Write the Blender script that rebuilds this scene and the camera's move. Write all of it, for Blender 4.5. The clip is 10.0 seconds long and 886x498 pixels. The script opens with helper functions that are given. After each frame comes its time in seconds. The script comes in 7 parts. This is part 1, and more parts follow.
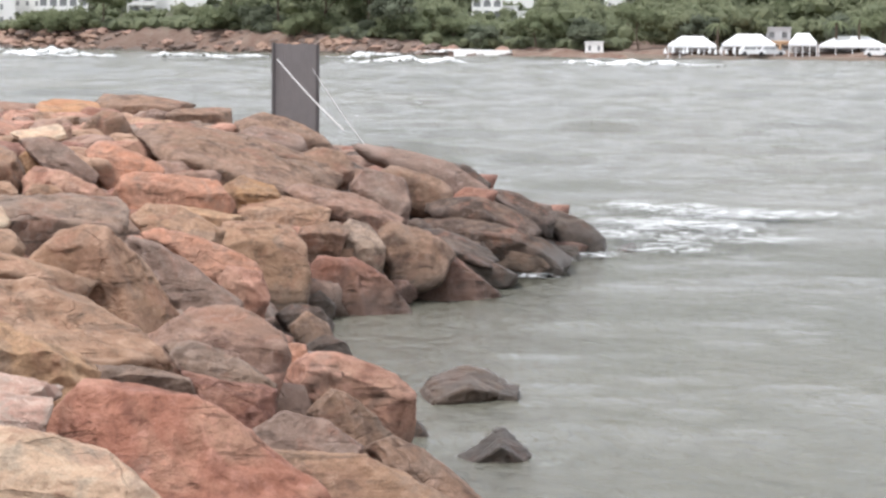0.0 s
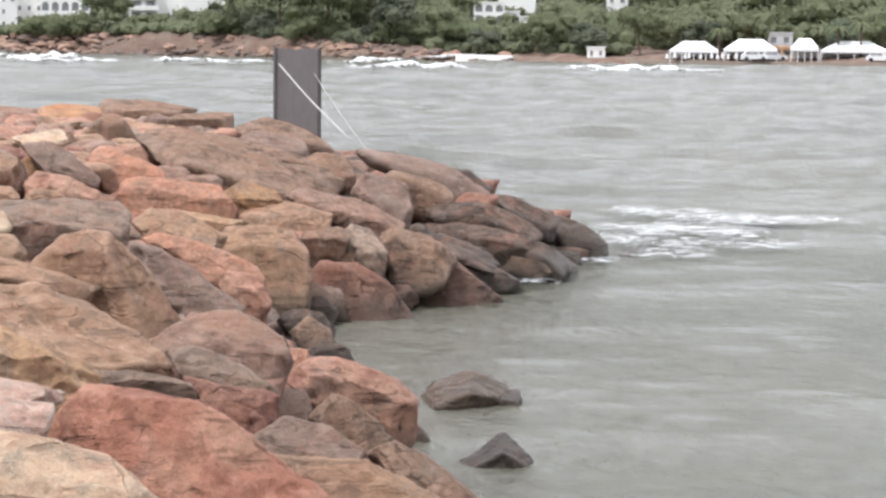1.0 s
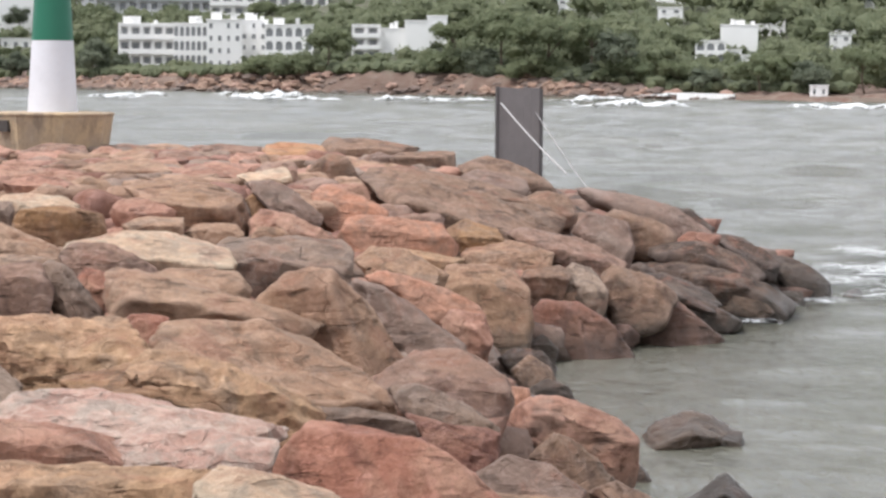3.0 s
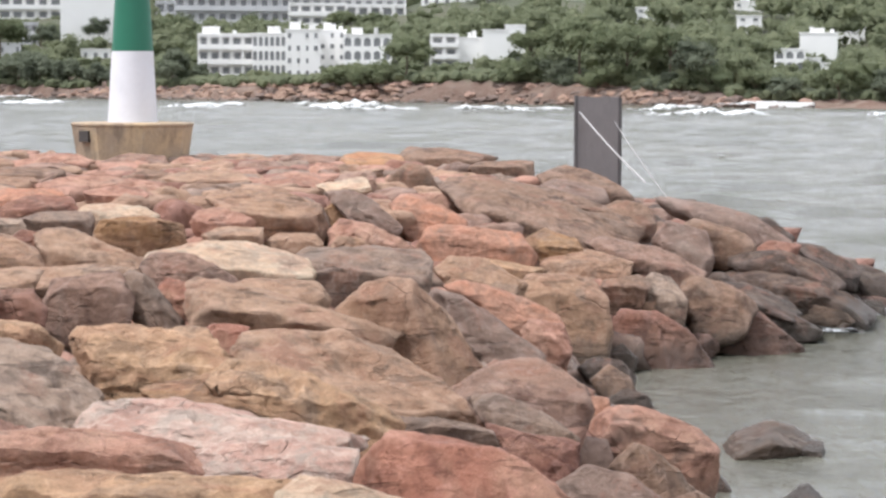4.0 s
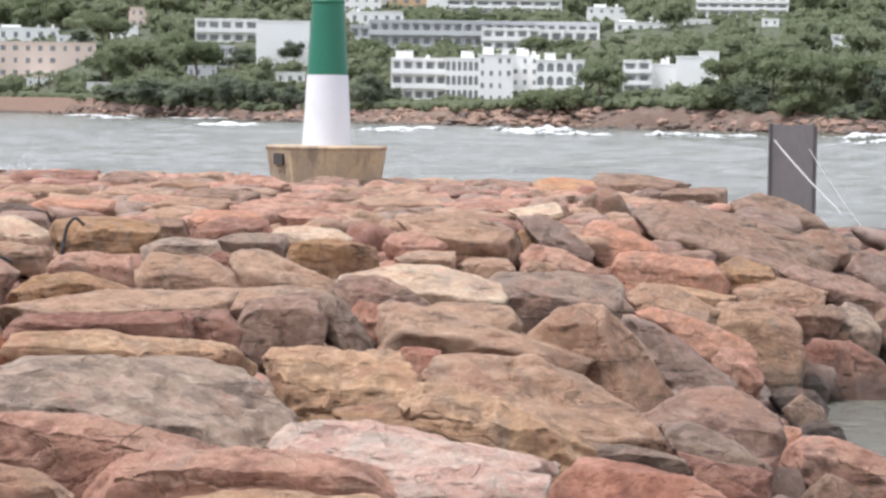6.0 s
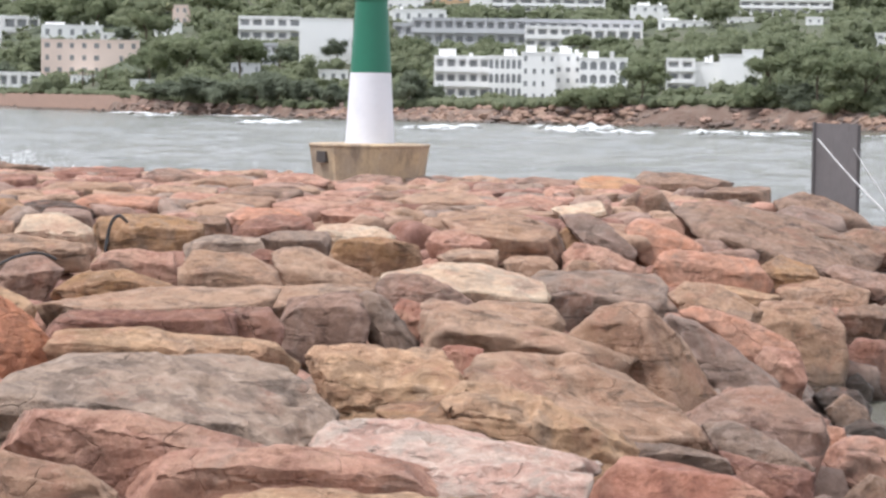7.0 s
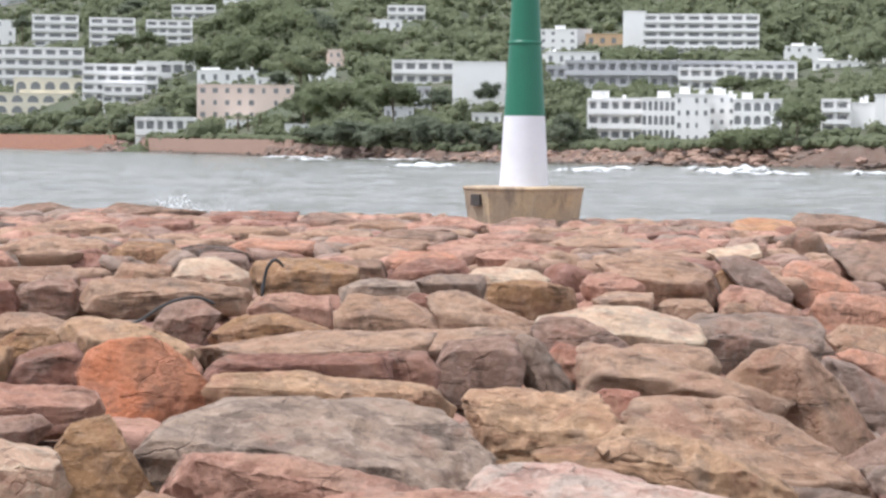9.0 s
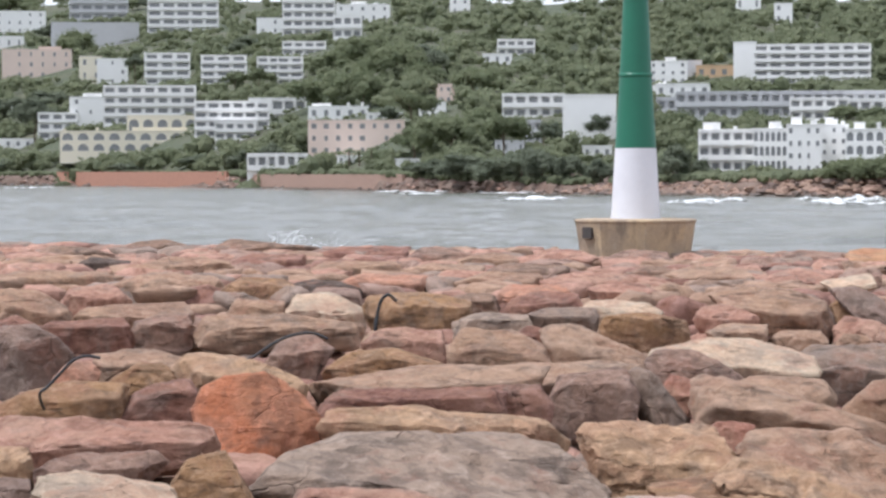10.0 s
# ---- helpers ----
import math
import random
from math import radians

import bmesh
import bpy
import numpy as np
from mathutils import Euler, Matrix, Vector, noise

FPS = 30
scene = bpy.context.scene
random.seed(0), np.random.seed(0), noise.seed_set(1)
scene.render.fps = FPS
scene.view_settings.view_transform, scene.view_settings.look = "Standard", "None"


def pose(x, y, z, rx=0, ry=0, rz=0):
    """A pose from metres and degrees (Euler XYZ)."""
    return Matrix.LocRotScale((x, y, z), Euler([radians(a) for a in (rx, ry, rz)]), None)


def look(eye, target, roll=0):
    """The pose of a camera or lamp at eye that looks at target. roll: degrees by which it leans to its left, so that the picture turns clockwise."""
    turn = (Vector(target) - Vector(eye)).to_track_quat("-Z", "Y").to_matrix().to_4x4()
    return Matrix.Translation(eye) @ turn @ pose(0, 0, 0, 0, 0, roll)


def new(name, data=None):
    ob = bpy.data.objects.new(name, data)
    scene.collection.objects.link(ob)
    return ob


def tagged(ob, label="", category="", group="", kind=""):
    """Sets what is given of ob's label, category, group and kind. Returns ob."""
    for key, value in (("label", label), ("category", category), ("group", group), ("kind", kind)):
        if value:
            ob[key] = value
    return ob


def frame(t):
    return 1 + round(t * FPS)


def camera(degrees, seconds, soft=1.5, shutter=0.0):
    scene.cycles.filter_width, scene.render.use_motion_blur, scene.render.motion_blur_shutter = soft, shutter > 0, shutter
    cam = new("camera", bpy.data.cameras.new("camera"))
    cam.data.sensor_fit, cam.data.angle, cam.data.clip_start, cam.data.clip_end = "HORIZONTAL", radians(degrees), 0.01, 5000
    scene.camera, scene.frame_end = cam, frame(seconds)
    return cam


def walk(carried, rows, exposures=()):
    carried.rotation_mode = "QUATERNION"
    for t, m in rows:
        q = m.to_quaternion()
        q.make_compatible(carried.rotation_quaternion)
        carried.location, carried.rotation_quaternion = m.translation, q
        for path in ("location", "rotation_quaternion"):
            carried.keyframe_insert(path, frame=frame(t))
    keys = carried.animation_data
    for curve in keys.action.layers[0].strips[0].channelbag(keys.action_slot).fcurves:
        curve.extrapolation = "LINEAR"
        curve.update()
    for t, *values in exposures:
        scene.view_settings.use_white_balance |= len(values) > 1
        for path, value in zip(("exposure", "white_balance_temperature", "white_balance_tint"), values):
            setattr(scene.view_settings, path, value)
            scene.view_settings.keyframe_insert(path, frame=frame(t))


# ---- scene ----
cam = camera(19.345, 10.0, soft=2.7)
walk(cam, [
    (0, pose(0.046, 0, 4.985, 85.067, -0.442, -7.566)),
    (0.5, pose(0.045, 0, 4.986, 85.117, -0.464, -7.573)),
    (1, pose(0.047, 0, 4.989, 85.174, -0.472, -7.524)),
    (1.5, pose(0.045, 0, 4.988, 85.340, -0.498, -7.121)),
    (2, pose(0.043, 0, 4.990, 85.909, -0.523, -5.974)),
    (2.5, pose(0.040, 0, 4.993, 86.200, -0.549, -4.679)),
    (3, pose(0.022, 0, 4.993, 85.986, -0.407, -2.673)),
    (4.5, pose(-0.001, 0, 5.000, 86.343, -0.334, 0.021)),
    (5, pose(-0.022, 0, 5.002, 86.514, -0.571, 1.736)),
    (5.5, pose(-0.018, 0, 5.005, 86.707, -0.664, 2.685)),
    (6, pose(-0.019, 0, 5.000, 86.700, -0.742, 3.272)),
    (7.5, pose(-0.024, 0, 5.007, 86.625, -0.851, 4.608)),
    (8, pose(-0.031, 0, 5.007, 86.788, -0.831, 5.141)),
    (8.5, pose(-0.036, 0, 5.009, 86.800, -0.670, 6.371)),
    (9, pose(-0.040, 0, 5.013, 87.543, -0.472, 7.587)),
    (9.5, pose(-0.047, 0, 5.013, 87.971, -0.120, 8.513)),
    (10, pose(-0.050, 0, 5.015, 88.278, 0.137, 10.026)),
], exposures=((0, 0.31, 6100, 12), (1.5, 0.31, 6100, 12), (2.5, 0.19, 6100, 12), (3.0, 0.13, 6100, 12), (4.5, 0.31, 6000, 12), (9.0, 0.29, 5900, 12), (9.5, 0.24, 5850, 12), (10, 0.07, 5800, 12)))

# ---------------------------------------------------------------- light
world = bpy.data.worlds.new("overcast_sky")
scene.world = world
world.use_nodes = True
wn, wl = world.node_tree.nodes, world.node_tree.links
wn.clear()
sky = wn.new("ShaderNodeTexSky")
sky.sky_type, sky.sun_disc = "NISHITA", False
sky.sun_elevation, sky.sun_rotation = radians(63), radians(272)
sky.dust_density, sky.air_density = 4.0, 1.0
cloud = wn.new("ShaderNodeMix")
cloud.data_type = "RGBA"
cloud.inputs[0].default_value = 0.92
cloud.inputs[7].default_value = (7.8, 7.85, 7.9, 1)
bg = wn.new("ShaderNodeBackground")
bg.inputs["Strength"].default_value = 0.142
wout = wn.new("ShaderNodeOutputWorld")
wl.new(sky.outputs[0], cloud.inputs[6])
wl.new(cloud.outputs[2], bg.inputs[0])
wl.new(bg.outputs[0], wout.inputs[0])
sun_data = bpy.data.lights.new("sun", "SUN")
sun_data.energy, sun_data.angle, sun_data.color = 3.6, radians(14), (1.0, 0.96, 0.9)
sun = new("sun", sun_data)
sun.matrix_basis = look((-48, 4, 100), (0, 20, 0))


# ---------------------------------------------------------------- materials
def mix_rgb(nt, fac, a, b, blend="MIX"):
    m = nt.nodes.new("ShaderNodeMix")
    m.data_type, m.blend_type = "RGBA", blend
    for sock, v in ((m.inputs[0], fac), (m.inputs[6], a), (m.inputs[7], b)):
        if isinstance(v, bpy.types.NodeSocket):
            nt.links.new(v, sock)
        elif isinstance(v, tuple):
            sock.default_value = (*v, 1)
        else:
            sock.default_value = v
    return m.outputs[2]


def noise_tex(nt, vec, scale, detail=5, rough=0.6, dist=0.0):
    n = nt.nodes.new("ShaderNodeTexNoise")
    n.inputs["Scale"].default_value, n.inputs["Detail"].default_value = scale, detail
    n.inputs["Roughness"].default_value, n.inputs["Distortion"].default_value = rough, dist
    if vec:
        nt.links.new(vec, n.inputs["Vector"])
    return n.outputs[0]


def ramp(nt, val, lo, hi, a=0.0, b=1.0):
    m = nt.nodes.new("ShaderNodeMapRange")
    m.inputs[1].default_value, m.inputs[2].default_value = lo, hi
    m.inputs[3].default_value, m.inputs[4].default_value = a, b
    nt.links.new(val, m.inputs[0])
    return m.outputs[0]


def math_node(nt, op, a, b=0.0):
    m = nt.nodes.new("ShaderNodeMath")
    m.operation = op
    for sock, v in ((m.inputs[0], a), (m.inputs[1], b)):
        if isinstance(v, bpy.types.NodeSocket):
            nt.links.new(v, sock)
        else:
            sock.default_value = v
    return m.outputs[0]


def material(name):
    m = bpy.data.materials.new(name)
    m.use_nodes = True
    nt = m.node_tree
    return m, nt, nt.nodes["Principled BSDF"]


def bump(nt, bsdf, height, strength, distance):
    b = nt.nodes.new("ShaderNodeBump")
    b.inputs["Strength"].default_value, b.inputs["Distance"].default_value = strength, distance
    nt.links.new(height, b.inputs["Height"])
    nt.links.new(b.outputs[0], bsdf.inputs["Normal"])


def object_space(nt, jitter=True):
    tc = nt.nodes.new("ShaderNodeTexCoord")
    if not jitter:
        return tc.outputs["Object"]
    info = nt.nodes.new("ShaderNodeObjectInfo")
    sc = nt.nodes.new("ShaderNodeVectorMath")
    sc.operation = "MULTIPLY_ADD"
    sc.inputs[1].default_value = (1, 1, 1)
    comb = nt.nodes.new("ShaderNodeCombineXYZ")
    for k, mul in enumerate((37.0, 91.0, 53.0)):
        nt.links.new(math_node(nt, "MULTIPLY", info.outputs["Random"], mul), comb.inputs[k])
    nt.links.new(tc.outputs["Object"], sc.inputs[0])
    nt.links.new(comb.outputs[0], sc.inputs[2])
    return sc.outputs[0]


def rock_material(name, base, second, stain, stain_amount=0.5, strata=0.5):
    """Quarried sandstone: broad colour patches, bedding lines, pale crust, dark pits and fine grain."""
    m, nt, bsdf = material(name)
    vec = object_space(nt)
    wide = noise_tex(nt, vec, 0.9, 4, 0.55, 0.6)
    col = mix_rgb(nt, ramp(nt, wide, 0.45, 0.56), base, second)
    stain_n = noise_tex(nt, vec, 1.7, 5, 0.6, 0.8)
    col = mix_rgb(nt, ramp(nt, stain_n, 0.50, 0.60, 0, stain_amount + 0.15), col, tuple(c * 0.78 for c in stain))
    # iron-red blush and grey weathering in patches
    blush = noise_tex(nt, vec, 1.25, 6, 0.62, 1.1)
    col = mix_rgb(nt, ramp(nt, blush, 0.54, 0.63, 0, 0.42), col, (0.36, 0.165, 0.11))
    col = mix_rgb(nt, ramp(nt, blush, 0.36, 0.44, 0.45, 0), col, (0.25, 0.20, 0.165))
    # bedding
    mp = nt.nodes.new("ShaderNodeMapping")
    mp.inputs["Rotation"].default_value = (0.25, 0.15, 0)
    mp.inputs["Scale"].default_value = (0.8, 0.8, 2.6)
    nt.links.new(vec, mp.inputs["Vector"])
    bed = noise_tex(nt, mp.outputs[0], 1.3, 7, 0.68, 0.9)
    col = mix_rgb(nt, ramp(nt, bed, 0.35, 0.60, strata * 0.5, 0.0), col, tuple(c * 0.5 for c in base))
    # pale dry crust
    crust = noise_tex(nt, vec, 3.3, 8, 0.7)
    col = mix_rgb(nt, ramp(nt, crust, 0.50, 0.68, 0, 0.55), col, tuple(c * 1.12 + d for c, d in zip(base, (0.14, 0.095, 0.070))))
    # weathered slots along the bedding, the shade inside them painted as dark colour
    slot_map = nt.nodes.new("ShaderNodeMapping")
    slot_map.inputs["Rotation"].default_value = (0.12, -0.2, 0.4)
    slot_map.inputs["Scale"].default_value = (0.8, 0.8, 3.6)
    nt.links.new(vec, slot_map.inputs["Vector"])
    slot_n = noise_tex(nt, slot_map.outputs[0], 1.9, 6, 0.62, 0.5)
    slot = ramp(nt, slot_n, 0.345, 0.40, 1.0, 0.0)
    col = mix_rgb(nt, math_node(nt, "MULTIPLY", slot, 0.45), col, tuple(c * 0.24 for c in base))
    # pits and grain
    fine = noise_tex(nt, vec, 14, 6, 0.75)
    col = mix_rgb(nt, ramp(nt, fine, 0.32, 0.45, 0.3, 0), col, tuple(c * 0.35 for c in base))
    speck = noise_tex(nt, vec, 30, 5, 0.8)
    col = mix_rgb(nt, ramp(nt, speck, 0.58, 0.68, 0, 0.28), col, tuple(min(0.8, c * 1.3 + 0.2) for c in base))
    col = mix_rgb(nt, ramp(nt, speck, 0.33, 0.41, 0.28, 0), col, tuple(c * 0.3 for c in base))
    # pale and rusty blotches a hand wide, and edges rubbed pale
    blot = noise_tex(nt, vec, 6.5, 6, 0.62, 0.7)
    col = mix_rgb(nt, ramp(nt, blot, 0.54, 0.64, 0, 0.42), col, tuple(min(0.75, c * 1.25 + 0.09) for c in base))
    col = mix_rgb(nt, ramp(nt, blot, 0.36, 0.45, 0.5, 0), col, tuple(c * 0.55 for c in stain))
    worn = nt.nodes.new("ShaderNodeNewGeometry").outputs["Pointiness"]
    col = mix_rgb(nt, ramp(nt, worn, 0.515, 0.57, 0, 0.45), col, tuple(min(0.75, c * 1.3 + 0.10) for c in base))
    warp = nt.nodes.new("ShaderNodeVectorMath")
    warp.operation = "MULTIPLY_ADD"
    warp.inputs[1].default_value = (0.55, 0.55, 0.55)
    wn_ = nt.nodes.new("ShaderNodeTexNoise")
    wn_.inputs["Scale"].default_value, wn_.inputs["Detail"].default_value = 2.2, 6
    nt.links.new(vec, wn_.inputs["Vector"])
    nt.links.new(wn_.outputs["Color"], warp.inputs[0])
    nt.links.new(vec, warp.inputs[2])
    cell = nt.nodes.new("ShaderNodeTexVoronoi")
    cell.feature = "DISTANCE_TO_EDGE"
    cell.inputs["Scale"].default_value = 1.15
    nt.links.new(warp.outputs[0], cell.inputs["Vector"])
    crack = math_node(nt, "MULTIPLY", ramp(nt, cell.outputs[0], 0.002, 0.018, 1.0, 0.0), ramp(nt, wide, 0.44, 0.6))
    col = mix_rgb(nt, math_node(nt, "MULTIPLY", crack, 0.2), col, tuple(c * 0.28 for c in base))
    grain = noise_tex(nt, vec, 60, 4, 0.75)
    col = mix_rgb(nt, ramp(nt, grain, 0.32, 0.55, 0.2, 0.0), col, (0.05, 0.04, 0.035))
    # soaked band by the waterline, ragged
    geo = nt.nodes.new("ShaderNodeNewGeometry")
    sep = nt.nodes.new("ShaderNodeSeparateXYZ")
    nt.links.new(geo.outputs["Position"], sep.inputs[0])
    rag = math_node(nt, "MULTIPLY_ADD", stain_n, -0.8)
    rag.node.inputs[2].default_value = 0.4
    lvl = math_node(nt, "ADD", sep.outputs[2], rag)
    wet = ramp(nt, lvl, 0.30, 0.80, 1.0, 0.0)
    col = mix_rgb(nt, math_node(nt, "MULTIPLY", wet, 0.66), col, (0.050, 0.043, 0.034))
    nt.links.new(col, bsdf.inputs["Base Color"])
    nt.links.new(ramp(nt, wet, 0, 1, 0.88, 0.35), bsdf.inputs["Roughness"])
    bsdf.inputs["Specular IOR Level"].default_value = 0.3
    h = math_node(nt, "ADD", math_node(nt, "MULTIPLY", bed, 0.9), math_node(nt, "MULTIPLY", crust, 0.8))
    h = math_node(nt, "ADD", h, math_node(nt, "MULTIPLY", fine, 0.55))
    h = math_node(nt, "SUBTRACT", h, math_node(nt, "MULTIPLY", crack, 0.3))
    h = math_node(nt, "SUBTRACT", h, math_node(nt, "MULTIPLY", slot, 0.45))
    h = math_node(nt, "ADD", h, math_node(nt, "MULTIPLY", grain, 0.10))
    bump(nt, bsdf, h, 1.0, 0.095)
    return m


ROCKS = {
    "tan": rock_material("sandstone_tan", (0.375, 0.228, 0.143), (0.316, 0.184, 0.122), (0.287, 0.190, 0.136)),
    "pale": rock_material("sandstone_pale", (0.575, 0.402, 0.276), (0.509, 0.327, 0.230), (0.575, 0.467, 0.356), 0.6, 0.35),
    "paletan": rock_material("sandstone_sand", (0.406, 0.257, 0.169), (0.362, 0.216, 0.140), (0.333, 0.223, 0.157), 0.6, 0.35),
    "straw": rock_material("sandstone_straw", (0.495, 0.309, 0.179), (0.438, 0.256, 0.156), (0.369, 0.238, 0.151), 0.6),
    "ochre": rock_material("sandstone_ochre", (0.355, 0.199, 0.096), (0.305, 0.166, 0.096), (0.258, 0.158, 0.100)),
    "orangepale": rock_material("sandstone_apricot", (0.453, 0.247, 0.128), (0.432, 0.192, 0.100), (0.393, 0.246, 0.156)),
    "pink": rock_material("sandstone_pink", (0.428, 0.224, 0.156), (0.441, 0.263, 0.184), (0.316, 0.151, 0.104), 0.6),
    "rose": rock_material("sandstone_rose", (0.591, 0.409, 0.330), (0.536, 0.328, 0.259), (0.610, 0.514, 0.430), 0.6, 0.6),
    "mauve": rock_material("sandstone_mauve", (0.285, 0.175, 0.128), (0.326, 0.199, 0.142), (0.204, 0.120, 0.093), 0.6),
    "red": rock_material("sandstone_red", (0.382, 0.166, 0.109), (0.464, 0.262, 0.178), (0.326, 0.136, 0.093), 0.5, 0.4),
    "rust": rock_material("sandstone_rust", (0.262, 0.121, 0.083), (0.314, 0.164, 0.113), (0.195, 0.084, 0.064), 0.5),
    "orange": rock_material("sandstone_orange", (0.498, 0.177, 0.083), (0.462, 0.195, 0.102), (0.382, 0.186, 0.119), 0.4, 0.25),
    "salmon": rock_material("sandstone_salmon", (0.478, 0.225, 0.139), (0.430, 0.235, 0.160), (0.372, 0.225, 0.160), 0.5, 0.3),
    "grey": rock_material("limestone_grey", (0.262, 0.183, 0.139), (0.304, 0.208, 0.152), (0.203, 0.141, 0.111), 0.6),
    "greypale": rock_material("limestone_pale_grey", (0.387, 0.281, 0.211), (0.338, 0.242, 0.180), (0.246, 0.177, 0.138), 0.6),
    "greymauve": rock_material("limestone_mauve_grey", (0.254, 0.172, 0.134), (0.218, 0.140, 0.109), (0.324, 0.223, 0.173), 0.6),
    "brown": rock_material("sandstone_brown", (0.252, 0.157, 0.106), (0.288, 0.179, 0.122), (0.150, 0.093, 0.070), 0.6),
    "browndark": rock_material("sandstone_dark_brown", (0.112, 0.074, 0.056), (0.144, 0.094, 0.068), (0.080, 0.055, 0.045), 0.6),
    "dark": rock_material("stone_dark", (0.089, 0.061, 0.048), (0.117, 0.075, 0.056), (0.064, 0.047, 0.038), 0.5),
}
LOOKS = {
    "tan": "rough tan sandstone boulder", "pale": "pale cream sandstone boulder", "paletan": "broad sand-coloured sandstone slab boulder", "straw": "straw yellow cracked sandstone boulder",
    "ochre": "ochre yellow sandstone boulder", "orangepale": "apricot orange sandstone boulder", "pink": "pinkish weathered sandstone boulder",
    "rose": "pale rose sandstone boulder", "mauve": "mauve brown weathered sandstone boulder", "red": "dark red sandstone boulder",
    "rust": "rust brown sandstone boulder", "salmon": "salmon orange sandstone boulder", "orange": "bright orange sandstone boulder", "grey": "grey weathered limestone boulder",
    "greypale": "pale grey pitted limestone boulder", "greymauve": "mauve grey angular limestone boulder", "brown": "brown weathered sandstone boulder",
    "browndark": "dark brown sea-worn boulder", "dark": "dark sea-soaked boulder",
}


def plain(name, col, rough=0.7, vary=0.25, scale=1.2, metallic=0.0, relief=0.02, drip=False):
    """Paint, plaster or concrete: one colour, blotched at two scales, with fine relief."""
    m, nt, bsdf = material(name)
    vec = object_space(nt)
    if drip:
        run = nt.nodes.new("ShaderNodeMapping")
        run.inputs["Scale"].default_value = (1.6, 1.6, 0.22)
        nt.links.new(vec, run.inputs["Vector"])
        vec = run.outputs[0]
    n1, n2 = noise_tex(nt, vec, scale, 5, 0.6), noise_tex(nt, vec, scale * 9, 5, 0.7)
    c = mix_rgb(nt, ramp(nt, n1, 0.4, 0.7, 0, vary), col, tuple(x * 0.6 for x in col))
    c = mix_rgb(nt, ramp(nt, n2, 0.55, 0.75, 0, vary * 0.8), c, tuple(x * 0.5 for x in col))
    nt.links.new(c, bsdf.inputs["Base Color"])
    bsdf.inputs["Roughness"].default_value, bsdf.inputs["Metallic"].default_value = rough, metallic
    if relief:
        bump(nt, bsdf, n2, 0.5, relief)
    return m


WHITE_PAINT = plain("white_tower_paint", (0.70, 0.70, 0.735), 0.5, 0.20, 1.3, relief=0.004)
GREEN_PAINT = plain("green_tower_paint", (0.012, 0.140, 0.080), 0.42, 0.25, 0.8, relief=0.004)


def concrete_material():
    m, nt, bsdf = material("stained_concrete")
    vec = object_space(nt, False)
    run = nt.nodes.new("ShaderNodeMapping")
    run.inputs["Scale"].default_value = (1.5, 1.5, 0.45)
    nt.links.new(vec, run.inputs["Vector"])
    wide, drip, fine = noise_tex(nt, vec, 0.9, 5, 0.6, 0.6), noise_tex(nt, run.outputs[0], 1.9, 6, 0.65, 0.3), noise_tex(nt, vec, 9, 6, 0.7)
    c = mix_rgb(nt, ramp(nt, wide, 0.42, 0.60), (0.36, 0.275, 0.195), (0.47, 0.345, 0.215))
    c = mix_rgb(nt, ramp(nt, drip, 0.50, 0.64, 0, 0.65), c, (0.175, 0.135, 0.100))
    c = mix_rgb(nt, ramp(nt, drip, 0.34, 0.42, 0.5, 0), c, (0.50, 0.42, 0.32))
    c = mix_rgb(nt, ramp(nt, fine, 0.54, 0.68, 0, 0.5), c, (0.20, 0.155, 0.115))
    nt.links.new(c, bsdf.inputs["Base Color"])
    bsdf.inputs["Roughness"].default_value = 0.92
    bump(nt, bsdf, fine, 0.8, 0.03)
    return m


CONCRETE = concrete_material()
HATCH_SHADE = plain("hatch_shade", (0.06, 0.05, 0.045), 0.9, 0.3, 3)
STEEL = plain("weathered_board", (0.235, 0.212, 0.208), 0.75, 0.3, 2.5)
STEEL_EDGE = plain("board_post", (0.10, 0.09, 0.09), 0.7, 0.35, 2.5)
WIRE = plain("pale_rope", (0.55, 0.53, 0.52), 0.7, 0.15, 6, relief=0)
RUBBER = plain("black_hose", (0.02, 0.02, 0.022), 0.5, 0.2, 6, relief=0)
PLASTER = {
    "white": plain("white_plaster", (0.87, 0.86, 0.84), 0.85, 0.07, 0.25),
    "cream": plain("cream_plaster", (0.80, 0.74, 0.60), 0.85, 0.10, 0.25),
    "pink": plain("pink_plaster", (0.74, 0.60, 0.52), 0.85, 0.12, 0.25),
    "grey": plain("grey_plaster", (0.56, 0.56, 0.57), 0.85, 0.15, 0.25),
    "orange": plain("apricot_plaster", (0.62, 0.43, 0.27), 0.85, 0.15, 0.25),
}
# glass grey lightened: haze and reflected sky are put into its colour
HAZED_GLASS = plain("hazed_window_glass", (0.26, 0.265, 0.27), 0.12, 0.3, 0.3, relief=0)
# duller white for walls behind balconies and canopies, with their shade painted in
SHADE_WALL = plain("shade_toned_wall", (0.72, 0.71, 0.69), 0.85, 0.2, 0.5)
ROOF_TILE = plain("terracotta_roof", (0.38, 0.19, 0.13), 0.85, 0.35, 0.8)
CANVAS = plain("white_canvas", (0.80, 0.80, 0.80), 0.8, 0.06, 0.3)
QUAY_STONE = plain("quay_stone", (0.33, 0.265, 0.215), 0.9, 0.5, 0.6)
BARK = plain("tree_bark", (0.13, 0.095, 0.07), 0.9, 0.4, 2)


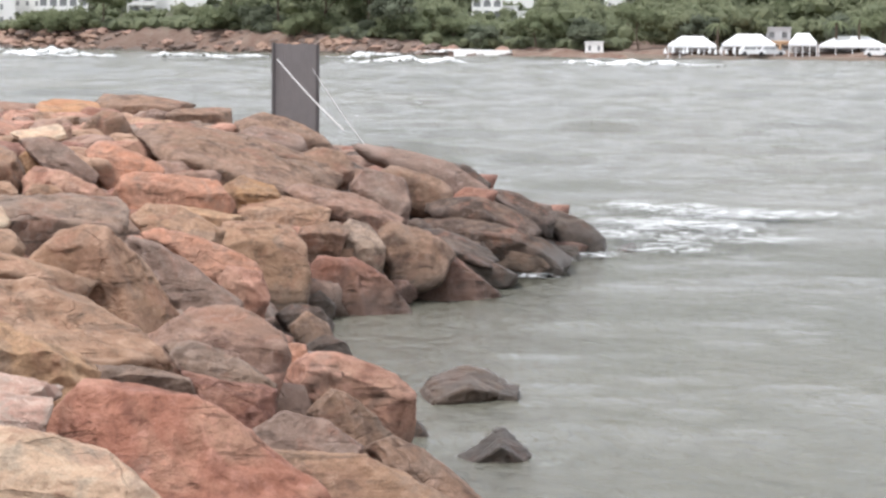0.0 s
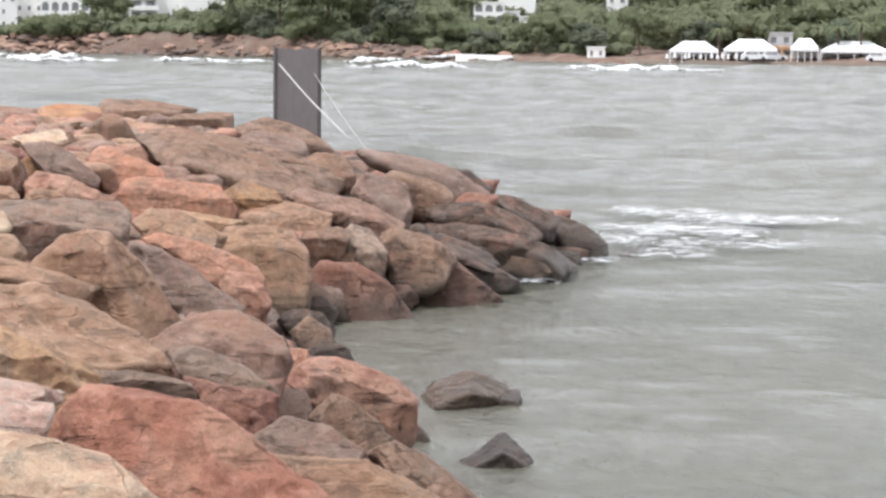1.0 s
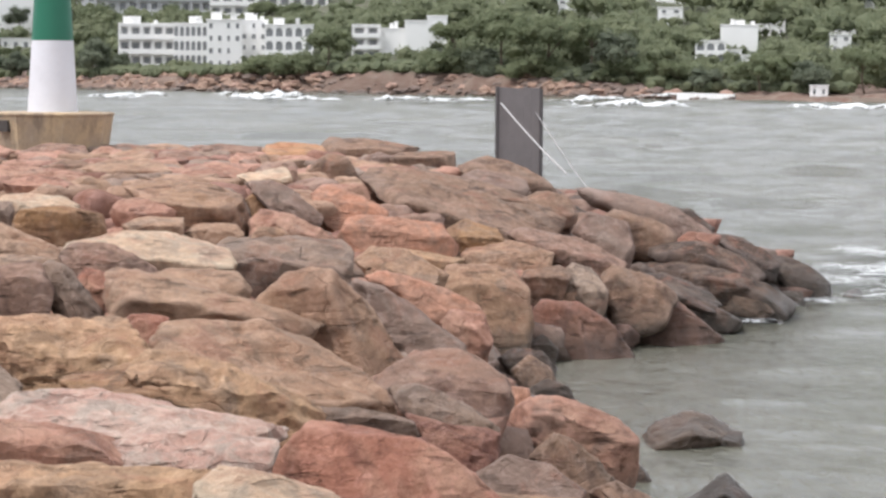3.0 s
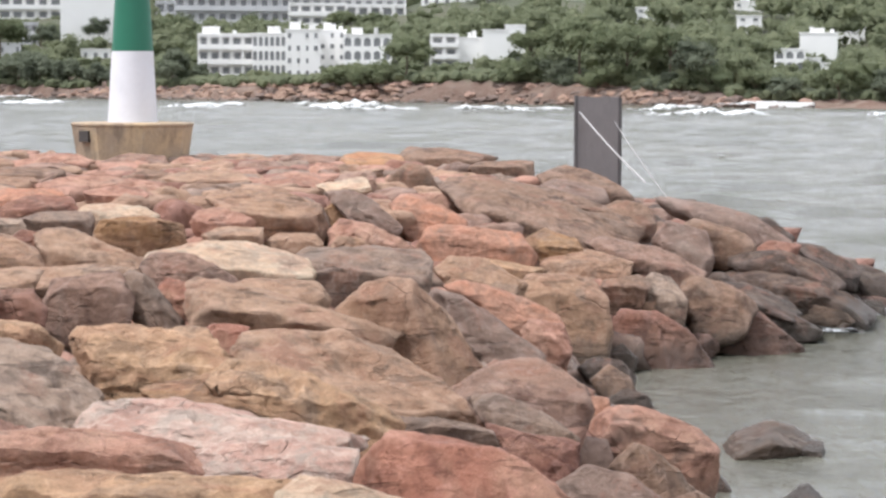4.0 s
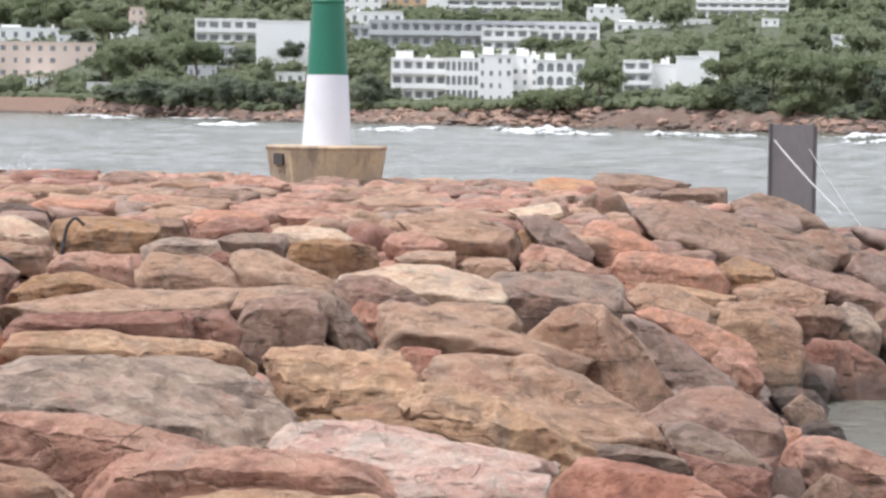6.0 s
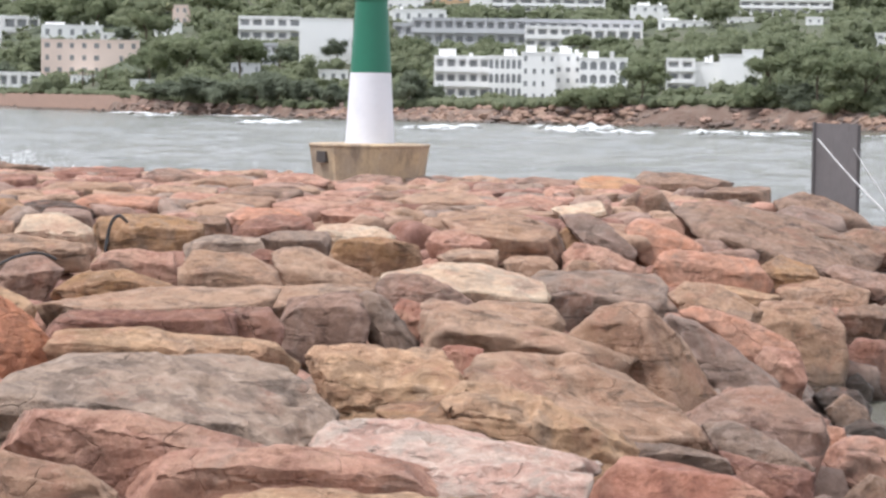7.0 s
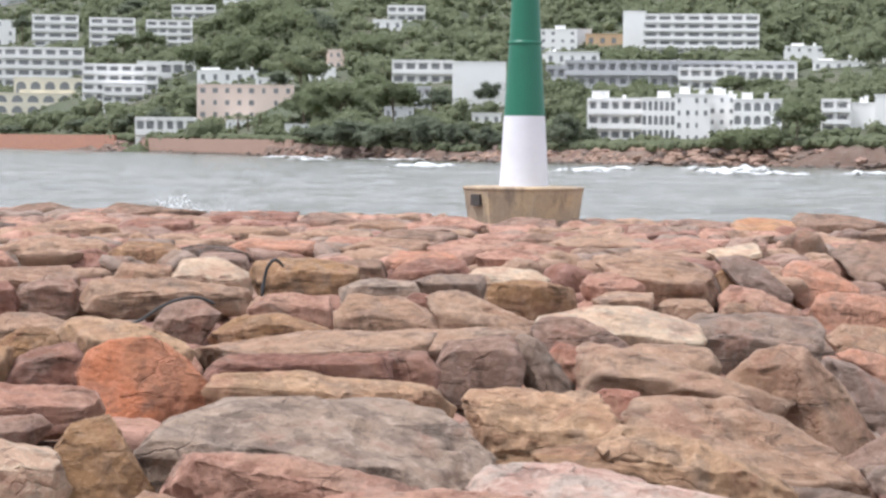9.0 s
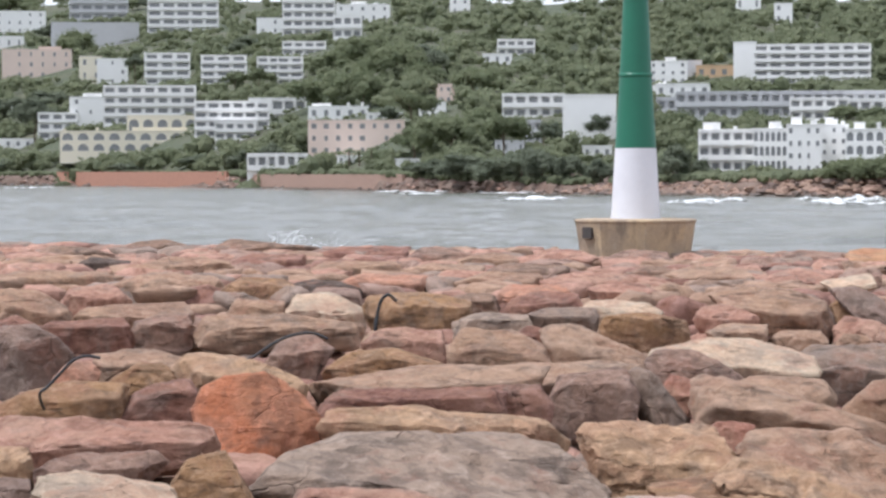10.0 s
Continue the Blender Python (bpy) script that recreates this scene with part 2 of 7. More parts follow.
def leaf_material(name, a, b):
    m, nt, bsdf = material(name)
    geo = nt.nodes.new("ShaderNodeNewGeometry")
    info = nt.nodes.new("ShaderNodeObjectInfo")
    vec = object_space(nt, False)
    c = mix_rgb(nt, geo.outputs["Random Per Island"], a, b)
    c = mix_rgb(nt, ramp(nt, noise_tex(nt, vec, 0.25, 4), 0.4, 0.65, 0, 0.6), c, tuple(x * 0.65 for x in a))
    c = mix_rgb(nt, math_node(nt, "MULTIPLY", info.outputs["Random"], 0.4), c, tuple(x * 1.3 for x in b))
    nt.links.new(c, bsdf.inputs["Base Color"])
    bsdf.inputs["Roughness"].default_value = 0.8
    bsdf.inputs["Specular IOR Level"].default_value = 0.2
    thin = nt.nodes.new("ShaderNodeBsdfTranslucent")
    nt.links.new(c, thin.inputs["Color"])
    both = nt.nodes.new("ShaderNodeMixShader")
    both.inputs[0].default_value = 0.55
    nt.links.new(bsdf.outputs[0], both.inputs[1])
    nt.links.new(thin.outputs[0], both.inputs[2])
    nt.links.new(both.outputs[0], nt.nodes["Material Output"].inputs["Surface"])
    return m


# PINE, PINE_DARK and WOODS greens are lightened to paint in distance haze
PINE = leaf_material("hazed_pine_foliage", (0.146, 0.178, 0.102), (0.212, 0.230, 0.134))
PINE_DARK = leaf_material("hazed_dark_foliage", (0.132, 0.156, 0.112), (0.180, 0.198, 0.138))
LIGHT_LEAF = leaf_material("light_foliage", (0.105, 0.120, 0.045), (0.14, 0.145, 0.06))
WOODS = leaf_material("hazed_hillside_foliage", (0.166, 0.196, 0.122), (0.236, 0.252, 0.152))


def ground_material():
    m, nt, bsdf = material("hillside_earth")
    vec = object_space(nt, False)
    n1, n2 = noise_tex(nt, vec, 0.02, 6, 0.6), noise_tex(nt, vec, 0.35, 6, 0.7)
    c = mix_rgb(nt, ramp(nt, n1, 0.4, 0.6), (0.065, 0.080, 0.045), (0.095, 0.095, 0.058))
    geo = nt.nodes.new("ShaderNodeNewGeometry")
    sep = nt.nodes.new("ShaderNodeSeparateXYZ")
    nt.links.new(geo.outputs["Position"], sep.inputs[0])
    lvl = math_node(nt, "ADD", sep.outputs[2], math_node(nt, "MULTIPLY", n2, 2.0))
    cliff = mix_rgb(nt, ramp(nt, n2, 0.4, 0.62), (0.15, 0.088, 0.065), (0.22, 0.165, 0.13))
    cliff = mix_rgb(nt, ramp(nt, n1, 0.45, 0.6, 0, 0.6), cliff, (0.13, 0.09, 0.07))
    c = mix_rgb(nt, ramp(nt, lvl, 4.6, 5.6, 1.0, 0.0), c, cliff)
    nt.links.new(c, bsdf.inputs["Base Color"])
    bsdf.inputs["Roughness"].default_value = 0.95
    bump(nt, bsdf, n2, 1.0, 0.8)
    return m


GROUND = ground_material()


def water_material():
    m, nt, bsdf = material("grey_green_sea")
    vec = object_space(nt, False)
    mp = nt.nodes.new("ShaderNodeMapping")
    mp.inputs["Scale"].default_value = (1.35, 0.7, 1.0)
    mp.inputs["Rotation"].default_value = (0, 0, 0.03)
    nt.links.new(vec, mp.inputs["Vector"])
    v = mp.outputs[0]
    silt = noise_tex(nt, v, 0.045, 5, 0.6)
    c = mix_rgb(nt, ramp(nt, silt, 0.35, 0.65), (0.104, 0.103, 0.080), (0.150, 0.142, 0.112))
    ripple = noise_tex(nt, v, 1.9, 6, 0.62, 0.4)
    chop = noise_tex(nt, v, 0.35, 5, 0.6, 0.5)
    # old foam drifting in streaks
    streak = noise_tex(nt, v, 0.16, 9, 0.72, 1.2)
    c = mix_rgb(nt, ramp(nt, streak, 0.65, 0.74, 0, 0.45), c, (0.62, 0.64, 0.62))
    nt.links.new(c, bsdf.inputs["Base Color"])
    bsdf.inputs["Roughness"].default_value = 0.14
    bsdf.inputs["IOR"].default_value = 1.33
    tiny = noise_tex(nt, v, 5.5, 4, 0.6, 0.3)
    h = math_node(nt, "ADD", math_node(nt, "MULTIPLY", ripple, 0.55), chop)
    h = math_node(nt, "ADD", h, math_node(nt, "MULTIPLY", tiny, 0.16))
    bump(nt, bsdf, h, 1.0, 0.50)
    return m


WATER = water_material()


def foam_material(name="sea_foam", solid=0.40, fine=1.1):
    m, nt, bsdf = material(name)
    vec = object_space(nt)
    n = noise_tex(nt, vec, 0.9, 9, 0.75, 0.8)
    nt.links.new(mix_rgb(nt, ramp(nt, n, 0.4, 0.6), (0.60, 0.62, 0.61), (0.86, 0.87, 0.87)), bsdf.inputs["Base Color"])
    bsdf.inputs["Roughness"].default_value = 0.9
    edge = nt.nodes.new("ShaderNodeAttribute")
    edge.attribute_name = "thick"
    n2 = noise_tex(nt, vec, fine, 9, 0.78, 1.0)
    a = math_node(nt, "ADD", math_node(nt, "MULTIPLY", edge.outputs["Fac"], solid), n2)
    nt.links.new(ramp(nt, a, 0.72, 0.86), bsdf.inputs["Alpha"])
    bump(nt, bsdf, n2, 1.0, 0.15)
    return m


FOAM = foam_material()
SPRAY = plain("spray_droplets", (0.85, 0.86, 0.87), 0.6, 0.05, 3, relief=0)
THIN_FOAM = foam_material("thin_foam", 0.30, 2.0)


# ---------------------------------------------------------------- mesh helpers
def mesh_object(name, verts, faces, mat, parent=None, smooth=True):
    me = bpy.data.meshes.new(name)
    me.from_pydata([tuple(v) for v in verts] if not isinstance(verts, np.ndarray) else verts.tolist(), [], faces if isinstance(faces, list) else faces.tolist())
    me.materials.append(mat)
    if smooth:
        me.polygons.foreach_set("use_smooth", [True] * len(me.polygons))
    me.update()
    ob = new(name, me)
    if parent:
        ob.parent = parent
    return ob


def part(name, bm, mat, parent, label=""):
    me = bpy.data.meshes.new(name)
    bm.to_mesh(me)
    bm.free()
    me.materials.append(mat)
    ob = new(name, me)
    ob.parent = parent
    return tagged(ob, label) if label else ob


def box(bm, x0, x1, y0, y1, z0, z1):
    v = [bm.verts.new(p) for p in ((x0, y0, z0), (x1, y0, z0), (x1, y1, z0), (x0, y1, z0), (x0, y0, z1), (x1, y0, z1), (x1, y1, z1), (x0, y1, z1))]
    for q in ((3, 2, 1, 0), (4, 5, 6, 7), (0, 1, 5, 4), (1, 2, 6, 5), (2, 3, 7, 6), (3, 0, 4, 7)):
        bm.faces.new([v[k] for k in q])


def boxes(*bs):
    bm = bmesh.new()
    for b in bs:
        box(bm, *b)
    return bm


def lathe(profile, seg=48, sides=None):
    bm = bmesh.new()
    rings = [[bm.verts.new((r * math.cos(2 * math.pi * k / seg), r * math.sin(2 * math.pi * k / seg), z)) for k in range(seg)] for r, z in profile]
    for a, b in zip(rings, rings[1:]):
        for k in range(seg):
            bm.faces.new((a[k], a[(k + 1) % seg], b[(k + 1) % seg], b[k]))
    bm.faces.new(rings[0][::-1])
    bm.faces.new(rings[-1])
    return bm


def tube(bm, points, r, seg=8):
    """A round bar along a line of points."""
    pts = [Vector(p) for p in points]
    rings = []
    for i, p in enumerate(pts):
        d = (pts[min(i + 1, len(pts) - 1)] - pts[max(i - 1, 0)]).normalized()
        s = d.cross(Vector((0.3, 0.1, 1))).normalized()
        u = s.cross(d)
        rings.append([bm.verts.new(p + r * (math.cos(a) * s + math.sin(a) * u)) for a in (2 * math.pi * k / seg for k in range(seg))])
    for a, b in zip(rings, rings[1:]):
        for k in range(seg):
            bm.faces.new((a[k], a[(k + 1) % seg], b[(k + 1) % seg], b[k]))
    bm.faces.new(rings[0][::-1])
    bm.faces.new(rings[-1])


def vnoise(p, seed=0):
    """Smooth value noise of an array of points, about -1 to 1."""
    p = np.asarray(p, float) + seed * np.array([17.31, 5.77, 29.13])
    i = np.floor(p).astype(np.int64)
    f = p - i
    f = f * f * (3 - 2 * f)

    def h(dx, dy, dz):
        n = (i[:, 0] + dx) * 374761393 + (i[:, 1] + dy) * 668265263 + (i[:, 2] + dz) * 2147483647
        n = (n ^ (n >> 13)) * 1274126177
        return ((n ^ (n >> 16)) & 0xFFFF) / 32767.5 - 1

    x, y, z = f[:, 0], f[:, 1], f[:, 2]
    a = (h(0, 0, 0) * (1 - x) + h(1, 0, 0) * x) * (1 - y) + (h(0, 1, 0) * (1 - x) + h(1, 1, 0) * x) * y
    b = (h(0, 0, 1) * (1 - x) + h(1, 0, 1) * x) * (1 - y) + (h(0, 1, 1) * (1 - x) + h(1, 1, 1) * x) * y
    return a * (1 - z) + b * z


def icosphere(level):
    bm = bmesh.new()
    bmesh.ops.create_icosphere(bm, subdivisions=level, radius=1)
    v = np.array([q.co[:] for q in bm.verts])
    f = [[q.index for q in face.verts] for face in bm.faces]
    bm.free()
    return v / np.linalg.norm(v, axis=1)[:, None], f


ICO = {k: icosphere(k) for k in (1, 2, 3, 4, 5, 6)}


# ---------------------------------------------------------------- shape of the place
WATERLINE = [(4.2, -30), (4.1, 27), (3.9, 35), (3.85, 43), (6.6, 46.5), (9.4, 52.5), (11.9, 58.5), (11.5, 66), (7.5, 77), (0, 84), (-15, 87), (-32, 92), (-70, 100), (-70, -30)]


def mound_height(x, y):
    """Top of the rubble mound over the still sea at a place; below zero outside it."""
    best, inside = 1e9, False
    for (x0, y0), (x1, y1) in zip(WATERLINE, WATERLINE[1:] + WATERLINE[:1]):
        dx, dy = x1 - x0, y1 - y0
        k = min(1, max(0, ((x - x0) * dx + (y - y0) * dy) / (dx * dx + dy * dy)))
        best = min(best, math.hypot(x - x0 - k * dx, y - y0 - k * dy))
        if (y0 > y) != (y1 > y) and x < (x1 - x0) * (y - y0) / (y1 - y0) + x0:
            inside = not inside
    return 2.9 * (1 - math.exp(-best / 2.9)) if inside else -0.6 * best


SHORE_AZ = (-60, -25, -19.6, -16, -11, -7.3, -2, 3, 8, 16, 30, 60)
SHORE_D = (1500, 1260, 1041, 853, 621, 538, 490, 455, 420, 400, 400, 420)


def shore(az):
    return np.interp(az, SHORE_AZ, SHORE_D)


def land_height(az, dist):
    """Height of the land across the bay; az in degrees from the y axis."""
    s = dist - shore(az)
    bluff = np.interp(az, (-25, -12, -7, -3, 2, 6, 8, 30), (3.2, 3.6, 2.0, 3.0, 4.2, 3.0, 1.2, 1.0))
    low = bluff * np.clip(s / 7.0, -1, 1)
    hill = np.interp(s, (0, 12, 30, 110, 300, 600, 950, 1500, 2600), (0, 0.3, 1.2, 11, 31, 64, 100, 116, 120))
    wide = np.interp(az, (-60, -20, -8, 4, 10, 18, 60), (1.35, 1.28, 1.0, 0.92, 0.72, 0.6, 0.5))
    return low + hill * wide


def far(az, dist, z=None):
    """A place across the bay, by bearing and distance, on the ground unless z is given."""
    a = radians(az)
    return Vector((dist * math.sin(a), dist * math.cos(a), float(land_height(az, dist)) if z is None else z))


# ---------------------------------------------------------------- sea
def build_sea():
    radii = [9.0]
    while radii[-1] < 4700:
        radii.append(radii[-1] * (1.0105 if radii[-1] < 700 else 1.05))
    azs = np.concatenate([np.linspace(-180, -27, 24)[:-1], np.linspace(-27, 27, 320), np.linspace(27, 180, 24)[1:-1]])
    R, A = np.meshgrid(radii, np.radians(azs), indexing="ij")
    x, y = R * np.sin(A), R * np.cos(A)
    p = np.stack([x.ravel(), y.ravel(), 0 * x.ravel()], 1)
    rough = np.clip((np.hypot(p[:, 0], p[:, 1]) - 38) / 60, 0.32, 1)
    swell = np.sin(p[:, 1] * 0.42 + 1.6 * vnoise(p * 0.05, 3) * 3) * 0.2
    z = swell + vnoise(p * (0.22, 0.5, 1), 5) * 0.30 + vnoise(p * (0.8, 1.7, 1), 6) * 0.11
    p[:, 2] = z * rough * 0.75 - 0.02
    n, m = R.shape
    idx = np.arange(n * m).reshape(n, m)
    a, b, c, d = idx[:-1, :], idx[1:, :], np.roll(idx, -1, 1)[1:, :], np.roll(idx, -1, 1)[:-1, :]
    faces = np.stack([a, d, c, b], -1).reshape(-1, 4)
    sea = mesh_object("water", p, faces, WATER)
    bm = bmesh.new()
    bmesh.ops.create_circle(bm, cap_ends=True, segments=48, radius=9.8)
    near = part("water_underfoot", bm, WATER, sea)
    near.location.z = -0.16
    return tagged(sea, "choppy grey-green sea with drifting foam", "sea", kind="structure")


build_sea()


# ---------------------------------------------------------------- land across the bay
def build_land():
    azs = np.concatenate([np.linspace(-60, -24, 20)[:-1], np.linspace(-24, 24, 320), np.linspace(24, 60, 20)[1:]])
    ss = np.concatenate([[-25, -6, -3, -1.5], np.linspace(0, 14, 12), 14 + np.geomspace(2, 2600, 70)])
    S, A = np.meshgrid(ss, azs, indexing="ij")
    D = shore(A) + S
    z = land_height(A, D)
    x, y = D * np.sin(np.radians(A)), D * np.cos(np.radians(A))
    p = np.stack([x.ravel(), y.ravel(), z.ravel()], 1)
    edge = np.exp(-np.abs(S.ravel() - 3) / 8)
    shift = vnoise(p * (0.08, 0.08, 0.3), 2) * 3.0 * edge
    p[:, 1] += shift
    p[:, 2] += vnoise(p * (0.2, 0.2, 0.6), 4) * 0.9 * edge * (S.ravel() > 1) + vnoise(p * 0.012, 8) * np.clip(S.ravel() / 60, 0, 4)
    n, m = S.shape
    idx = np.arange(n * m).reshape(n, m)
    faces = np.stack([idx[:-1, :-1], idx[:-1, 1:], idx[1:, 1:], idx[1:, :-1]], -1).reshape(-1, 4)
    return tagged(mesh_object("ground_far_shore", p, faces, GROUND), "wooded hillside above a low red earth bluff", "hillside", kind="structure")


build_land()

# ---------------------------------------------------------------- rubble mound
def build_core():
    xs, ys = np.arange(-68, 13, 1.0), np.arange(-28, 98, 1.0)
    X, Y = np.meshgrid(xs, ys, indexing="ij")
    Z = np.array([[mound_height(x, y) for y in ys] for x in xs])
    p = np.stack([X.ravel(), Y.ravel(), np.maximum(Z.ravel() * 0.9 - 1.0, -2.5)], 1)
    p[:, 2] += vnoise(p * (1.1, 1.1, 0), 9) * 0.22
    n, m = X.shape
    idx = np.arange(n * m).reshape(n, m)
    faces = np.stack([idx[:-1, :-1], idx[1:, :-1], idx[1:, 1:], idx[:-1, 1:]], -1).reshape(-1, 4)
    return tagged(mesh_object("ground_breakwater_core", p, faces, ROCKS["brown"]), "rubble core of the breakwater between boulders", "rubble", kind="structure")


build_core()


def boulder_mesh(planes, seed, level, rough, crisp):
    """A block bounded by planes (unit normal, distance), its edges worn round and its faces pitted and bedded."""
    v, f = ICO[level]
    n = np.array([q[0] for q in planes])
    d = np.maximum(0.05, np.array([q[1] for q in planes]))
    k = np.maximum(v @ n.T, 0) / d
    top = k.max(1)
    r = 1 / (top * np.power(np.power(k / top[:, None], crisp).sum(1), 1 / crisp))
    p = v * r[:, None]
    size = float(min(np.median(r), 1.5 * d.min() + 0.12))
    ridge = 1 - 2 * np.abs(vnoise(p * (1.3, 1.3, 2.2) / max(size, 0.3), seed + 7))
    bed = vnoise(p * (0.9, 0.9, 3.2) / max(size, 0.3), seed + 3)
    g = vnoise(p * 1.2 / size, seed) * 0.03 + ridge * 0.042 + bed * 0.03 + vnoise(p * 3.6 / size, seed + 1) * 0.042 + vnoise(p * 9.0 / size, seed + 2) * 0.02 + vnoise(p * 19.0 / size, seed + 4) * 0.011
    ledge = bed * 2.6 + vnoise(p * 1.1 / size, seed + 5) * 0.8
    g = g + 0.035 * (np.floor(ledge) + np.clip((ledge - np.floor(ledge)) * 4 - 3, 0, 1))
    beds = p @ np.array([0.13, 0.1, 1.0]) / (0.30 * size) + 0.6 * vnoise(p * 0.9 / size, seed + 8)
    groove = np.clip(1 - np.abs(beds - np.floor(beds) - 0.5) / 0.16, 0, 1) * np.clip(1.6 * vnoise(p * 1.1 / size, seed + 9), 0, 1)
    g = g - 0.075 * groove
    chip = vnoise(p * 2.3 / size, seed + 11)
    g = g - 0.16 * np.clip(chip - 0.35, 0, 1)
    p = p + v * (g * rough * size)[:, None]
    return p, f


def boulder(x, y, z, depth, sides, look_of, yaw=None, lean=0.36, seed=None, level=4, chop=True, note=""):
    """A quarry stone. sides: (angle in degrees, distance in metres) of the faces round it, seen along its yaw; lean tips the upper faces."""
    rnd = random.Random(seed if seed is not None else int(abs(x) * 971 + y * 613 + z * 89))
    sd = rnd.randrange(10000)
    planes = []
    tip = radians(rnd.uniform(0.8, 1.2) * lean * 34)
    for a, d in sides:
        a = radians(a)
        th = min(tip, math.atan(1.3 * d / depth)) * min(1.0, math.sin(a) * 1.6) if math.sin(a) > 0.15 else radians(rnd.uniform(-9, 9))
        c, s = math.cos(th), math.sin(th)
        planes.append(((math.cos(a) * c, -s, math.sin(a) * c), d * c - max(s, 0) * depth * 0.4))
    for s, dd in ((-1, 0.5), (1, 0.5)):
        e = Vector((rnd.uniform(-0.4, 0.4), s, rnd.uniform(-0.38, 0.08))).normalized()
        planes.append((e[:], depth * dd))
    v, _ = ICO[3]
    nn, dd = np.array([q[0] for q in planes]), np.maximum(0.05, np.array([q[1] for q in planes]))
    hull = v / (np.maximum(v @ nn.T, 0) / dd).max(1)[:, None]
    for steep in ((12, 26), (58, 84)) if chop else ():
        a = radians(rnd.uniform(*steep))
        e = np.array((rnd.uniform(-0.5, 0.5), -math.sin(a), math.cos(a)))
        e /= np.linalg.norm(e)
        planes.append((tuple(e), float((hull @ e).max()) * rnd.uniform(0.72, 0.92)))
    for _ in range(3):
        e = np.array((rnd.uniform(-1, 1), rnd.uniform(-1, 0.2), rnd.uniform(-0.7, 0.5)))
        e /= np.linalg.norm(e)
        planes.append((tuple(e), float((hull @ e).max()) * rnd.uniform(0.72, 0.94)))
    p, f = slab_mesh(planes, sd, level, 1.0)
    ob = mesh_object("boulder", p, f, ROCKS[look_of])
    ob.matrix_basis = Matrix.Translation((x, y, z)) @ Matrix.Rotation(-math.atan2(x, y) if yaw is None else radians(yaw), 4, "Z")
    return tagged(ob, LOOKS[look_of] + (" " + note if note else " piled on the breakwater"), "boulder", "breakwater boulders")


def slab_mesh(planes, seed, level, rough):
    """A quarried block bounded by planes (unit normal, distance): uneven faces, chipped edges, bedding ledges and pits."""
    n = np.array([q[0] for q in planes])
    d = np.maximum(0.05, np.array([q[1] for q in planes]))
    c, _ = ICO[3]
    hull = c / (np.maximum(c @ n.T, 0) / d).max(1)[:, None]
    ext = (hull.max(0) - hull.min(0)) / 2
    v, f = ICO[level]
    u = v * ext
    u = u / np.linalg.norm(u, axis=1)[:, None]
    lean = np.sort(ext)
    size = float(math.sqrt(lean[0] * lean[1]))
    k = np.maximum(u @ n.T, 0) / d
    p = u / k.max(1)[:, None]
    for i in range(len(d)):
        warp = 0.055 * vnoise(p * 1.5 / size + i * 7.3, seed) + 0.022 * vnoise(p * 3.7 / size + i * 3.1, seed + 1)
        k[:, i] *= 1 - np.clip(warp * size * rough / d[i], -0.4, 0.4)
    top = k.max(1)
    w = np.power(k / top[:, None], 170)
    p = u / (top * np.power(w.sum(1), 1 / 170))[:, None]
    nb = (w / w.sum(1)[:, None]) @ n
    nb = nb / np.maximum(np.linalg.norm(nb, axis=1), 1e-6)[:, None]
    second = np.sort(k, axis=1)[:, -2] / top
    edge = np.clip((second - 0.84) / 0.16, 0, 1)
    g = -0.17 * size * edge * np.clip(vnoise(p * 2.8 / size, seed + 2) - 0.05, 0, 1)
    g -= 0.035 * size * edge * np.clip(vnoise(p * 8.0 / size, seed + 3), 0, 1)
    # bedding ledges on the broken sides, thin splits along the beds
    rnd = random.Random(seed)
    b = np.array((rnd.uniform(-0.22, 0.22), rnd.uniform(-0.3, 0.1), 1.0))
    b /= np.linalg.norm(b)
    lay = p @ b / (0.20 + 0.16 * size) + 0.45 * vnoise(p * 1.3 / size, seed + 4) + 0.12 * vnoise(p * 5.0 / size, seed + 5)
    cell, part_of = np.floor(lay), lay - np.floor(lay)
    side = np.clip(1.25 - 1.5 * np.abs(nb @ b), 0, 1)
    step = np.sin(cell * 12.9898 + seed) * 43758.5453
    g += (step - np.floor(step) - 0.5) * 0.07 * size * side
    split = np.clip(1 - part_of / 0.10, 0, 1) * np.clip(0.3 + 1.5 * vnoise(p * 1.7 / size, seed + 6), 0, 1)
    g -= 0.06 * size * split * side
    # slots and pits in the weathered upper face
    slot = vnoise(p * (2.2, 2.2, 7.0) / size, seed + 7)
    g -= 0.09 * size * np.clip(slot - 0.5, 0, 1)
    g += 0.014 * size * vnoise(p * 4.5 / size, seed + 8) + 0.008 * size * vnoise(p * 10.0 / size, seed + 9)
    g += 0.007 * vnoise(p * 9.0, seed + 10) + 0.004 * vnoise(p * 21.0, seed + 11)
    return p + nb * (g * rough)[:, None], f


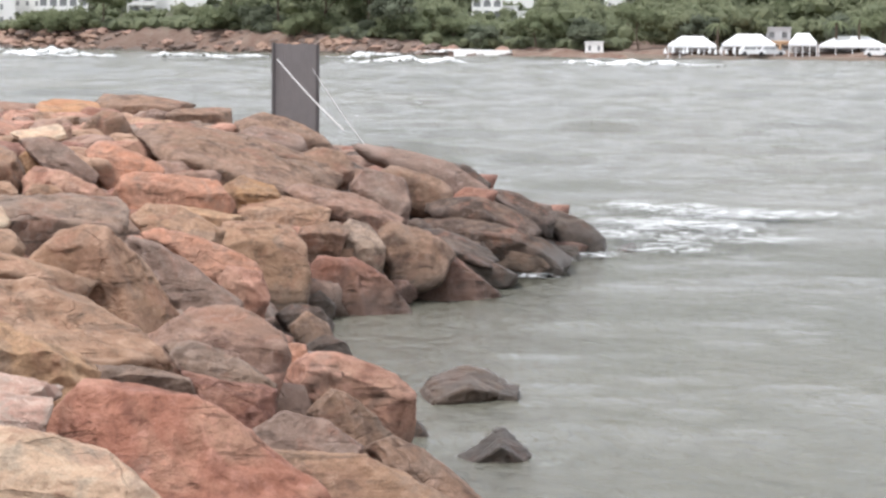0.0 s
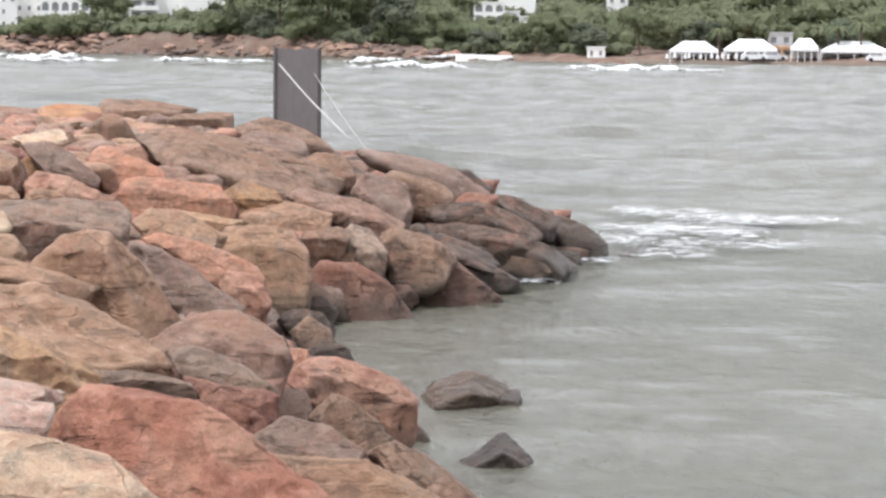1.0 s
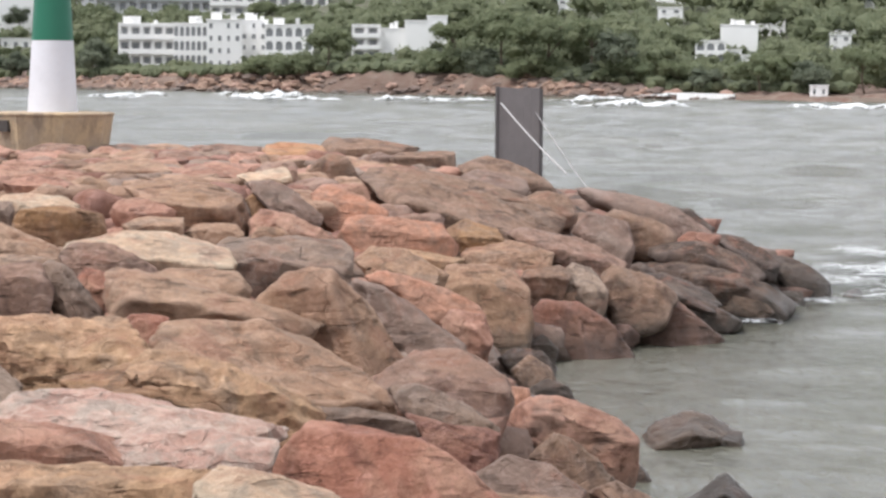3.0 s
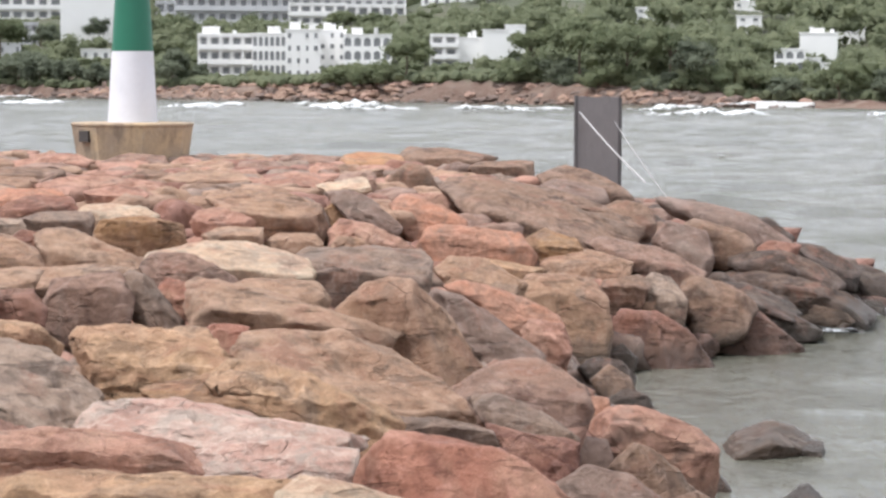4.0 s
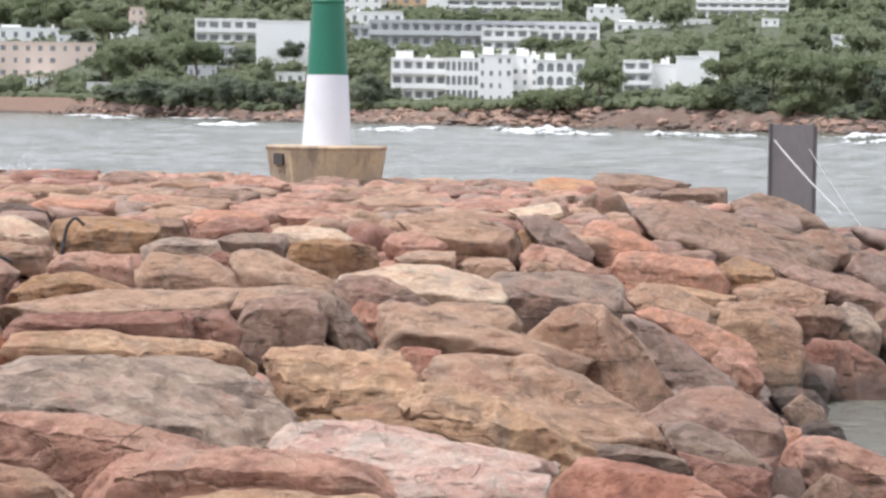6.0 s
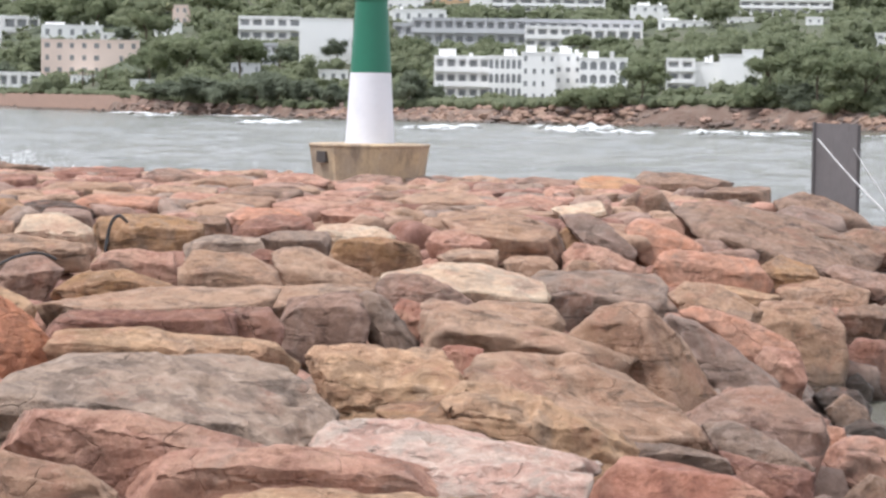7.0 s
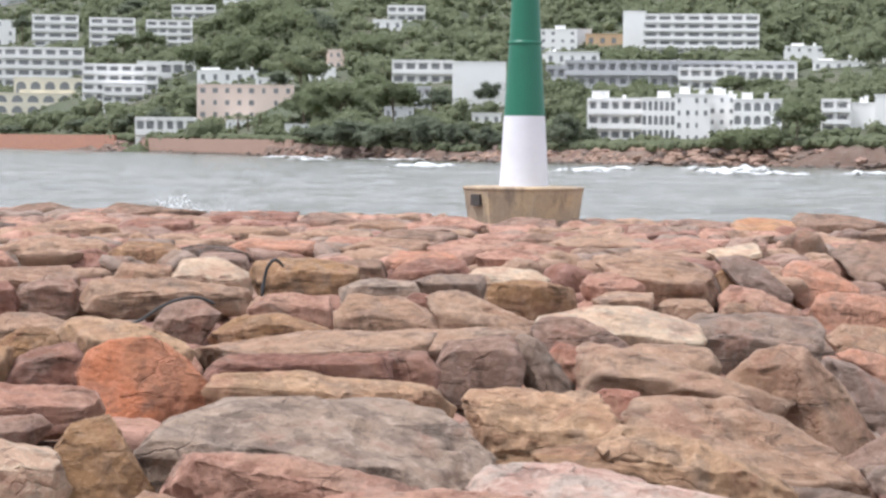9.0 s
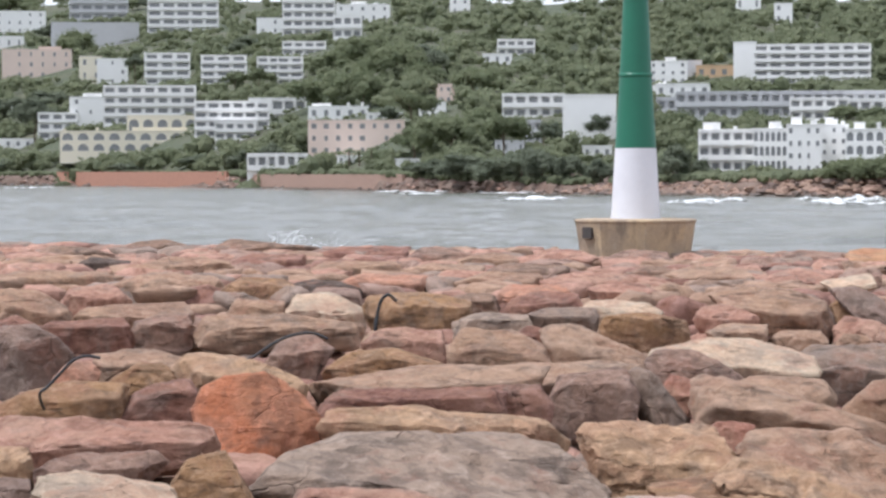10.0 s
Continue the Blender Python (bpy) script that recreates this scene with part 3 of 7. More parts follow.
def slab(x, y, z, tilt, depth, sides, look_of, tops, slope, fronts, rise, level=6, rough=1.0, note=""):
    """A quarry stone lying on the pile. sides: (angle, distance) of the faces round it; tops: (roll, height of the front edge);
    slope: how steeply its upper face climbs to the back; fronts: (turn, lean) of the broken faces towards the path."""
    sd = int(abs(x) * 971 + y * 613 + abs(z) * 89) % 9973
    rnd = random.Random(sd)
    planes = [((math.cos(radians(a)), 0.0, math.sin(radians(a))), d) for a, d in sides]
    nose = -0.45 * depth
    s = radians(slope + tilt)
    for roll, up in tops:
        c, k = math.cos(radians(roll)), math.sin(radians(roll))
        e = Vector((-k * math.cos(s), -c * math.sin(s), c * math.cos(s))).normalized()
        planes.append((e[:], e.y * nose + e.z * up))
    for turn, lean in fronts:
        a, b = radians(turn), radians(lean)
        e = Vector((math.sin(a) * math.cos(b), -math.cos(a) * math.cos(b), math.sin(b))).normalized()
        planes.append((e[:], e.y * nose + e.z * rise))
    planes.append(((rnd.uniform(-0.2, 0.2), 0.96, 0.0), 0.6 * depth))
    v, _ = ICO[3]
    nn, dd = np.array([q[0] for q in planes]), np.maximum(0.05, np.array([q[1] for q in planes]))
    hull = v / (np.maximum(v @ nn.T, 0) / dd).max(1)[:, None]
    for _ in range(4):
        e = np.array((rnd.uniform(-1, 1), rnd.uniform(-1, -0.1), rnd.uniform(-0.5, 0.8)))
        e /= np.linalg.norm(e)
        planes.append((tuple(e), float((hull @ e).max()) * rnd.uniform(0.84, 0.97)))
    p, f = slab_mesh(planes, sd, level, rough)
    ob = mesh_object("boulder", p, f, ROCKS[look_of])
    ob.matrix_basis = Matrix.Translation((x, y, z)) @ Matrix.Rotation(-math.atan2(x, y), 4, "Z") @ Matrix.Rotation(-radians(tilt), 4, "X")
    return tagged(ob, LOOKS[look_of] + (" " + note if note else " piled on the breakwater"), "boulder", "breakwater boulders")


# ---------------------------------------------------------------- boulders
slab(-3.71, 15.82, 2.55, 8.6, 0.73, ((180, 0.51), (193, 0.55), (269, 0.42), (347, 0.56), (0, 0.51), (56, 0.26), (77, 0.17), (124, 0.37)), "tan", ((-6, 0.04),), 24, ((0, 5),), 0.04, 6)
slab(-0.09, 16.11, 2.15, 10.0, 0.79, ((196, 0.73), (269, 0.54), (344, 0.74), (33, 0.36), (42, 0.30), (51, 0.26), (71, 0.23), (79, 0.26), (136, 0.63), (180, 0.66)), "pale", ((-6, 0.03),), 30, ((0, 22),), 0.05, 6)
slab(-1.54, 16.66, 2.31, 9.1, 0.76, ((209, 1.16), (269, 0.31), (330, 1.19), (22, 1.14), (87, 0.11), (98, 0.25), (161, 1.16)), "straw", ((-1, -0.03),), 16, ((0, 1),), -0.03, 6)
slab(-2.37, 17.41, 2.44, 8.3, 0.78, ((204, 1.06), (272, 0.34), (301, 0.72), (333, 1.02), (68, 0.41), (83, 0.19), (93, 0.17), (116, 0.44)), "pink", ((7, 0.09), (-3, 0.03)), 20, ((0, -13),), -0.01, 6)
slab(-1.02, 17.77, 2.28, 8.7, 0.80, ((199, 0.73), (270, 0.40), (294, 0.54), (343, 0.70), (78, 0.28), (94, 0.20), (111, 0.26)), "rose", ((3, -0.01), (-5, 0.01)), 24, ((0, 21),), -0.04, 6)
slab(-3.50, 18.05, 2.52, 7.7, 0.89, ((214, 0.79), (254, 0.50), (281, 0.38), (304, 0.55), (73, 0.26), (81, 0.20), (89, 0.24), (151, 0.82)), "pink", ((-4, 0.10), (-8, 0.09)), 22, ((-8, -3),), 0.08, 6)
slab(-5.74, 18.13, 2.65, 7.1, 0.88, ((194, 0.57), (263, 0.31), (346, 0.61), (19, 0.48), (80, 0.15), (98, 0.23), (165, 0.53)), "pale", ((-4, -0.03),), 20, ((0, 3),), -0.03, 6)
slab(-6.57, 18.25, 2.64, 7.0, 0.50, ((185, 0.20), (268, 0.30), (358, 0.20), (86, 0.12), (153, 0.12)), "greymauve", ((-1, 0.02),), 26, ((3.2513043767215066, 8),), 0.02, 6)
slab(0.71, 18.40, 1.92, 9.5, 0.92, ((224, 0.64), (270, 0.77), (341, 1.22), (47, 0.41), (61, 0.37), (84, 0.44), (129, 0.91), (141, 0.99)), "red", ((-2, 0.38), (-31, 0.34)), 45, ((-15, 27), (12, 31)), 0.28, 6)
slab(-5.09, 18.78, 2.64, 7.0, 0.54, ((190, 0.40), (269, 0.46), (350, 0.44), (30, 0.20), (101, 0.27), (149, 0.31)), "ochre", ((-6, 0.08),), 36, ((0, 13),), 0.09, 6)
slab(-1.32, 19.10, 2.34, 7.9, 1.29, ((215, 0.86), (255, 0.46), (270, 0.45), (330, 0.99), (79, 0.20), (93, 0.30), (135, 0.83)), "rose", ((-7, -0.10), (-1, -0.09)), 17, ((0, 7),), -0.06, 6, rough=1.3)
slab(-3.75, 19.91, 2.61, 6.7, 1.87, ((213, 1.37), (246, 0.95), (271, 0.51), (288, 0.75), (304, 0.99), (326, 1.30), (47, 0.96), (72, 0.57), (90, 0.35), (118, 0.64), (144, 1.03)), "greypale", ((-4, -0.02), (-11, -0.11), (-4, -0.13)), 17, ((0, -11),), -0.07, 6)
slab(-7.15, 19.94, 2.66, 6.4, 0.55, ((186, 0.23), (240, 0.31), (292, 0.28), (354, 0.23), (19, 0.20), (87, 0.14), (161, 0.20)), "straw", ((-1, 0.03),), 20, ((0, 1),), 0.03, 6)
slab(-6.37, 20.00, 2.65, 6.4, 0.68, ((193, 0.54), (269, 0.30), (310, 0.34), (48, 0.38), (91, 0.11), (111, 0.18)), "mauve", ((2, -0.02),), 18, ((0, -1),), -0.02, 6)
slab(2.16, 20.11, 1.35, 10.2, 1.00, ((197, 0.73), (270, 0.49), (339, 0.91), (46, 0.38), (63, 0.21), (87, 0.26)), "tan", ((-2, 0.14), (-24, 0.12)), 30, ((4, 23),), 0.04, 6)
slab(-6.81, 21.38, 2.67, 6.0, 0.99, ((204, 0.96), (251, 0.53), (277, 0.32), (335, 0.95), (28, 0.91), (87, 0.22), (161, 0.95)), "pink", ((-2, 0.02), (2, -0.00)), 14, ((0, -7),), 0.03, 6)
slab(-0.76, 21.54, 2.27, 7.2, 1.28, ((232, 0.37), (262, 0.46), (287, 0.65), (340, 0.88), (25, 0.64), (64, 0.21), (81, 0.25), (135, 0.71)), "straw", ((-5, 0.06), (-17, 0.06)), 26, ((4, 3),), 0.00, 6, rough=1.6)
slab(1.79, 21.75, 1.51, 9.1, 0.65, ((205, 0.42), (254, 0.34), (264, 0.34), (313, 0.51), (348, 0.50), (55, 0.20), (80, 0.17), (117, 0.26)), "greymauve", ((-12, -0.04),), 36, ((0, 19),), -0.04, 6)
# grey block added to stand for the shadow band under the broad slab
slab(0.40, 22.33, 1.92, 7.8, 0.55, ((200, 0.40), (255, 0.34), (274, 0.32), (348, 0.50), (30, 0.37), (75, 0.12), (89, 0.13)), "grey", ((-8, 0.04),), 25, ((0, -15),), 0.04, 6)
slab(1.17, 22.36, 1.72, 8.3, 0.61, ((215, 0.19), (222, 0.16), (290, 0.48), (354, 0.41), (79, 0.18)), "rust", ((-16, 0.10),), 34, ((0, 17),), 0.10, 6)
slab(2.99, 22.42, 0.99, 10.0, 1.03, ((215, 0.36), (266, 0.57), (346, 0.72), (49, 0.14), (59, 0.15), (121, 0.55)), "brown", ((-27, -0.04),), 36, ((10, 27),), 0.00, 6)
slab(-2.17, 22.77, 2.48, 6.3, 0.92, ((211, 0.51), (226, 0.50), (277, 0.47), (342, 0.77), (22, 0.62), (32, 0.58), (89, 0.30), (130, 0.65)), "straw", ((-2, -0.03),), 28, ((-6, 5),), -0.04, 6, rough=1.7)
slab(-0.40, 23.15, 2.30, 6.6, 2.02, ((217, 0.79), (239, 0.51), (247, 0.48), (261, 0.53), (294, 0.95), (337, 1.20), (46, 0.54), (64, 0.34), (86, 0.39), (101, 0.57), (154, 1.11)), "paletan", ((-12, -0.20), (-10, -0.20)), 24, ((6, 7),), -0.20, 6, rough=1.2)
slab(-6.07, 23.94, 2.70, 5.4, 0.76, ((196, 0.59), (238, 0.54), (274, 0.60), (295, 0.62), (345, 0.63), (38, 0.46), (60, 0.39), (95, 0.40), (115, 0.47), (153, 0.59)), "orange", ((14, 0.32), (-40, 0.39)), 45, ((-14, 23), (14, 25)), 0.15, 6, rough=0.6)
slab(-4.31, 24.16, 2.59, 5.6, 1.00, ((208, 1.07), (238, 0.76), (269, 0.35), (286, 0.61), (332, 1.13), (52, 0.63), (84, 0.16), (92, 0.21), (154, 1.06)), "straw", ((-2, 0.02), (-5, 0.00)), 20, ((0, -7),), -0.01, 6)
slab(1.18, 24.48, 1.75, 7.6, 0.94, ((216, 0.32), (255, 0.31), (302, 0.56), (347, 0.56), (55, 0.17), (65, 0.13), (98, 0.27)), "grey", ((-19, -0.01),), 30, ((0, 5),), -0.00, 6)
slab(2.47, 24.76, 1.17, 8.7, 0.72, ((215, 0.32), (255, 0.42), (264, 0.45), (349, 0.50), (17, 0.33), (47, 0.18), (72, 0.24), (137, 0.37)), "brown", ((-32, 0.09),), 40, ((-16, 13), (40, 17)), 0.08, 6)
slab(-8.31, 24.84, 2.72, 5.0, 0.84, ((198, 0.73), (268, 0.39), (331, 0.59), (346, 0.66), (86, 0.21), (102, 0.19), (114, 0.24), (180, 0.71)), "ochre", ((1, 0.02),), 18, ((0, -3),), 0.02, 5)
slab(-7.44, 25.24, 2.69, 5.1, 0.67, ((190, 0.43), (250, 0.46), (270, 0.42), (351, 0.37), (97, 0.19), (116, 0.19), (152, 0.27)), "rust", ((6, 0.08),), 24, ((6, 3),), 0.09, 5)
slab(1.27, 26.32, 1.79, 6.9, 0.99, ((226, 0.52), (257, 0.44), (287, 0.56), (342, 0.77), (24, 0.60), (60, 0.39), (91, 0.33), (123, 0.41)), "mauve", ((-3, -0.08),), 30, ((6, 19),), -0.08, 5)
slab(-5.10, 26.61, 2.59, 5.1, 0.65, ((204, 0.93), (263, 0.32), (271, 0.33), (336, 0.97), (360, 1.00), (89, 0.15), (120, 0.48)), "rust", ((1, 0.05),), 14, ((0, -7),), 0.05, 5)
slab(-1.78, 26.93, 2.33, 5.6, 0.50, ((210, 0.20), (275, 0.26), (337, 0.20), (80, 0.09), (96, 0.09), (140, 0.18)), "red", ((-0, 0.02),), 30, ((-3.1817684670325335, 8),), 0.02, 5)
slab(-4.23, 26.96, 2.56, 5.1, 0.54, ((195, 0.63), (273, 0.36), (344, 0.58), (37, 0.47), (92, 0.19), (180, 0.60)), "rust", ((-0, 0.11),), 20, ((0, -5),), 0.11, 5)
slab(2.72, 27.71, 1.01, 8.1, 1.28, ((229, 0.32), (245, 0.38), (286, 0.75), (345, 0.81), (357, 0.76), (51, 0.48), (68, 0.39), (87, 0.41), (121, 0.58)), "pink", ((2, 0.24), (-24, 0.22)), 24, ((-4, -9),), 0.13, 5)
slab(-7.36, 28.14, 2.73, 4.5, 1.48, ((220, 0.53), (261, 0.35), (340, 0.76), (65, 0.23), (84, 0.21), (132, 0.57)), "straw", ((-7, 0.00), (-15, 0.02)), 20, ((0, 1),), -0.03, 5)
slab(-3.39, 28.29, 2.53, 5.0, 0.77, ((194, 0.55), (229, 0.55), (273, 0.50), (348, 0.52), (34, 0.47), (98, 0.28), (156, 0.45)), "mauve", ((5, 0.16),), 22, ((-10, -1),), 0.16, 5)
slab(-9.40, 28.54, 2.71, 4.4, 0.50, ((188, 0.32), (273, 0.31), (336, 0.28), (39, 0.24), (96, 0.12), (137, 0.13)), "salmon", ((-1, 0.03),), 36, ((-7.7659988818474135, 8),), 0.03, 5)
slab(-2.77, 28.70, 2.52, 4.9, 1.20, ((212, 0.26), (233, 0.31), (281, 0.53), (350, 0.45), (37, 0.16), (69, 0.24), (126, 0.37)), "grey", ((-3, 0.19), (-48, 0.12)), 34, ((-14, 7),), 0.03, 5)
slab(-1.17, 28.72, 2.37, 5.2, 2.15, ((201, 1.11), (263, 0.47), (333, 1.19), (74, 0.13), (110, 0.70), (166, 1.20)), "paletan", ((-5, 0.00), (-13, -0.03)), 19, ((0, -11),), -0.05, 5)
slab(-5.33, 28.87, 2.63, 4.6, 1.44, ((212, 1.20), (228, 1.03), (273, 0.29), (328, 1.11), (90, 0.18), (100, 0.21)), "paletan", ((2, -0.04), (2, -0.04)), 11, ((0, -7),), -0.04, 5)
slab(-8.63, 28.94, 2.68, 4.4, 0.50, ((191, 0.46), (267, 0.28), (341, 0.43), (68, 0.17), (89, 0.12), (122, 0.17)), "ochre", ((-1, 0.02),), 26, ((-9.791947671708716, 8),), 0.02, 5)
slab(0.20, 29.00, 2.09, 5.7, 1.09, ((223, 0.53), (244, 0.66), (256, 0.80), (291, 1.16), (347, 1.04), (35, 0.43), (47, 0.45), (86, 0.64), (107, 0.72), (136, 0.82)), "tan", ((29, 0.72), (-39, 0.50)), 42, ((-22, -1), (58, 21)), 0.36, 5)
slab(2.21, 29.21, 1.24, 7.3, 0.50, ((186, 0.23), (240, 0.30), (300, 0.28), (354, 0.22), (19, 0.20), (83, 0.14), (146, 0.16)), "salmon", ((0, 0.03),), 40, ((2.0618354742383964, 8),), 0.03, 5)
slab(-2.57, 29.52, 2.47, 4.9, 0.53, ((206, 0.12), (227, 0.20), (356, 0.17), (72, 0.20), (138, 0.19)), "red", ((-0, 0.05),), 34, ((-10, -1),), 0.05, 5)
slab(-9.04, 29.89, 2.72, 4.2, 0.99, ((196, 0.66), (266, 0.35), (278, 0.34), (344, 0.65), (40, 0.45), (78, 0.19), (93, 0.16), (149, 0.49)), "paletan", ((-2, -0.03),), 16, ((0, -3),), -0.03, 5)
slab(-10.48, 29.93, 2.75, 4.1, 0.94, ((193, 0.68), (261, 0.66), (273, 0.62), (331, 0.52), (38, 0.51), (61, 0.43), (94, 0.42), (113, 0.47), (180, 0.61)), "greymauve", ((6, 0.30), (-33, 0.39)), 30, ((-24, -1), (24, 1)), 0.20, 5)
slab(-4.29, 30.37, 2.57, 4.5, 1.36, ((209, 1.17), (269, 0.35), (293, 0.38), (80, 0.36), (94, 0.16), (180, 1.25)), "paletan", ((0, -0.07), (10, -0.10)), 11, ((0, -7),), -0.01, 5)
slab(-6.34, 31.19, 2.67, 4.2, 0.78, ((198, 0.75), (264, 0.37), (274, 0.33), (289, 0.42), (342, 0.72), (71, 0.22), (95, 0.16), (123, 0.31)), "ochre", ((9, 0.04), (-11, 0.08)), 24, ((-6, 5),), -0.02, 5)
slab(3.95, 31.54, -0.01, 8.9, 0.50, ((203, 0.13), (294, 0.28), (356, 0.16), (40, 0.08), (122, 0.11)), "dark", ((0, 0.03),), 36, ((-5.0697162090448975, 8),), 0.03, 5, note="at the waterline")
slab(-1.48, 31.61, 2.33, 4.8, 1.13, ((237, 0.29), (264, 0.32), (341, 0.65), (40, 0.48), (88, 0.19), (110, 0.30)), "paletan", ((-4, -0.02),), 16, ((0, -11),), -0.02, 5)
slab(-7.56, 32.02, 2.73, 4.0, 0.81, ((191, 0.47), (263, 0.37), (328, 0.37), (51, 0.30), (94, 0.20), (143, 0.28)), "mauve", ((4, -0.02),), 26, ((0, 3),), -0.02, 5)
slab(1.10, 32.96, 1.83, 5.5, 1.08, ((218, 0.42), (242, 0.58), (284, 0.76), (346, 0.84), (55, 0.14), (69, 0.23), (139, 0.79)), "greymauve", ((-31, 0.05),), 45, ((-12, 15),), 0.05, 5)
slab(-5.17, 33.22, 2.68, 3.9, 0.99, ((197, 0.76), (274, 0.45), (343, 0.74), (30, 0.51), (59, 0.33), (87, 0.27), (143, 0.57), (180, 0.70)), "tan", ((-5, 0.01),), 26, ((-4, 7),), 0.01, 5)
slab(-2.71, 33.75, 2.49, 4.2, 0.78, ((217, 0.51), (251, 0.39), (271, 0.37), (344, 0.68), (54, 0.24), (63, 0.17), (88, 0.18), (135, 0.48)), "mauve", ((-7, -0.02),), 30, ((-4, 7),), -0.02, 5)
slab(-6.62, 34.15, 2.68, 3.8, 0.68, ((213, 0.50), (259, 0.31), (345, 0.63), (12, 0.53), (84, 0.23), (101, 0.26), (137, 0.43)), "pink", ((-2, 0.08),), 24, ((-4, 3),), 0.08, 5)
slab(-4.17, 34.97, 2.64, 3.8, 1.77, ((203, 0.59), (269, 0.48), (342, 0.76), (66, 0.17), (99, 0.34)), "paletan", ((-16, -0.06), (-15, -0.06)), 20, ((0, 3),), -0.08, 5)
slab(-2.29, 35.16, 2.48, 4.1, 1.73, ((250, 0.37), (264, 0.38), (288, 0.70), (333, 1.12), (17, 1.06), (73, 0.33), (84, 0.26), (101, 0.34), (130, 0.77)), "pale", ((-7, -0.10), (-2, -0.10)), 16, ((0, -7),), -0.07, 5)
slab(-5.05, 35.74, 2.64, 3.7, 0.61, ((221, 0.16), (250, 0.30), (352, 0.33), (9, 0.26), (75, 0.20), (127, 0.26)), "rust", ((-0, 0.05),), 30, ((6, -3),), 0.05, 5)
slab(2.05, 35.86, 1.30, 5.9, 0.70, ((200, 0.29), (213, 0.27), (257, 0.44), (350, 0.37), (19, 0.32), (82, 0.30), (145, 0.38)), "pink", ((-5, 0.10),), 30, ((-8, -3),), 0.10, 5)
slab(-11.68, 36.07, 2.71, 3.5, 0.81, ((226, 0.50), (267, 0.34), (294, 0.55), (342, 0.74), (32, 0.56), (93, 0.16), (115, 0.33)), "rust", ((1, 0.07),), 12, ((0, -5),), 0.07, 5)
slab(3.26, 36.15, 0.48, 7.1, 0.50, ((210, 0.30), (274, 0.32), (351, 0.35), (29, 0.24), (71, 0.13), (119, 0.16)), "browndark", ((0, 0.03),), 36, ((9.850835390306798, 8),), 0.03, 5, note="at the waterline")
slab(-0.55, 36.16, 2.18, 4.5, 1.50, ((218, 0.69), (258, 0.70), (282, 0.63), (341, 1.01), (349, 1.01), (41, 0.95), (89, 0.43), (121, 0.76)), "grey", ((-6, 0.12), (1, 0.14)), 13, ((-6, -9),), 0.18, 5)
slab(-8.94, 36.58, 2.73, 3.5, 1.14, ((208, 1.11), (254, 0.56), (272, 0.35), (331, 1.14), (360, 1.23), (82, 0.23), (90, 0.21), (152, 1.04)), "tan", ((-1, 0.01),), 14, ((0, -5),), 0.01, 5)
slab(-10.75, 36.68, 2.72, 3.4, 0.84, ((193, 0.53), (266, 0.39), (295, 0.50), (347, 0.53), (9, 0.47), (93, 0.20), (103, 0.19), (152, 0.36)), "mauve", ((4, 0.09),), 16, ((-6, -5),), 0.09, 5)
slab(-13.12, 37.00, 2.73, 3.3, 0.58, ((191, 0.42), (240, 0.37), (281, 0.29), (349, 0.43), (63, 0.16), (109, 0.12)), "rust", ((-1, 0.03),), 22, ((-4.721606232708312, 8),), 0.03, 5)
slab(3.09, 37.05, 0.63, 6.7, 0.50, ((212, 0.28), (282, 0.38), (351, 0.36), (28, 0.23), (64, 0.17), (129, 0.23)), "brown", ((0, 0.05),), 36, ((-10, 17),), 0.05, 5)
slab(1.55, 38.27, 1.58, 5.1, 1.00, ((230, 0.34), (237, 0.35), (285, 0.67), (341, 0.94), (37, 0.56), (65, 0.25), (74, 0.23), (107, 0.56)), "salmon", ((-16, 0.06),), 38, ((8, 22),), 0.07, 5)
slab(3.14, 38.92, 0.58, 6.5, 0.54, ((216, 0.36), (281, 0.35), (349, 0.46), (43, 0.26), (81, 0.17), (125, 0.27)), "dark", ((1, 0.04),), 30, ((4.239813833099738, 8),), 0.04, 5)
slab(-12.01, 39.56, 2.77, 3.1, 1.32, ((203, 0.91), (231, 0.74), (267, 0.38), (279, 0.36), (337, 0.91), (34, 0.78), (93, 0.15), (130, 0.57)), "tan", ((0, -0.04),), 12, ((0, -7),), -0.04, 5)
slab(-3.98, 39.79, 2.54, 3.5, 0.69, ((199, 0.76), (259, 0.46), (293, 0.49), (341, 0.74), (22, 0.68), (79, 0.30), (95, 0.29), (157, 0.64)), "ochre", ((-3, 0.18),), 20, ((-16, -5), (20, -3)), 0.18, 5)
slab(-6.43, 40.58, 2.65, 3.3, 0.90, ((196, 0.67), (271, 0.30), (343, 0.67), (30, 0.52), (87, 0.12), (108, 0.17), (180, 0.66)), "greypale", ((-1, 0.00),), 12, ((0, -7),), 0.00, 5)
slab(-9.21, 40.74, 2.77, 3.1, 1.25, ((197, 0.69), (243, 0.54), (270, 0.48), (343, 0.74), (7, 0.64), (63, 0.33), (94, 0.28), (149, 0.53)), "pale", ((-6, 0.02),), 20, ((0, -1),), 0.02, 5)
slab(-14.10, 40.74, 2.80, 2.9, 1.45, ((197, 0.70), (258, 0.44), (269, 0.46), (343, 0.75), (22, 0.54), (62, 0.26), (89, 0.28), (180, 0.69)), "tan", ((-8, -0.03),), 20, ((0, -1),), -0.02, 5)
slab(-5.45, 41.07, 2.62, 3.3, 0.89, ((238, 0.32), (259, 0.28), (341, 0.65), (26, 0.62), (89, 0.21), (106, 0.24)), "grey", ((-2, 0.08),), 14, ((0, -11),), 0.08, 5)
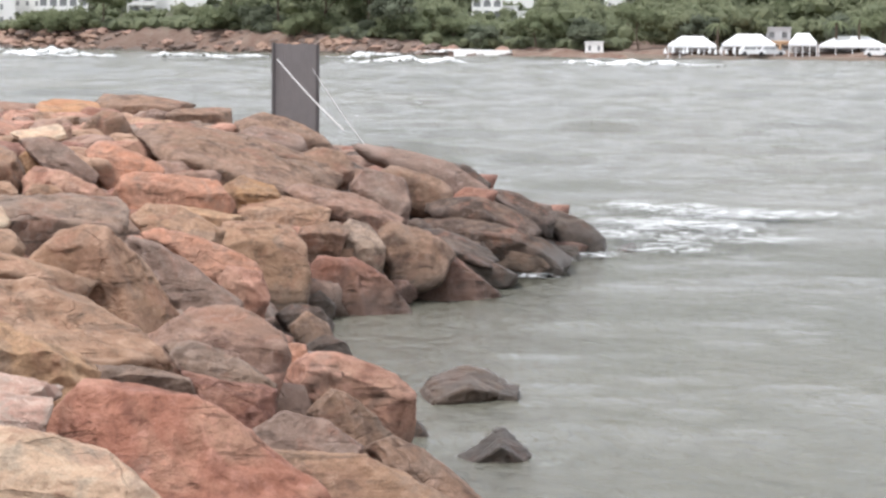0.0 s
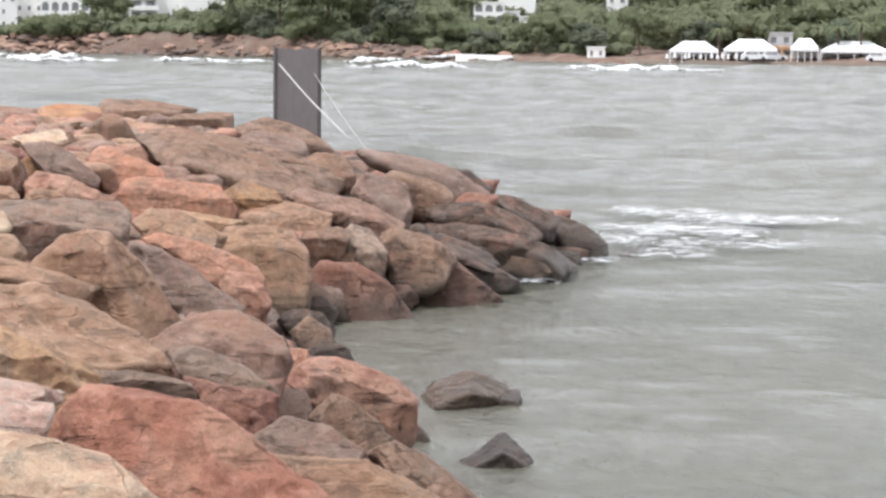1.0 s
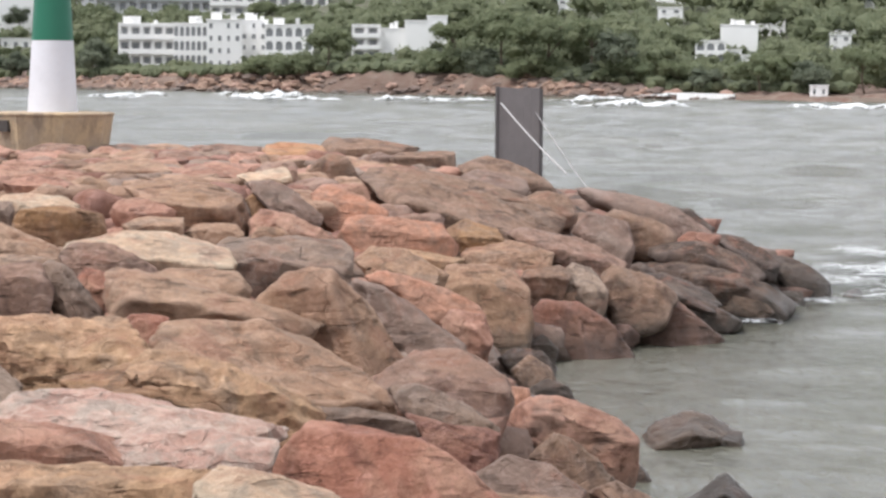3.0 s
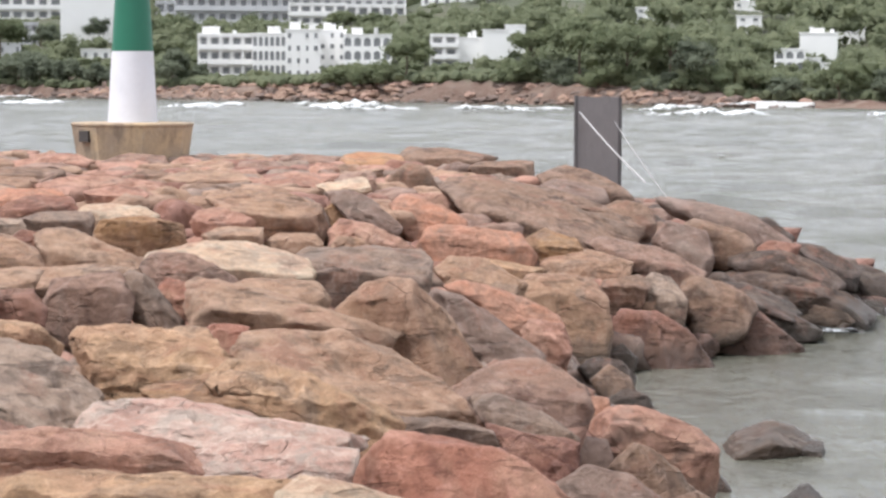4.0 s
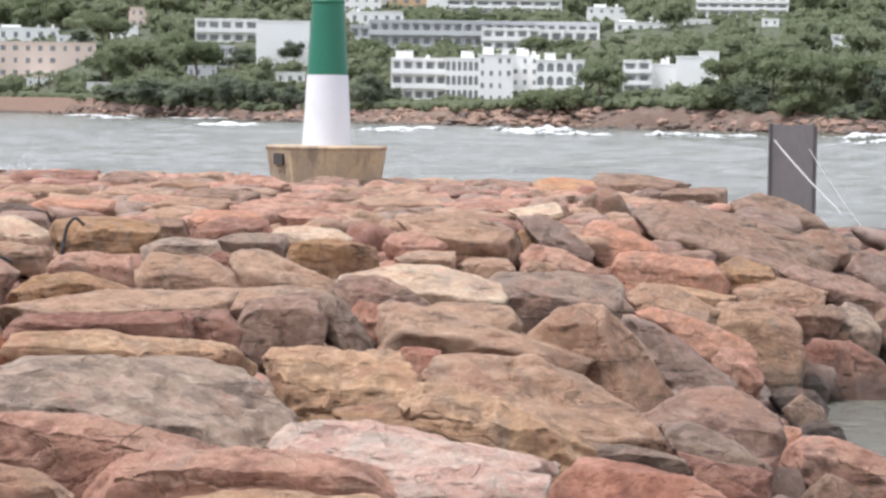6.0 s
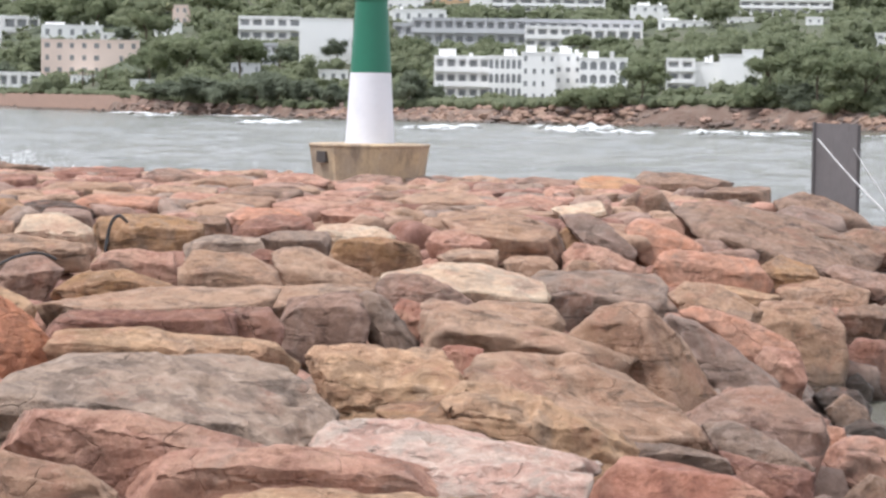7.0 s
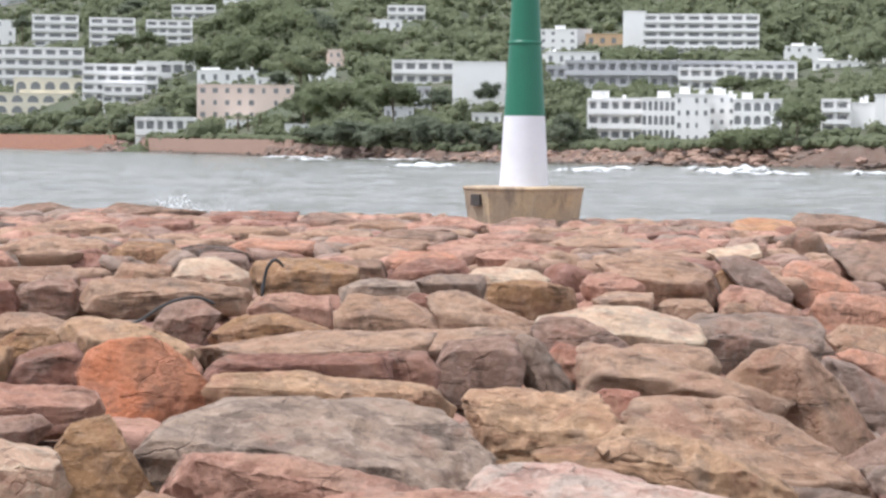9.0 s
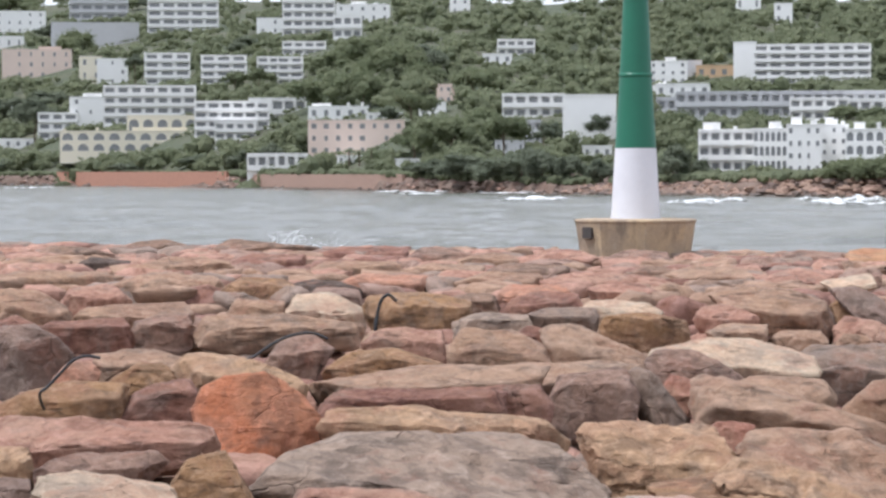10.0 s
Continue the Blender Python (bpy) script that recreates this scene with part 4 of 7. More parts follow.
slab(-2.66, 41.62, 2.43, 3.5, 0.75, ((206, 0.44), (270, 0.31), (348, 0.51), (0, 0.49), (89, 0.13), (113, 0.19)), "paletan", ((0, 0.01),), 14, ((0, -7),), 0.01, 5)
slab(-10.58, 41.64, 2.73, 3.0, 0.80, ((192, 0.52), (267, 0.34), (348, 0.53), (360, 0.50), (86, 0.17), (145, 0.33)), "tan", ((-0, 0.04),), 16, ((-11.867822182549096, 8),), 0.04, 5)
slab(-1.68, 41.70, 2.31, 3.7, 0.60, ((192, 0.47), (254, 0.31), (284, 0.31), (348, 0.48), (36, 0.37), (89, 0.14), (126, 0.27)), "paletan", ((0, 0.03),), 18, ((2.3301723499866327, 8),), 0.03, 5)
slab(-7.91, 41.93, 2.71, 3.1, 1.05, ((207, 0.80), (276, 0.45), (338, 0.92), (10, 0.89), (78, 0.34), (92, 0.29), (146, 0.81)), "ochre", ((-2, 0.11),), 16, ((-4, 1),), 0.11, 5)
slab(1.32, 42.13, 1.71, 4.5, 1.29, ((221, 0.49), (256, 0.39), (331, 0.76), (341, 0.77), (56, 0.33), (82, 0.29), (133, 0.62)), "tan", ((-12, -0.07),), 30, ((0, 3),), -0.06, 5)
slab(3.78, 43.77, 0.28, 6.1, 0.53, ((225, 0.19), (313, 0.35), (353, 0.29), (47, 0.16), (122, 0.16)), "browndark", ((1, 0.04),), 30, ((7.027246666563023, 8),), 0.04, 5, note="at the waterline")
slab(-0.80, 43.78, 2.16, 3.7, 0.50, ((191, 0.43), (267, 0.29), (349, 0.44), (46, 0.20), (86, 0.11), (134, 0.23)), "tan", ((0, 0.03),), 26, ((-1.3721804609007116, 8),), 0.03, 5)
slab(2.83, 43.91, 0.92, 5.3, 0.98, ((194, 0.69), (218, 0.51), (282, 1.10), (350, 0.84), (12, 0.75), (39, 0.75), (80, 0.70), (93, 0.73), (149, 0.92)), "tan", ((-6, 0.43),), 30, ((-6, 5),), 0.44, 5, note="at the waterline")
slab(-2.99, 44.40, 2.54, 3.2, 1.04, ((194, 0.55), (228, 0.50), (270, 0.40), (328, 0.55), (346, 0.55), (62, 0.22), (99, 0.21), (144, 0.43)), "pink", ((-3, -0.04),), 22, ((0, -3),), -0.04, 5)
slab(-14.23, 44.59, 2.78, 2.7, 1.11, ((196, 0.63), (244, 0.49), (282, 0.34), (344, 0.62), (51, 0.36), (94, 0.21), (137, 0.41)), "pink", ((-1, 0.00),), 16, ((0, -3),), 0.00, 5)
slab(-4.83, 44.63, 2.61, 3.1, 1.23, ((230, 0.44), (267, 0.32), (293, 0.46), (342, 0.70), (61, 0.32), (88, 0.15), (127, 0.45)), "pale", ((-3, -0.01),), 12, ((0, -7),), -0.01, 5)
slab(-0.48, 44.74, 2.23, 3.5, 1.40, ((202, 0.68), (260, 0.39), (320, 0.76), (341, 0.77), (63, 0.18), (77, 0.19), (136, 0.59)), "pink", ((-13, -0.05),), 26, ((0, 3),), -0.05, 5)
slab(4.60, 45.00, 0.37, 5.8, 1.04, ((196, 0.77), (216, 0.66), (252, 0.80), (285, 0.91), (346, 0.98), (35, 0.51), (58, 0.43), (84, 0.52), (136, 0.91)), "rust", ((-5, 0.39), (-32, 0.38)), 36, ((-32, 7), (32, 15)), 0.29, 5, note="at the waterline")
slab(-7.48, 45.01, 2.69, 2.9, 0.75, ((192, 0.52), (274, 0.33), (348, 0.51), (18, 0.43), (87, 0.18), (99, 0.18), (180, 0.49)), "brown", ((-0, 0.05),), 16, ((0, -7),), 0.05, 5)
slab(-6.33, 45.23, 2.68, 2.9, 1.17, ((199, 0.80), (268, 0.39), (279, 0.36), (341, 0.76), (26, 0.67), (87, 0.20), (109, 0.23), (131, 0.37)), "rust", ((4, -0.00),), 16, ((0, -3),), 0.00, 5)
slab(1.86, 45.32, 1.63, 4.3, 1.07, ((230, 0.36), (267, 0.31), (344, 0.66), (80, 0.12), (96, 0.19)), "straw", ((-5, 0.00),), 14, ((0, -15),), 0.00, 5)
slab(-2.32, 45.43, 2.53, 3.1, 2.35, ((224, 0.56), (241, 0.39), (253, 0.46), (299, 1.08), (340, 1.18), (13, 0.98), (65, 0.57), (84, 0.45), (106, 0.61)), "tan", ((-5, 0.03), (-3, 0.03)), 14, ((0, -15),), 0.05, 5)
slab(1.39, 46.07, 2.01, 3.7, 0.97, ((206, 1.02), (220, 0.93), (266, 0.50), (304, 0.90), (334, 1.09), (39, 0.72), (83, 0.29), (111, 0.56), (151, 0.93)), "salmon", ((-4, 0.07),), 28, ((-4, 7),), 0.07, 5)
slab(4.04, 46.23, 1.16, 4.7, 0.82, ((192, 0.48), (220, 0.48), (282, 0.44), (341, 0.40), (56, 0.40), (98, 0.27), (153, 0.41)), "brown", ((3, 0.11),), 22, ((0, -17),), 0.11, 5)
slab(4.75, 46.66, 1.04, 4.8, 1.16, ((198, 0.40), (238, 0.49), (279, 0.65), (352, 0.48), (40, 0.33), (80, 0.38), (134, 0.45)), "greypale", ((-14, -0.01),), 32, ((-4, -11),), -0.01, 5)
slab(3.40, 47.09, 1.61, 4.1, 1.62, ((221, 0.68), (273, 0.43), (340, 0.85), (348, 0.85), (74, 0.25), (91, 0.27), (133, 0.57)), "tan", ((2, -0.10),), 16, ((0, -7),), -0.10, 5)
slab(5.88, 47.46, 0.80, 5.0, 1.02, ((196, 0.66), (287, 0.74), (335, 0.69), (46, 0.51), (66, 0.41), (79, 0.46), (163, 0.78)), "brown", ((-19, 0.18),), 40, ((-8, 7),), 0.19, 5, note="at the waterline")
slab(6.51, 47.58, 0.32, 5.6, 0.89, ((200, 0.97), (269, 0.51), (336, 1.05), (51, 0.37), (110, 0.31)), "rust", ((14, 0.20), (-36, 0.34)), 44, ((-16, 19), (22, 19)), 0.00, 5, note="at the waterline")
slab(-6.71, 47.63, 2.70, 2.8, 0.99, ((225, 0.49), (279, 0.35), (342, 0.71), (40, 0.51), (88, 0.20), (132, 0.51)), "salmon", ((-0, 0.04),), 14, ((5.210901695145218, 8),), 0.04, 5)
slab(2.82, 47.63, 1.93, 3.7, 1.14, ((221, 0.41), (284, 0.41), (346, 0.58), (34, 0.41), (72, 0.21), (122, 0.32)), "ochre", ((-3, -0.04),), 22, ((0, -3),), -0.04, 5)
slab(-0.65, 47.85, 2.51, 3.0, 1.37, ((222, 0.32), (252, 0.44), (287, 0.66), (343, 0.79), (49, 0.26), (64, 0.25), (95, 0.41)), "greymauve", ((-26, 0.00),), 34, ((0, 7),), 0.01, 5)
slab(-0.91, 47.87, 2.48, 3.0, 0.65, ((206, 0.40), (267, 0.39), (348, 0.51), (35, 0.25), (62, 0.12), (123, 0.30)), "ochre", ((0, 0.05),), 28, ((-9.722565136401599, 8),), 0.05, 5)
slab(0.54, 48.27, 2.43, 3.0, 1.09, ((207, 0.56), (276, 0.53), (302, 0.60), (343, 0.72), (62, 0.25), (70, 0.22), (118, 0.50)), "salmon", ((-10, 0.00),), 32, ((0, 13),), 0.01, 5)
slab(4.64, 48.79, 1.57, 4.0, 2.63, ((234, 0.44), (257, 0.44), (288, 0.78), (335, 1.16), (61, 0.33), (79, 0.26), (103, 0.55)), "mauve", ((-13, -0.02), (-15, -0.02)), 16, ((0, -7),), -0.02, 5)
slab(-5.28, 49.09, 2.71, 2.7, 1.39, ((205, 0.58), (266, 0.36), (340, 0.63), (70, 0.24), (101, 0.20)), "pink", ((-3, -0.02),), 14, ((0, -3),), -0.02, 5)
slab(-12.32, 49.25, 2.75, 2.6, 1.01, ((201, 0.83), (249, 0.50), (273, 0.37), (339, 0.87), (56, 0.37), (86, 0.19), (119, 0.38)), "ochre", ((-0, 0.04),), 14, ((4.269597874997508, 8),), 0.04, 5)
slab(7.29, 49.26, 0.42, 5.3, 1.23, ((224, 0.47), (256, 0.43), (282, 0.56), (340, 0.83), (62, 0.17), (69, 0.15), (116, 0.49)), "browndark", ((-14, -0.07),), 30, ((0, -7),), -0.05, 5, note="at the waterline")
slab(-11.24, 49.69, 2.73, 2.6, 0.86, ((245, 0.35), (276, 0.32), (340, 0.79), (71, 0.22), (87, 0.14), (109, 0.26)), "dark", ((-0, 0.03),), 12, ((1.6949241896142375, 8),), 0.03, 5)
slab(-14.47, 50.19, 2.75, 2.5, 1.17, ((241, 0.55), (272, 0.38), (333, 1.11), (37, 0.84), (87, 0.21), (107, 0.35)), "paletan", ((-0, 0.05),), 12, ((-2.0055742329322896, 8),), 0.05, 5)
slab(5.51, 50.24, 1.67, 3.8, 1.33, ((215, 0.42), (242, 0.51), (339, 0.68), (350, 0.64), (19, 0.54), (75, 0.44), (140, 0.58)), "greymauve", ((-16, 0.01),), 34, ((-6, 15),), 0.01, 5)
slab(2.79, 50.45, 2.41, 2.9, 3.20, ((232, 0.97), (240, 0.90), (272, 0.99), (334, 1.98), (67, 0.52), (79, 0.41), (90, 0.66), (149, 1.97)), "brown", ((-20, -0.41), (-2, -0.08)), 14, ((0, -13),), 0.04, 5)
slab(8.09, 51.34, 0.52, 4.9, 1.35, ((237, 0.43), (260, 0.42), (309, 0.91), (335, 1.06), (62, 0.37), (77, 0.27), (105, 0.47)), "brown", ((-11, -0.02),), 28, ((0, 5),), -0.01, 5, note="at the waterline")
slab(-10.40, 51.64, 2.74, 2.5, 1.04, ((203, 0.89), (255, 0.42), (277, 0.35), (339, 0.83), (88, 0.19), (114, 0.37)), "salmon", ((-0, 0.04),), 12, ((-10.116296294060945, 8),), 0.04, 4)
slab(8.79, 51.72, 0.05, 5.4, 0.74, ((223, 0.37), (275, 0.40), (346, 0.57), (15, 0.48), (77, 0.16), (123, 0.33)), "greymauve", ((1, 0.05),), 20, ((9.399403742827182, 8),), 0.05, 4, note="at the waterline")
slab(8.06, 51.96, 0.63, 4.7, 2.67, ((249, 0.34), (315, 1.46), (334, 1.58), (58, 0.55), (74, 0.32), (83, 0.39), (118, 1.02)), "browndark", ((-4, 0.19), (-19, 0.14)), 20, ((0, -3),), 0.05, 5, note="at the waterline")
slab(-17.45, 52.10, 2.76, 2.4, 1.16, ((246, 0.54), (269, 0.40), (325, 1.13), (85, 0.19), (99, 0.26)), "tan", ((-0, 0.04),), 12, ((7.875054277056989, 8),), 0.04, 4)
slab(-3.95, 52.14, 2.69, 2.5, 0.76, ((194, 0.56), (259, 0.33), (307, 0.30), (79, 0.15), (115, 0.18)), "brown", ((0, 0.03),), 16, ((9.277206994888104, 8),), 0.03, 5)
slab(-8.14, 52.24, 2.75, 2.4, 1.03, ((203, 0.91), (256, 0.42), (276, 0.40), (336, 0.95), (27, 0.82), (85, 0.22), (106, 0.25)), "tan", ((-0, 0.05),), 14, ((-8.939468871036741, 8),), 0.05, 4)
slab(4.63, 52.39, 2.17, 3.1, 1.04, ((235, 0.25), (306, 0.57), (345, 0.61), (31, 0.44), (85, 0.30), (121, 0.40)), "brown", ((-12, -0.05),), 34, ((4, 15),), -0.05, 4)
slab(-5.88, 52.56, 2.73, 2.5, 1.19, ((238, 0.78), (267, 0.39), (281, 0.54), (326, 1.31), (75, 0.33), (86, 0.20), (102, 0.35)), "pink", ((0, 0.05),), 12, ((5.940324385741089, 8),), 0.05, 4)
slab(7.77, 52.71, 1.05, 4.2, 2.05, ((251, 0.31), (296, 0.95), (332, 1.31), (55, 0.57), (71, 0.42), (90, 0.42), (120, 0.83)), "browndark", ((3, 0.19), (-23, 0.18)), 22, ((0, -3),), 0.01, 4)
slab(6.58, 53.03, 1.67, 3.6, 1.21, ((213, 0.49), (262, 0.63), (301, 0.66), (344, 0.77), (46, 0.46), (73, 0.28), (117, 0.62)), "brown", ((-15, 0.11),), 30, ((-8, -3),), 0.11, 4)
slab(-8.89, 53.07, 2.75, 2.4, 0.99, ((200, 0.78), (255, 0.41), (278, 0.38), (340, 0.80), (41, 0.55), (87, 0.19), (126, 0.45)), "pink", ((-0, 0.04),), 14, ((-10.657066809455042, 8),), 0.04, 4)
slab(7.81, 53.82, 1.32, 3.9, 0.70, ((194, 0.58), (235, 0.51), (283, 0.41), (335, 0.44), (81, 0.27), (128, 0.30)), "rust", ((1, 0.06),), 30, ((5.032969531154972, 8),), 0.06, 4)
slab(9.88, 54.21, 0.09, 5.1, 0.59, ((190, 0.40), (252, 0.41), (290, 0.36), (350, 0.39), (22, 0.33), (91, 0.23), (147, 0.25)), "dark", ((1, 0.05),), 30, ((-4.098877846598076, 8),), 0.05, 4, note="at the waterline")
slab(3.67, 55.22, 2.47, 2.6, 1.67, ((237, 0.39), (278, 0.55), (339, 0.91), (24, 0.70), (78, 0.28), (116, 0.48)), "greymauve", ((-7, 0.03),), 18, ((0, -1),), 0.03, 4)
slab(9.10, 55.25, 1.00, 4.1, 1.73, ((234, 0.15), (346, 0.81), (50, 0.35), (68, 0.28), (99, 0.50)), "dark", ((-22, 0.01),), 26, ((0, -1),), 0.03, 4)
slab(6.98, 55.37, 1.88, 3.2, 2.31, ((222, 0.77), (248, 0.28), (286, 1.00), (334, 1.50), (56, 0.47), (80, 0.29)), "greymauve", ((-14, 0.07), (-24, 0.15)), 26, ((0, 7),), -0.02, 4)
slab(-4.23, 55.62, 2.77, 2.3, 1.61, ((206, 1.00), (254, 0.50), (276, 0.36), (334, 1.01), (48, 0.67), (86, 0.21), (107, 0.27)), "paletan", ((1, -0.04),), 12, ((0, -5),), -0.04, 4)
slab(8.22, 56.45, 1.63, 3.4, 0.66, ((212, 0.25), (239, 0.28), (338, 0.48), (349, 0.44), (53, 0.16), (115, 0.38)), "dark", ((1, 0.07),), 36, ((-10.214707412450675, 8),), 0.07, 4)
slab(0.23, 56.49, 2.70, 2.3, 0.75, ((194, 0.66), (239, 0.68), (269, 0.58), (334, 0.68), (346, 0.65), (24, 0.49), (79, 0.38), (121, 0.36), (153, 0.44)), "brown", ((6, 0.15),), 38, ((-24, 3), (14, 1)), 0.16, 4)
slab(10.49, 56.67, 0.45, 4.5, 1.45, ((214, 0.44), (223, 0.39), (279, 0.69), (346, 0.80), (354, 0.77), (52, 0.36), (70, 0.31), (105, 0.52)), "dark", ((-20, 0.03),), 30, ((-6, 7),), 0.04, 4, note="at the waterline")
slab(-8.24, 57.17, 2.75, 2.2, 1.11, ((231, 0.56), (276, 0.36), (337, 0.90), (360, 0.93), (87, 0.20), (110, 0.36)), "brown", ((-0, 0.04),), 12, ((-2.510651905077207, 8),), 0.04, 4)
slab(-5.41, 57.26, 2.74, 2.3, 0.91, ((245, 0.29), (304, 0.37), (78, 0.16), (108, 0.22)), "brown", ((0, 0.04),), 14, ((-3.4915256731145377, 8),), 0.04, 4)
slab(4.20, 58.47, 2.63, 2.3, 2.15, ((220, 0.78), (257, 0.49), (270, 0.57), (335, 1.19), (56, 0.33), (72, 0.23), (110, 0.52)), "brown", ((-12, -0.11),), 22, ((0, 5),), -0.09, 4)
slab(-10.45, 58.52, 2.74, 2.2, 0.95, ((205, 0.94), (252, 0.48), (271, 0.34), (334, 0.89), (86, 0.16), (104, 0.23)), "paletan", ((-0, 0.03),), 12, ((-10.973769937681235, 8),), 0.03, 4)
slab(-16.54, 58.58, 2.77, 2.1, 1.33, ((246, 0.53), (276, 0.41), (330, 1.18), (46, 0.82), (86, 0.24), (105, 0.34)), "tan", ((-0, 0.05),), 12, ((9.924616722190109, 8),), 0.05, 4)
slab(-12.46, 58.63, 2.75, 2.2, 1.05, ((207, 1.05), (260, 0.39), (277, 0.36), (333, 1.05), (48, 0.75), (90, 0.19), (114, 0.44)), "tan", ((-0, 0.04),), 12, ((10.512879215504832, 8),), 0.04, 4)
slab(-21.04, 60.81, 2.75, 2.0, 1.04, ((204, 1.00), (270, 0.35), (334, 0.88), (85, 0.17), (104, 0.23), (180, 1.01)), "tan", ((-0, 0.04),), 12, ((-2.2869840316116274, 8),), 0.04, 4)
slab(-19.32, 61.07, 2.75, 2.0, 0.95, ((198, 0.72), (263, 0.34), (313, 0.44), (83, 0.16), (120, 0.30)), "dark", ((-0, 0.04),), 14, ((-2.9890563995172883, 8),), 0.04, 4)
slab(-15.43, 61.68, 2.77, 2.0, 1.24, ((206, 1.01), (260, 0.44), (274, 0.41), (334, 1.04), (360, 1.08), (89, 0.23), (115, 0.36)), "rust", ((-0, 0.05),), 12, ((8.20107119486552, 8),), 0.05, 4)
slab(2.54, 64.21, 2.62, 2.1, 1.12, ((226, 0.54), (268, 0.44), (296, 0.66), (339, 0.86), (6, 0.83), (91, 0.28), (121, 0.50)), "brown", ((0, 0.15),), 10, ((0, -9),), 0.15, 4)
slab(-8.50, 64.23, 2.78, 2.0, 1.18, ((204, 1.00), (268, 0.43), (305, 0.53), (65, 0.47), (96, 0.20), (122, 0.33)), "pink", ((0, 0.05),), 14, ((-5.337401609876008, 8),), 0.05, 4)
slab(-10.25, 64.31, 2.76, 2.0, 1.03, ((204, 0.99), (270, 0.40), (323, 0.77), (78, 0.24), (102, 0.19), (180, 0.98)), "tan", ((0, 0.04),), 14, ((-9.523703892061967, 8),), 0.04, 4)
slab(-6.61, 64.88, 2.78, 2.0, 1.12, ((203, 0.91), (250, 0.50), (276, 0.44), (337, 0.96), (29, 0.77), (85, 0.26), (112, 0.34)), "mauve", ((0, 0.06),), 16, ((-9.684357444170747, 8),), 0.06, 4)
slab(1.43, 65.42, 2.66, 2.0, 0.85, ((193, 0.52), (248, 0.37), (303, 0.28), (68, 0.20), (110, 0.16)), "greymauve", ((0, 0.04),), 16, ((4.073452691990838, 8),), 0.04, 4)
slab(-11.57, 65.63, 2.79, 1.9, 1.04, ((206, 1.00), (241, 0.67), (266, 0.45), (285, 0.48), (334, 1.01), (72, 0.28), (88, 0.26), (121, 0.54)), "mauve", ((-0, 0.06),), 18, ((8.049958086247635, 8),), 0.06, 4)
slab(-0.73, 67.59, 2.77, 1.9, 1.73, ((203, 0.97), (266, 0.45), (276, 0.41), (337, 0.95), (33, 0.75), (84, 0.23), (102, 0.29), (139, 0.60)), "orangepale", ((0, -0.08),), 14, ((0, -3),), -0.08, 4)
slab(-3.75, 67.69, 2.72, 1.9, 0.85, ((193, 0.52), (260, 0.32), (312, 0.35), (67, 0.21), (108, 0.11)), "tan", ((0, 0.03),), 14, ((5.7925386659181655, 8),), 0.03, 4)
slab(-4.58, 67.71, 2.73, 1.9, 0.90, ((195, 0.59), (265, 0.32), (339, 0.51), (84, 0.18), (118, 0.19)), "tan", ((0, 0.04),), 14, ((-8.22127811713068, 8),), 0.04, 4)
slab(-2.45, 67.86, 2.73, 1.9, 1.08, ((202, 0.88), (242, 0.62), (275, 0.36), (340, 0.82), (85, 0.21), (115, 0.33)), "mauve", ((0, 0.05),), 14, ((-10.430008868464462, 8),), 0.05, 4)
slab(-22.29, 67.94, 2.77, 1.8, 1.05, ((207, 1.05), (258, 0.44), (280, 0.39), (333, 1.04), (74, 0.29), (86, 0.20), (119, 0.51)), "brown", ((-0, 0.05),), 16, ((7.219164962118192, 8),), 0.05, 4)
slab(-14.38, 68.50, 2.76, 1.8, 1.16, ((238, 0.64), (273, 0.37), (330, 1.18), (12, 1.23), (88, 0.21), (100, 0.27)), "rust", ((-0, 0.04),), 12, ((-4.772860555825076, 8),), 0.04, 4)
slab(-18.17, 72.68, 2.77, 1.7, 1.30, ((216, 1.33), (250, 0.72), (267, 0.45), (289, 0.51), (84, 0.22), (119, 0.75)), "brown", ((-0, 0.06),), 14, ((11.631156447890259, 8),), 0.06, 4)
slab(-21.88, 74.14, 2.76, 1.7, 1.05, ((209, 1.13), (260, 0.45), (286, 0.37), (70, 0.40), (93, 0.22), (107, 0.29)), "brown", ((-0, 0.05),), 16, ((1.8510455840073412, 8),), 0.05, 4)
slab(1.44, 77.41, 2.61, 1.8, 2.20, ((215, 1.33), (262, 0.45), (269, 0.42), (309, 1.01), (80, 0.24), (88, 0.22), (130, 0.95)), "brown", ((-2, -0.08),), 12, ((0, -3),), -0.08, 4)
boulder(-1.48, 21.24, 2.38, 0.94, ((61, 0.27), (86, 0.10), (98, 0.12), (225, 0.51), (265, 0.20)), "ochre", level=5)
boulder(4.66, 29.76, 0.06, 0.56, ((50, 0.19), (122, 0.11), (242, 0.38), (270, 0.28), (334, 0.44)), "dark", level=5, chop=False, note="at the waterline")
boulder(4.95, 34.55, 0.08, 0.96, ((31, 0.51), (68, 0.27), (106, 0.22), (138, 0.40), (232, 0.58), (270, 0.35), (290, 0.42)), "brown", level=5, chop=False, note="at the waterline")
boulder(5.57, 34.46, 0.01, 0.50, ((13, 0.14), (85, 0.07), (209, 0.22), (270, 0.18)), "dark", level=5, note="at the waterline")
boulder(6.92, 49.35, 0.73, 1.13, ((67, 0.15), (81, 0.19), (230, 0.35), (252, 0.26), (295, 0.57)), "dark", level=5, note="at the waterline")
boulder(-1.01, 52.06, 2.75, 0.86, ((4, 0.52), (101, 0.15), (238, 0.34), (284, 0.23)), "pale", level=5)
boulder(-0.76, 53.90, 2.76, 0.51, ((6, 0.31), (108, 0.09), (214, 0.34), (274, 0.22)), "mauve", level=5)
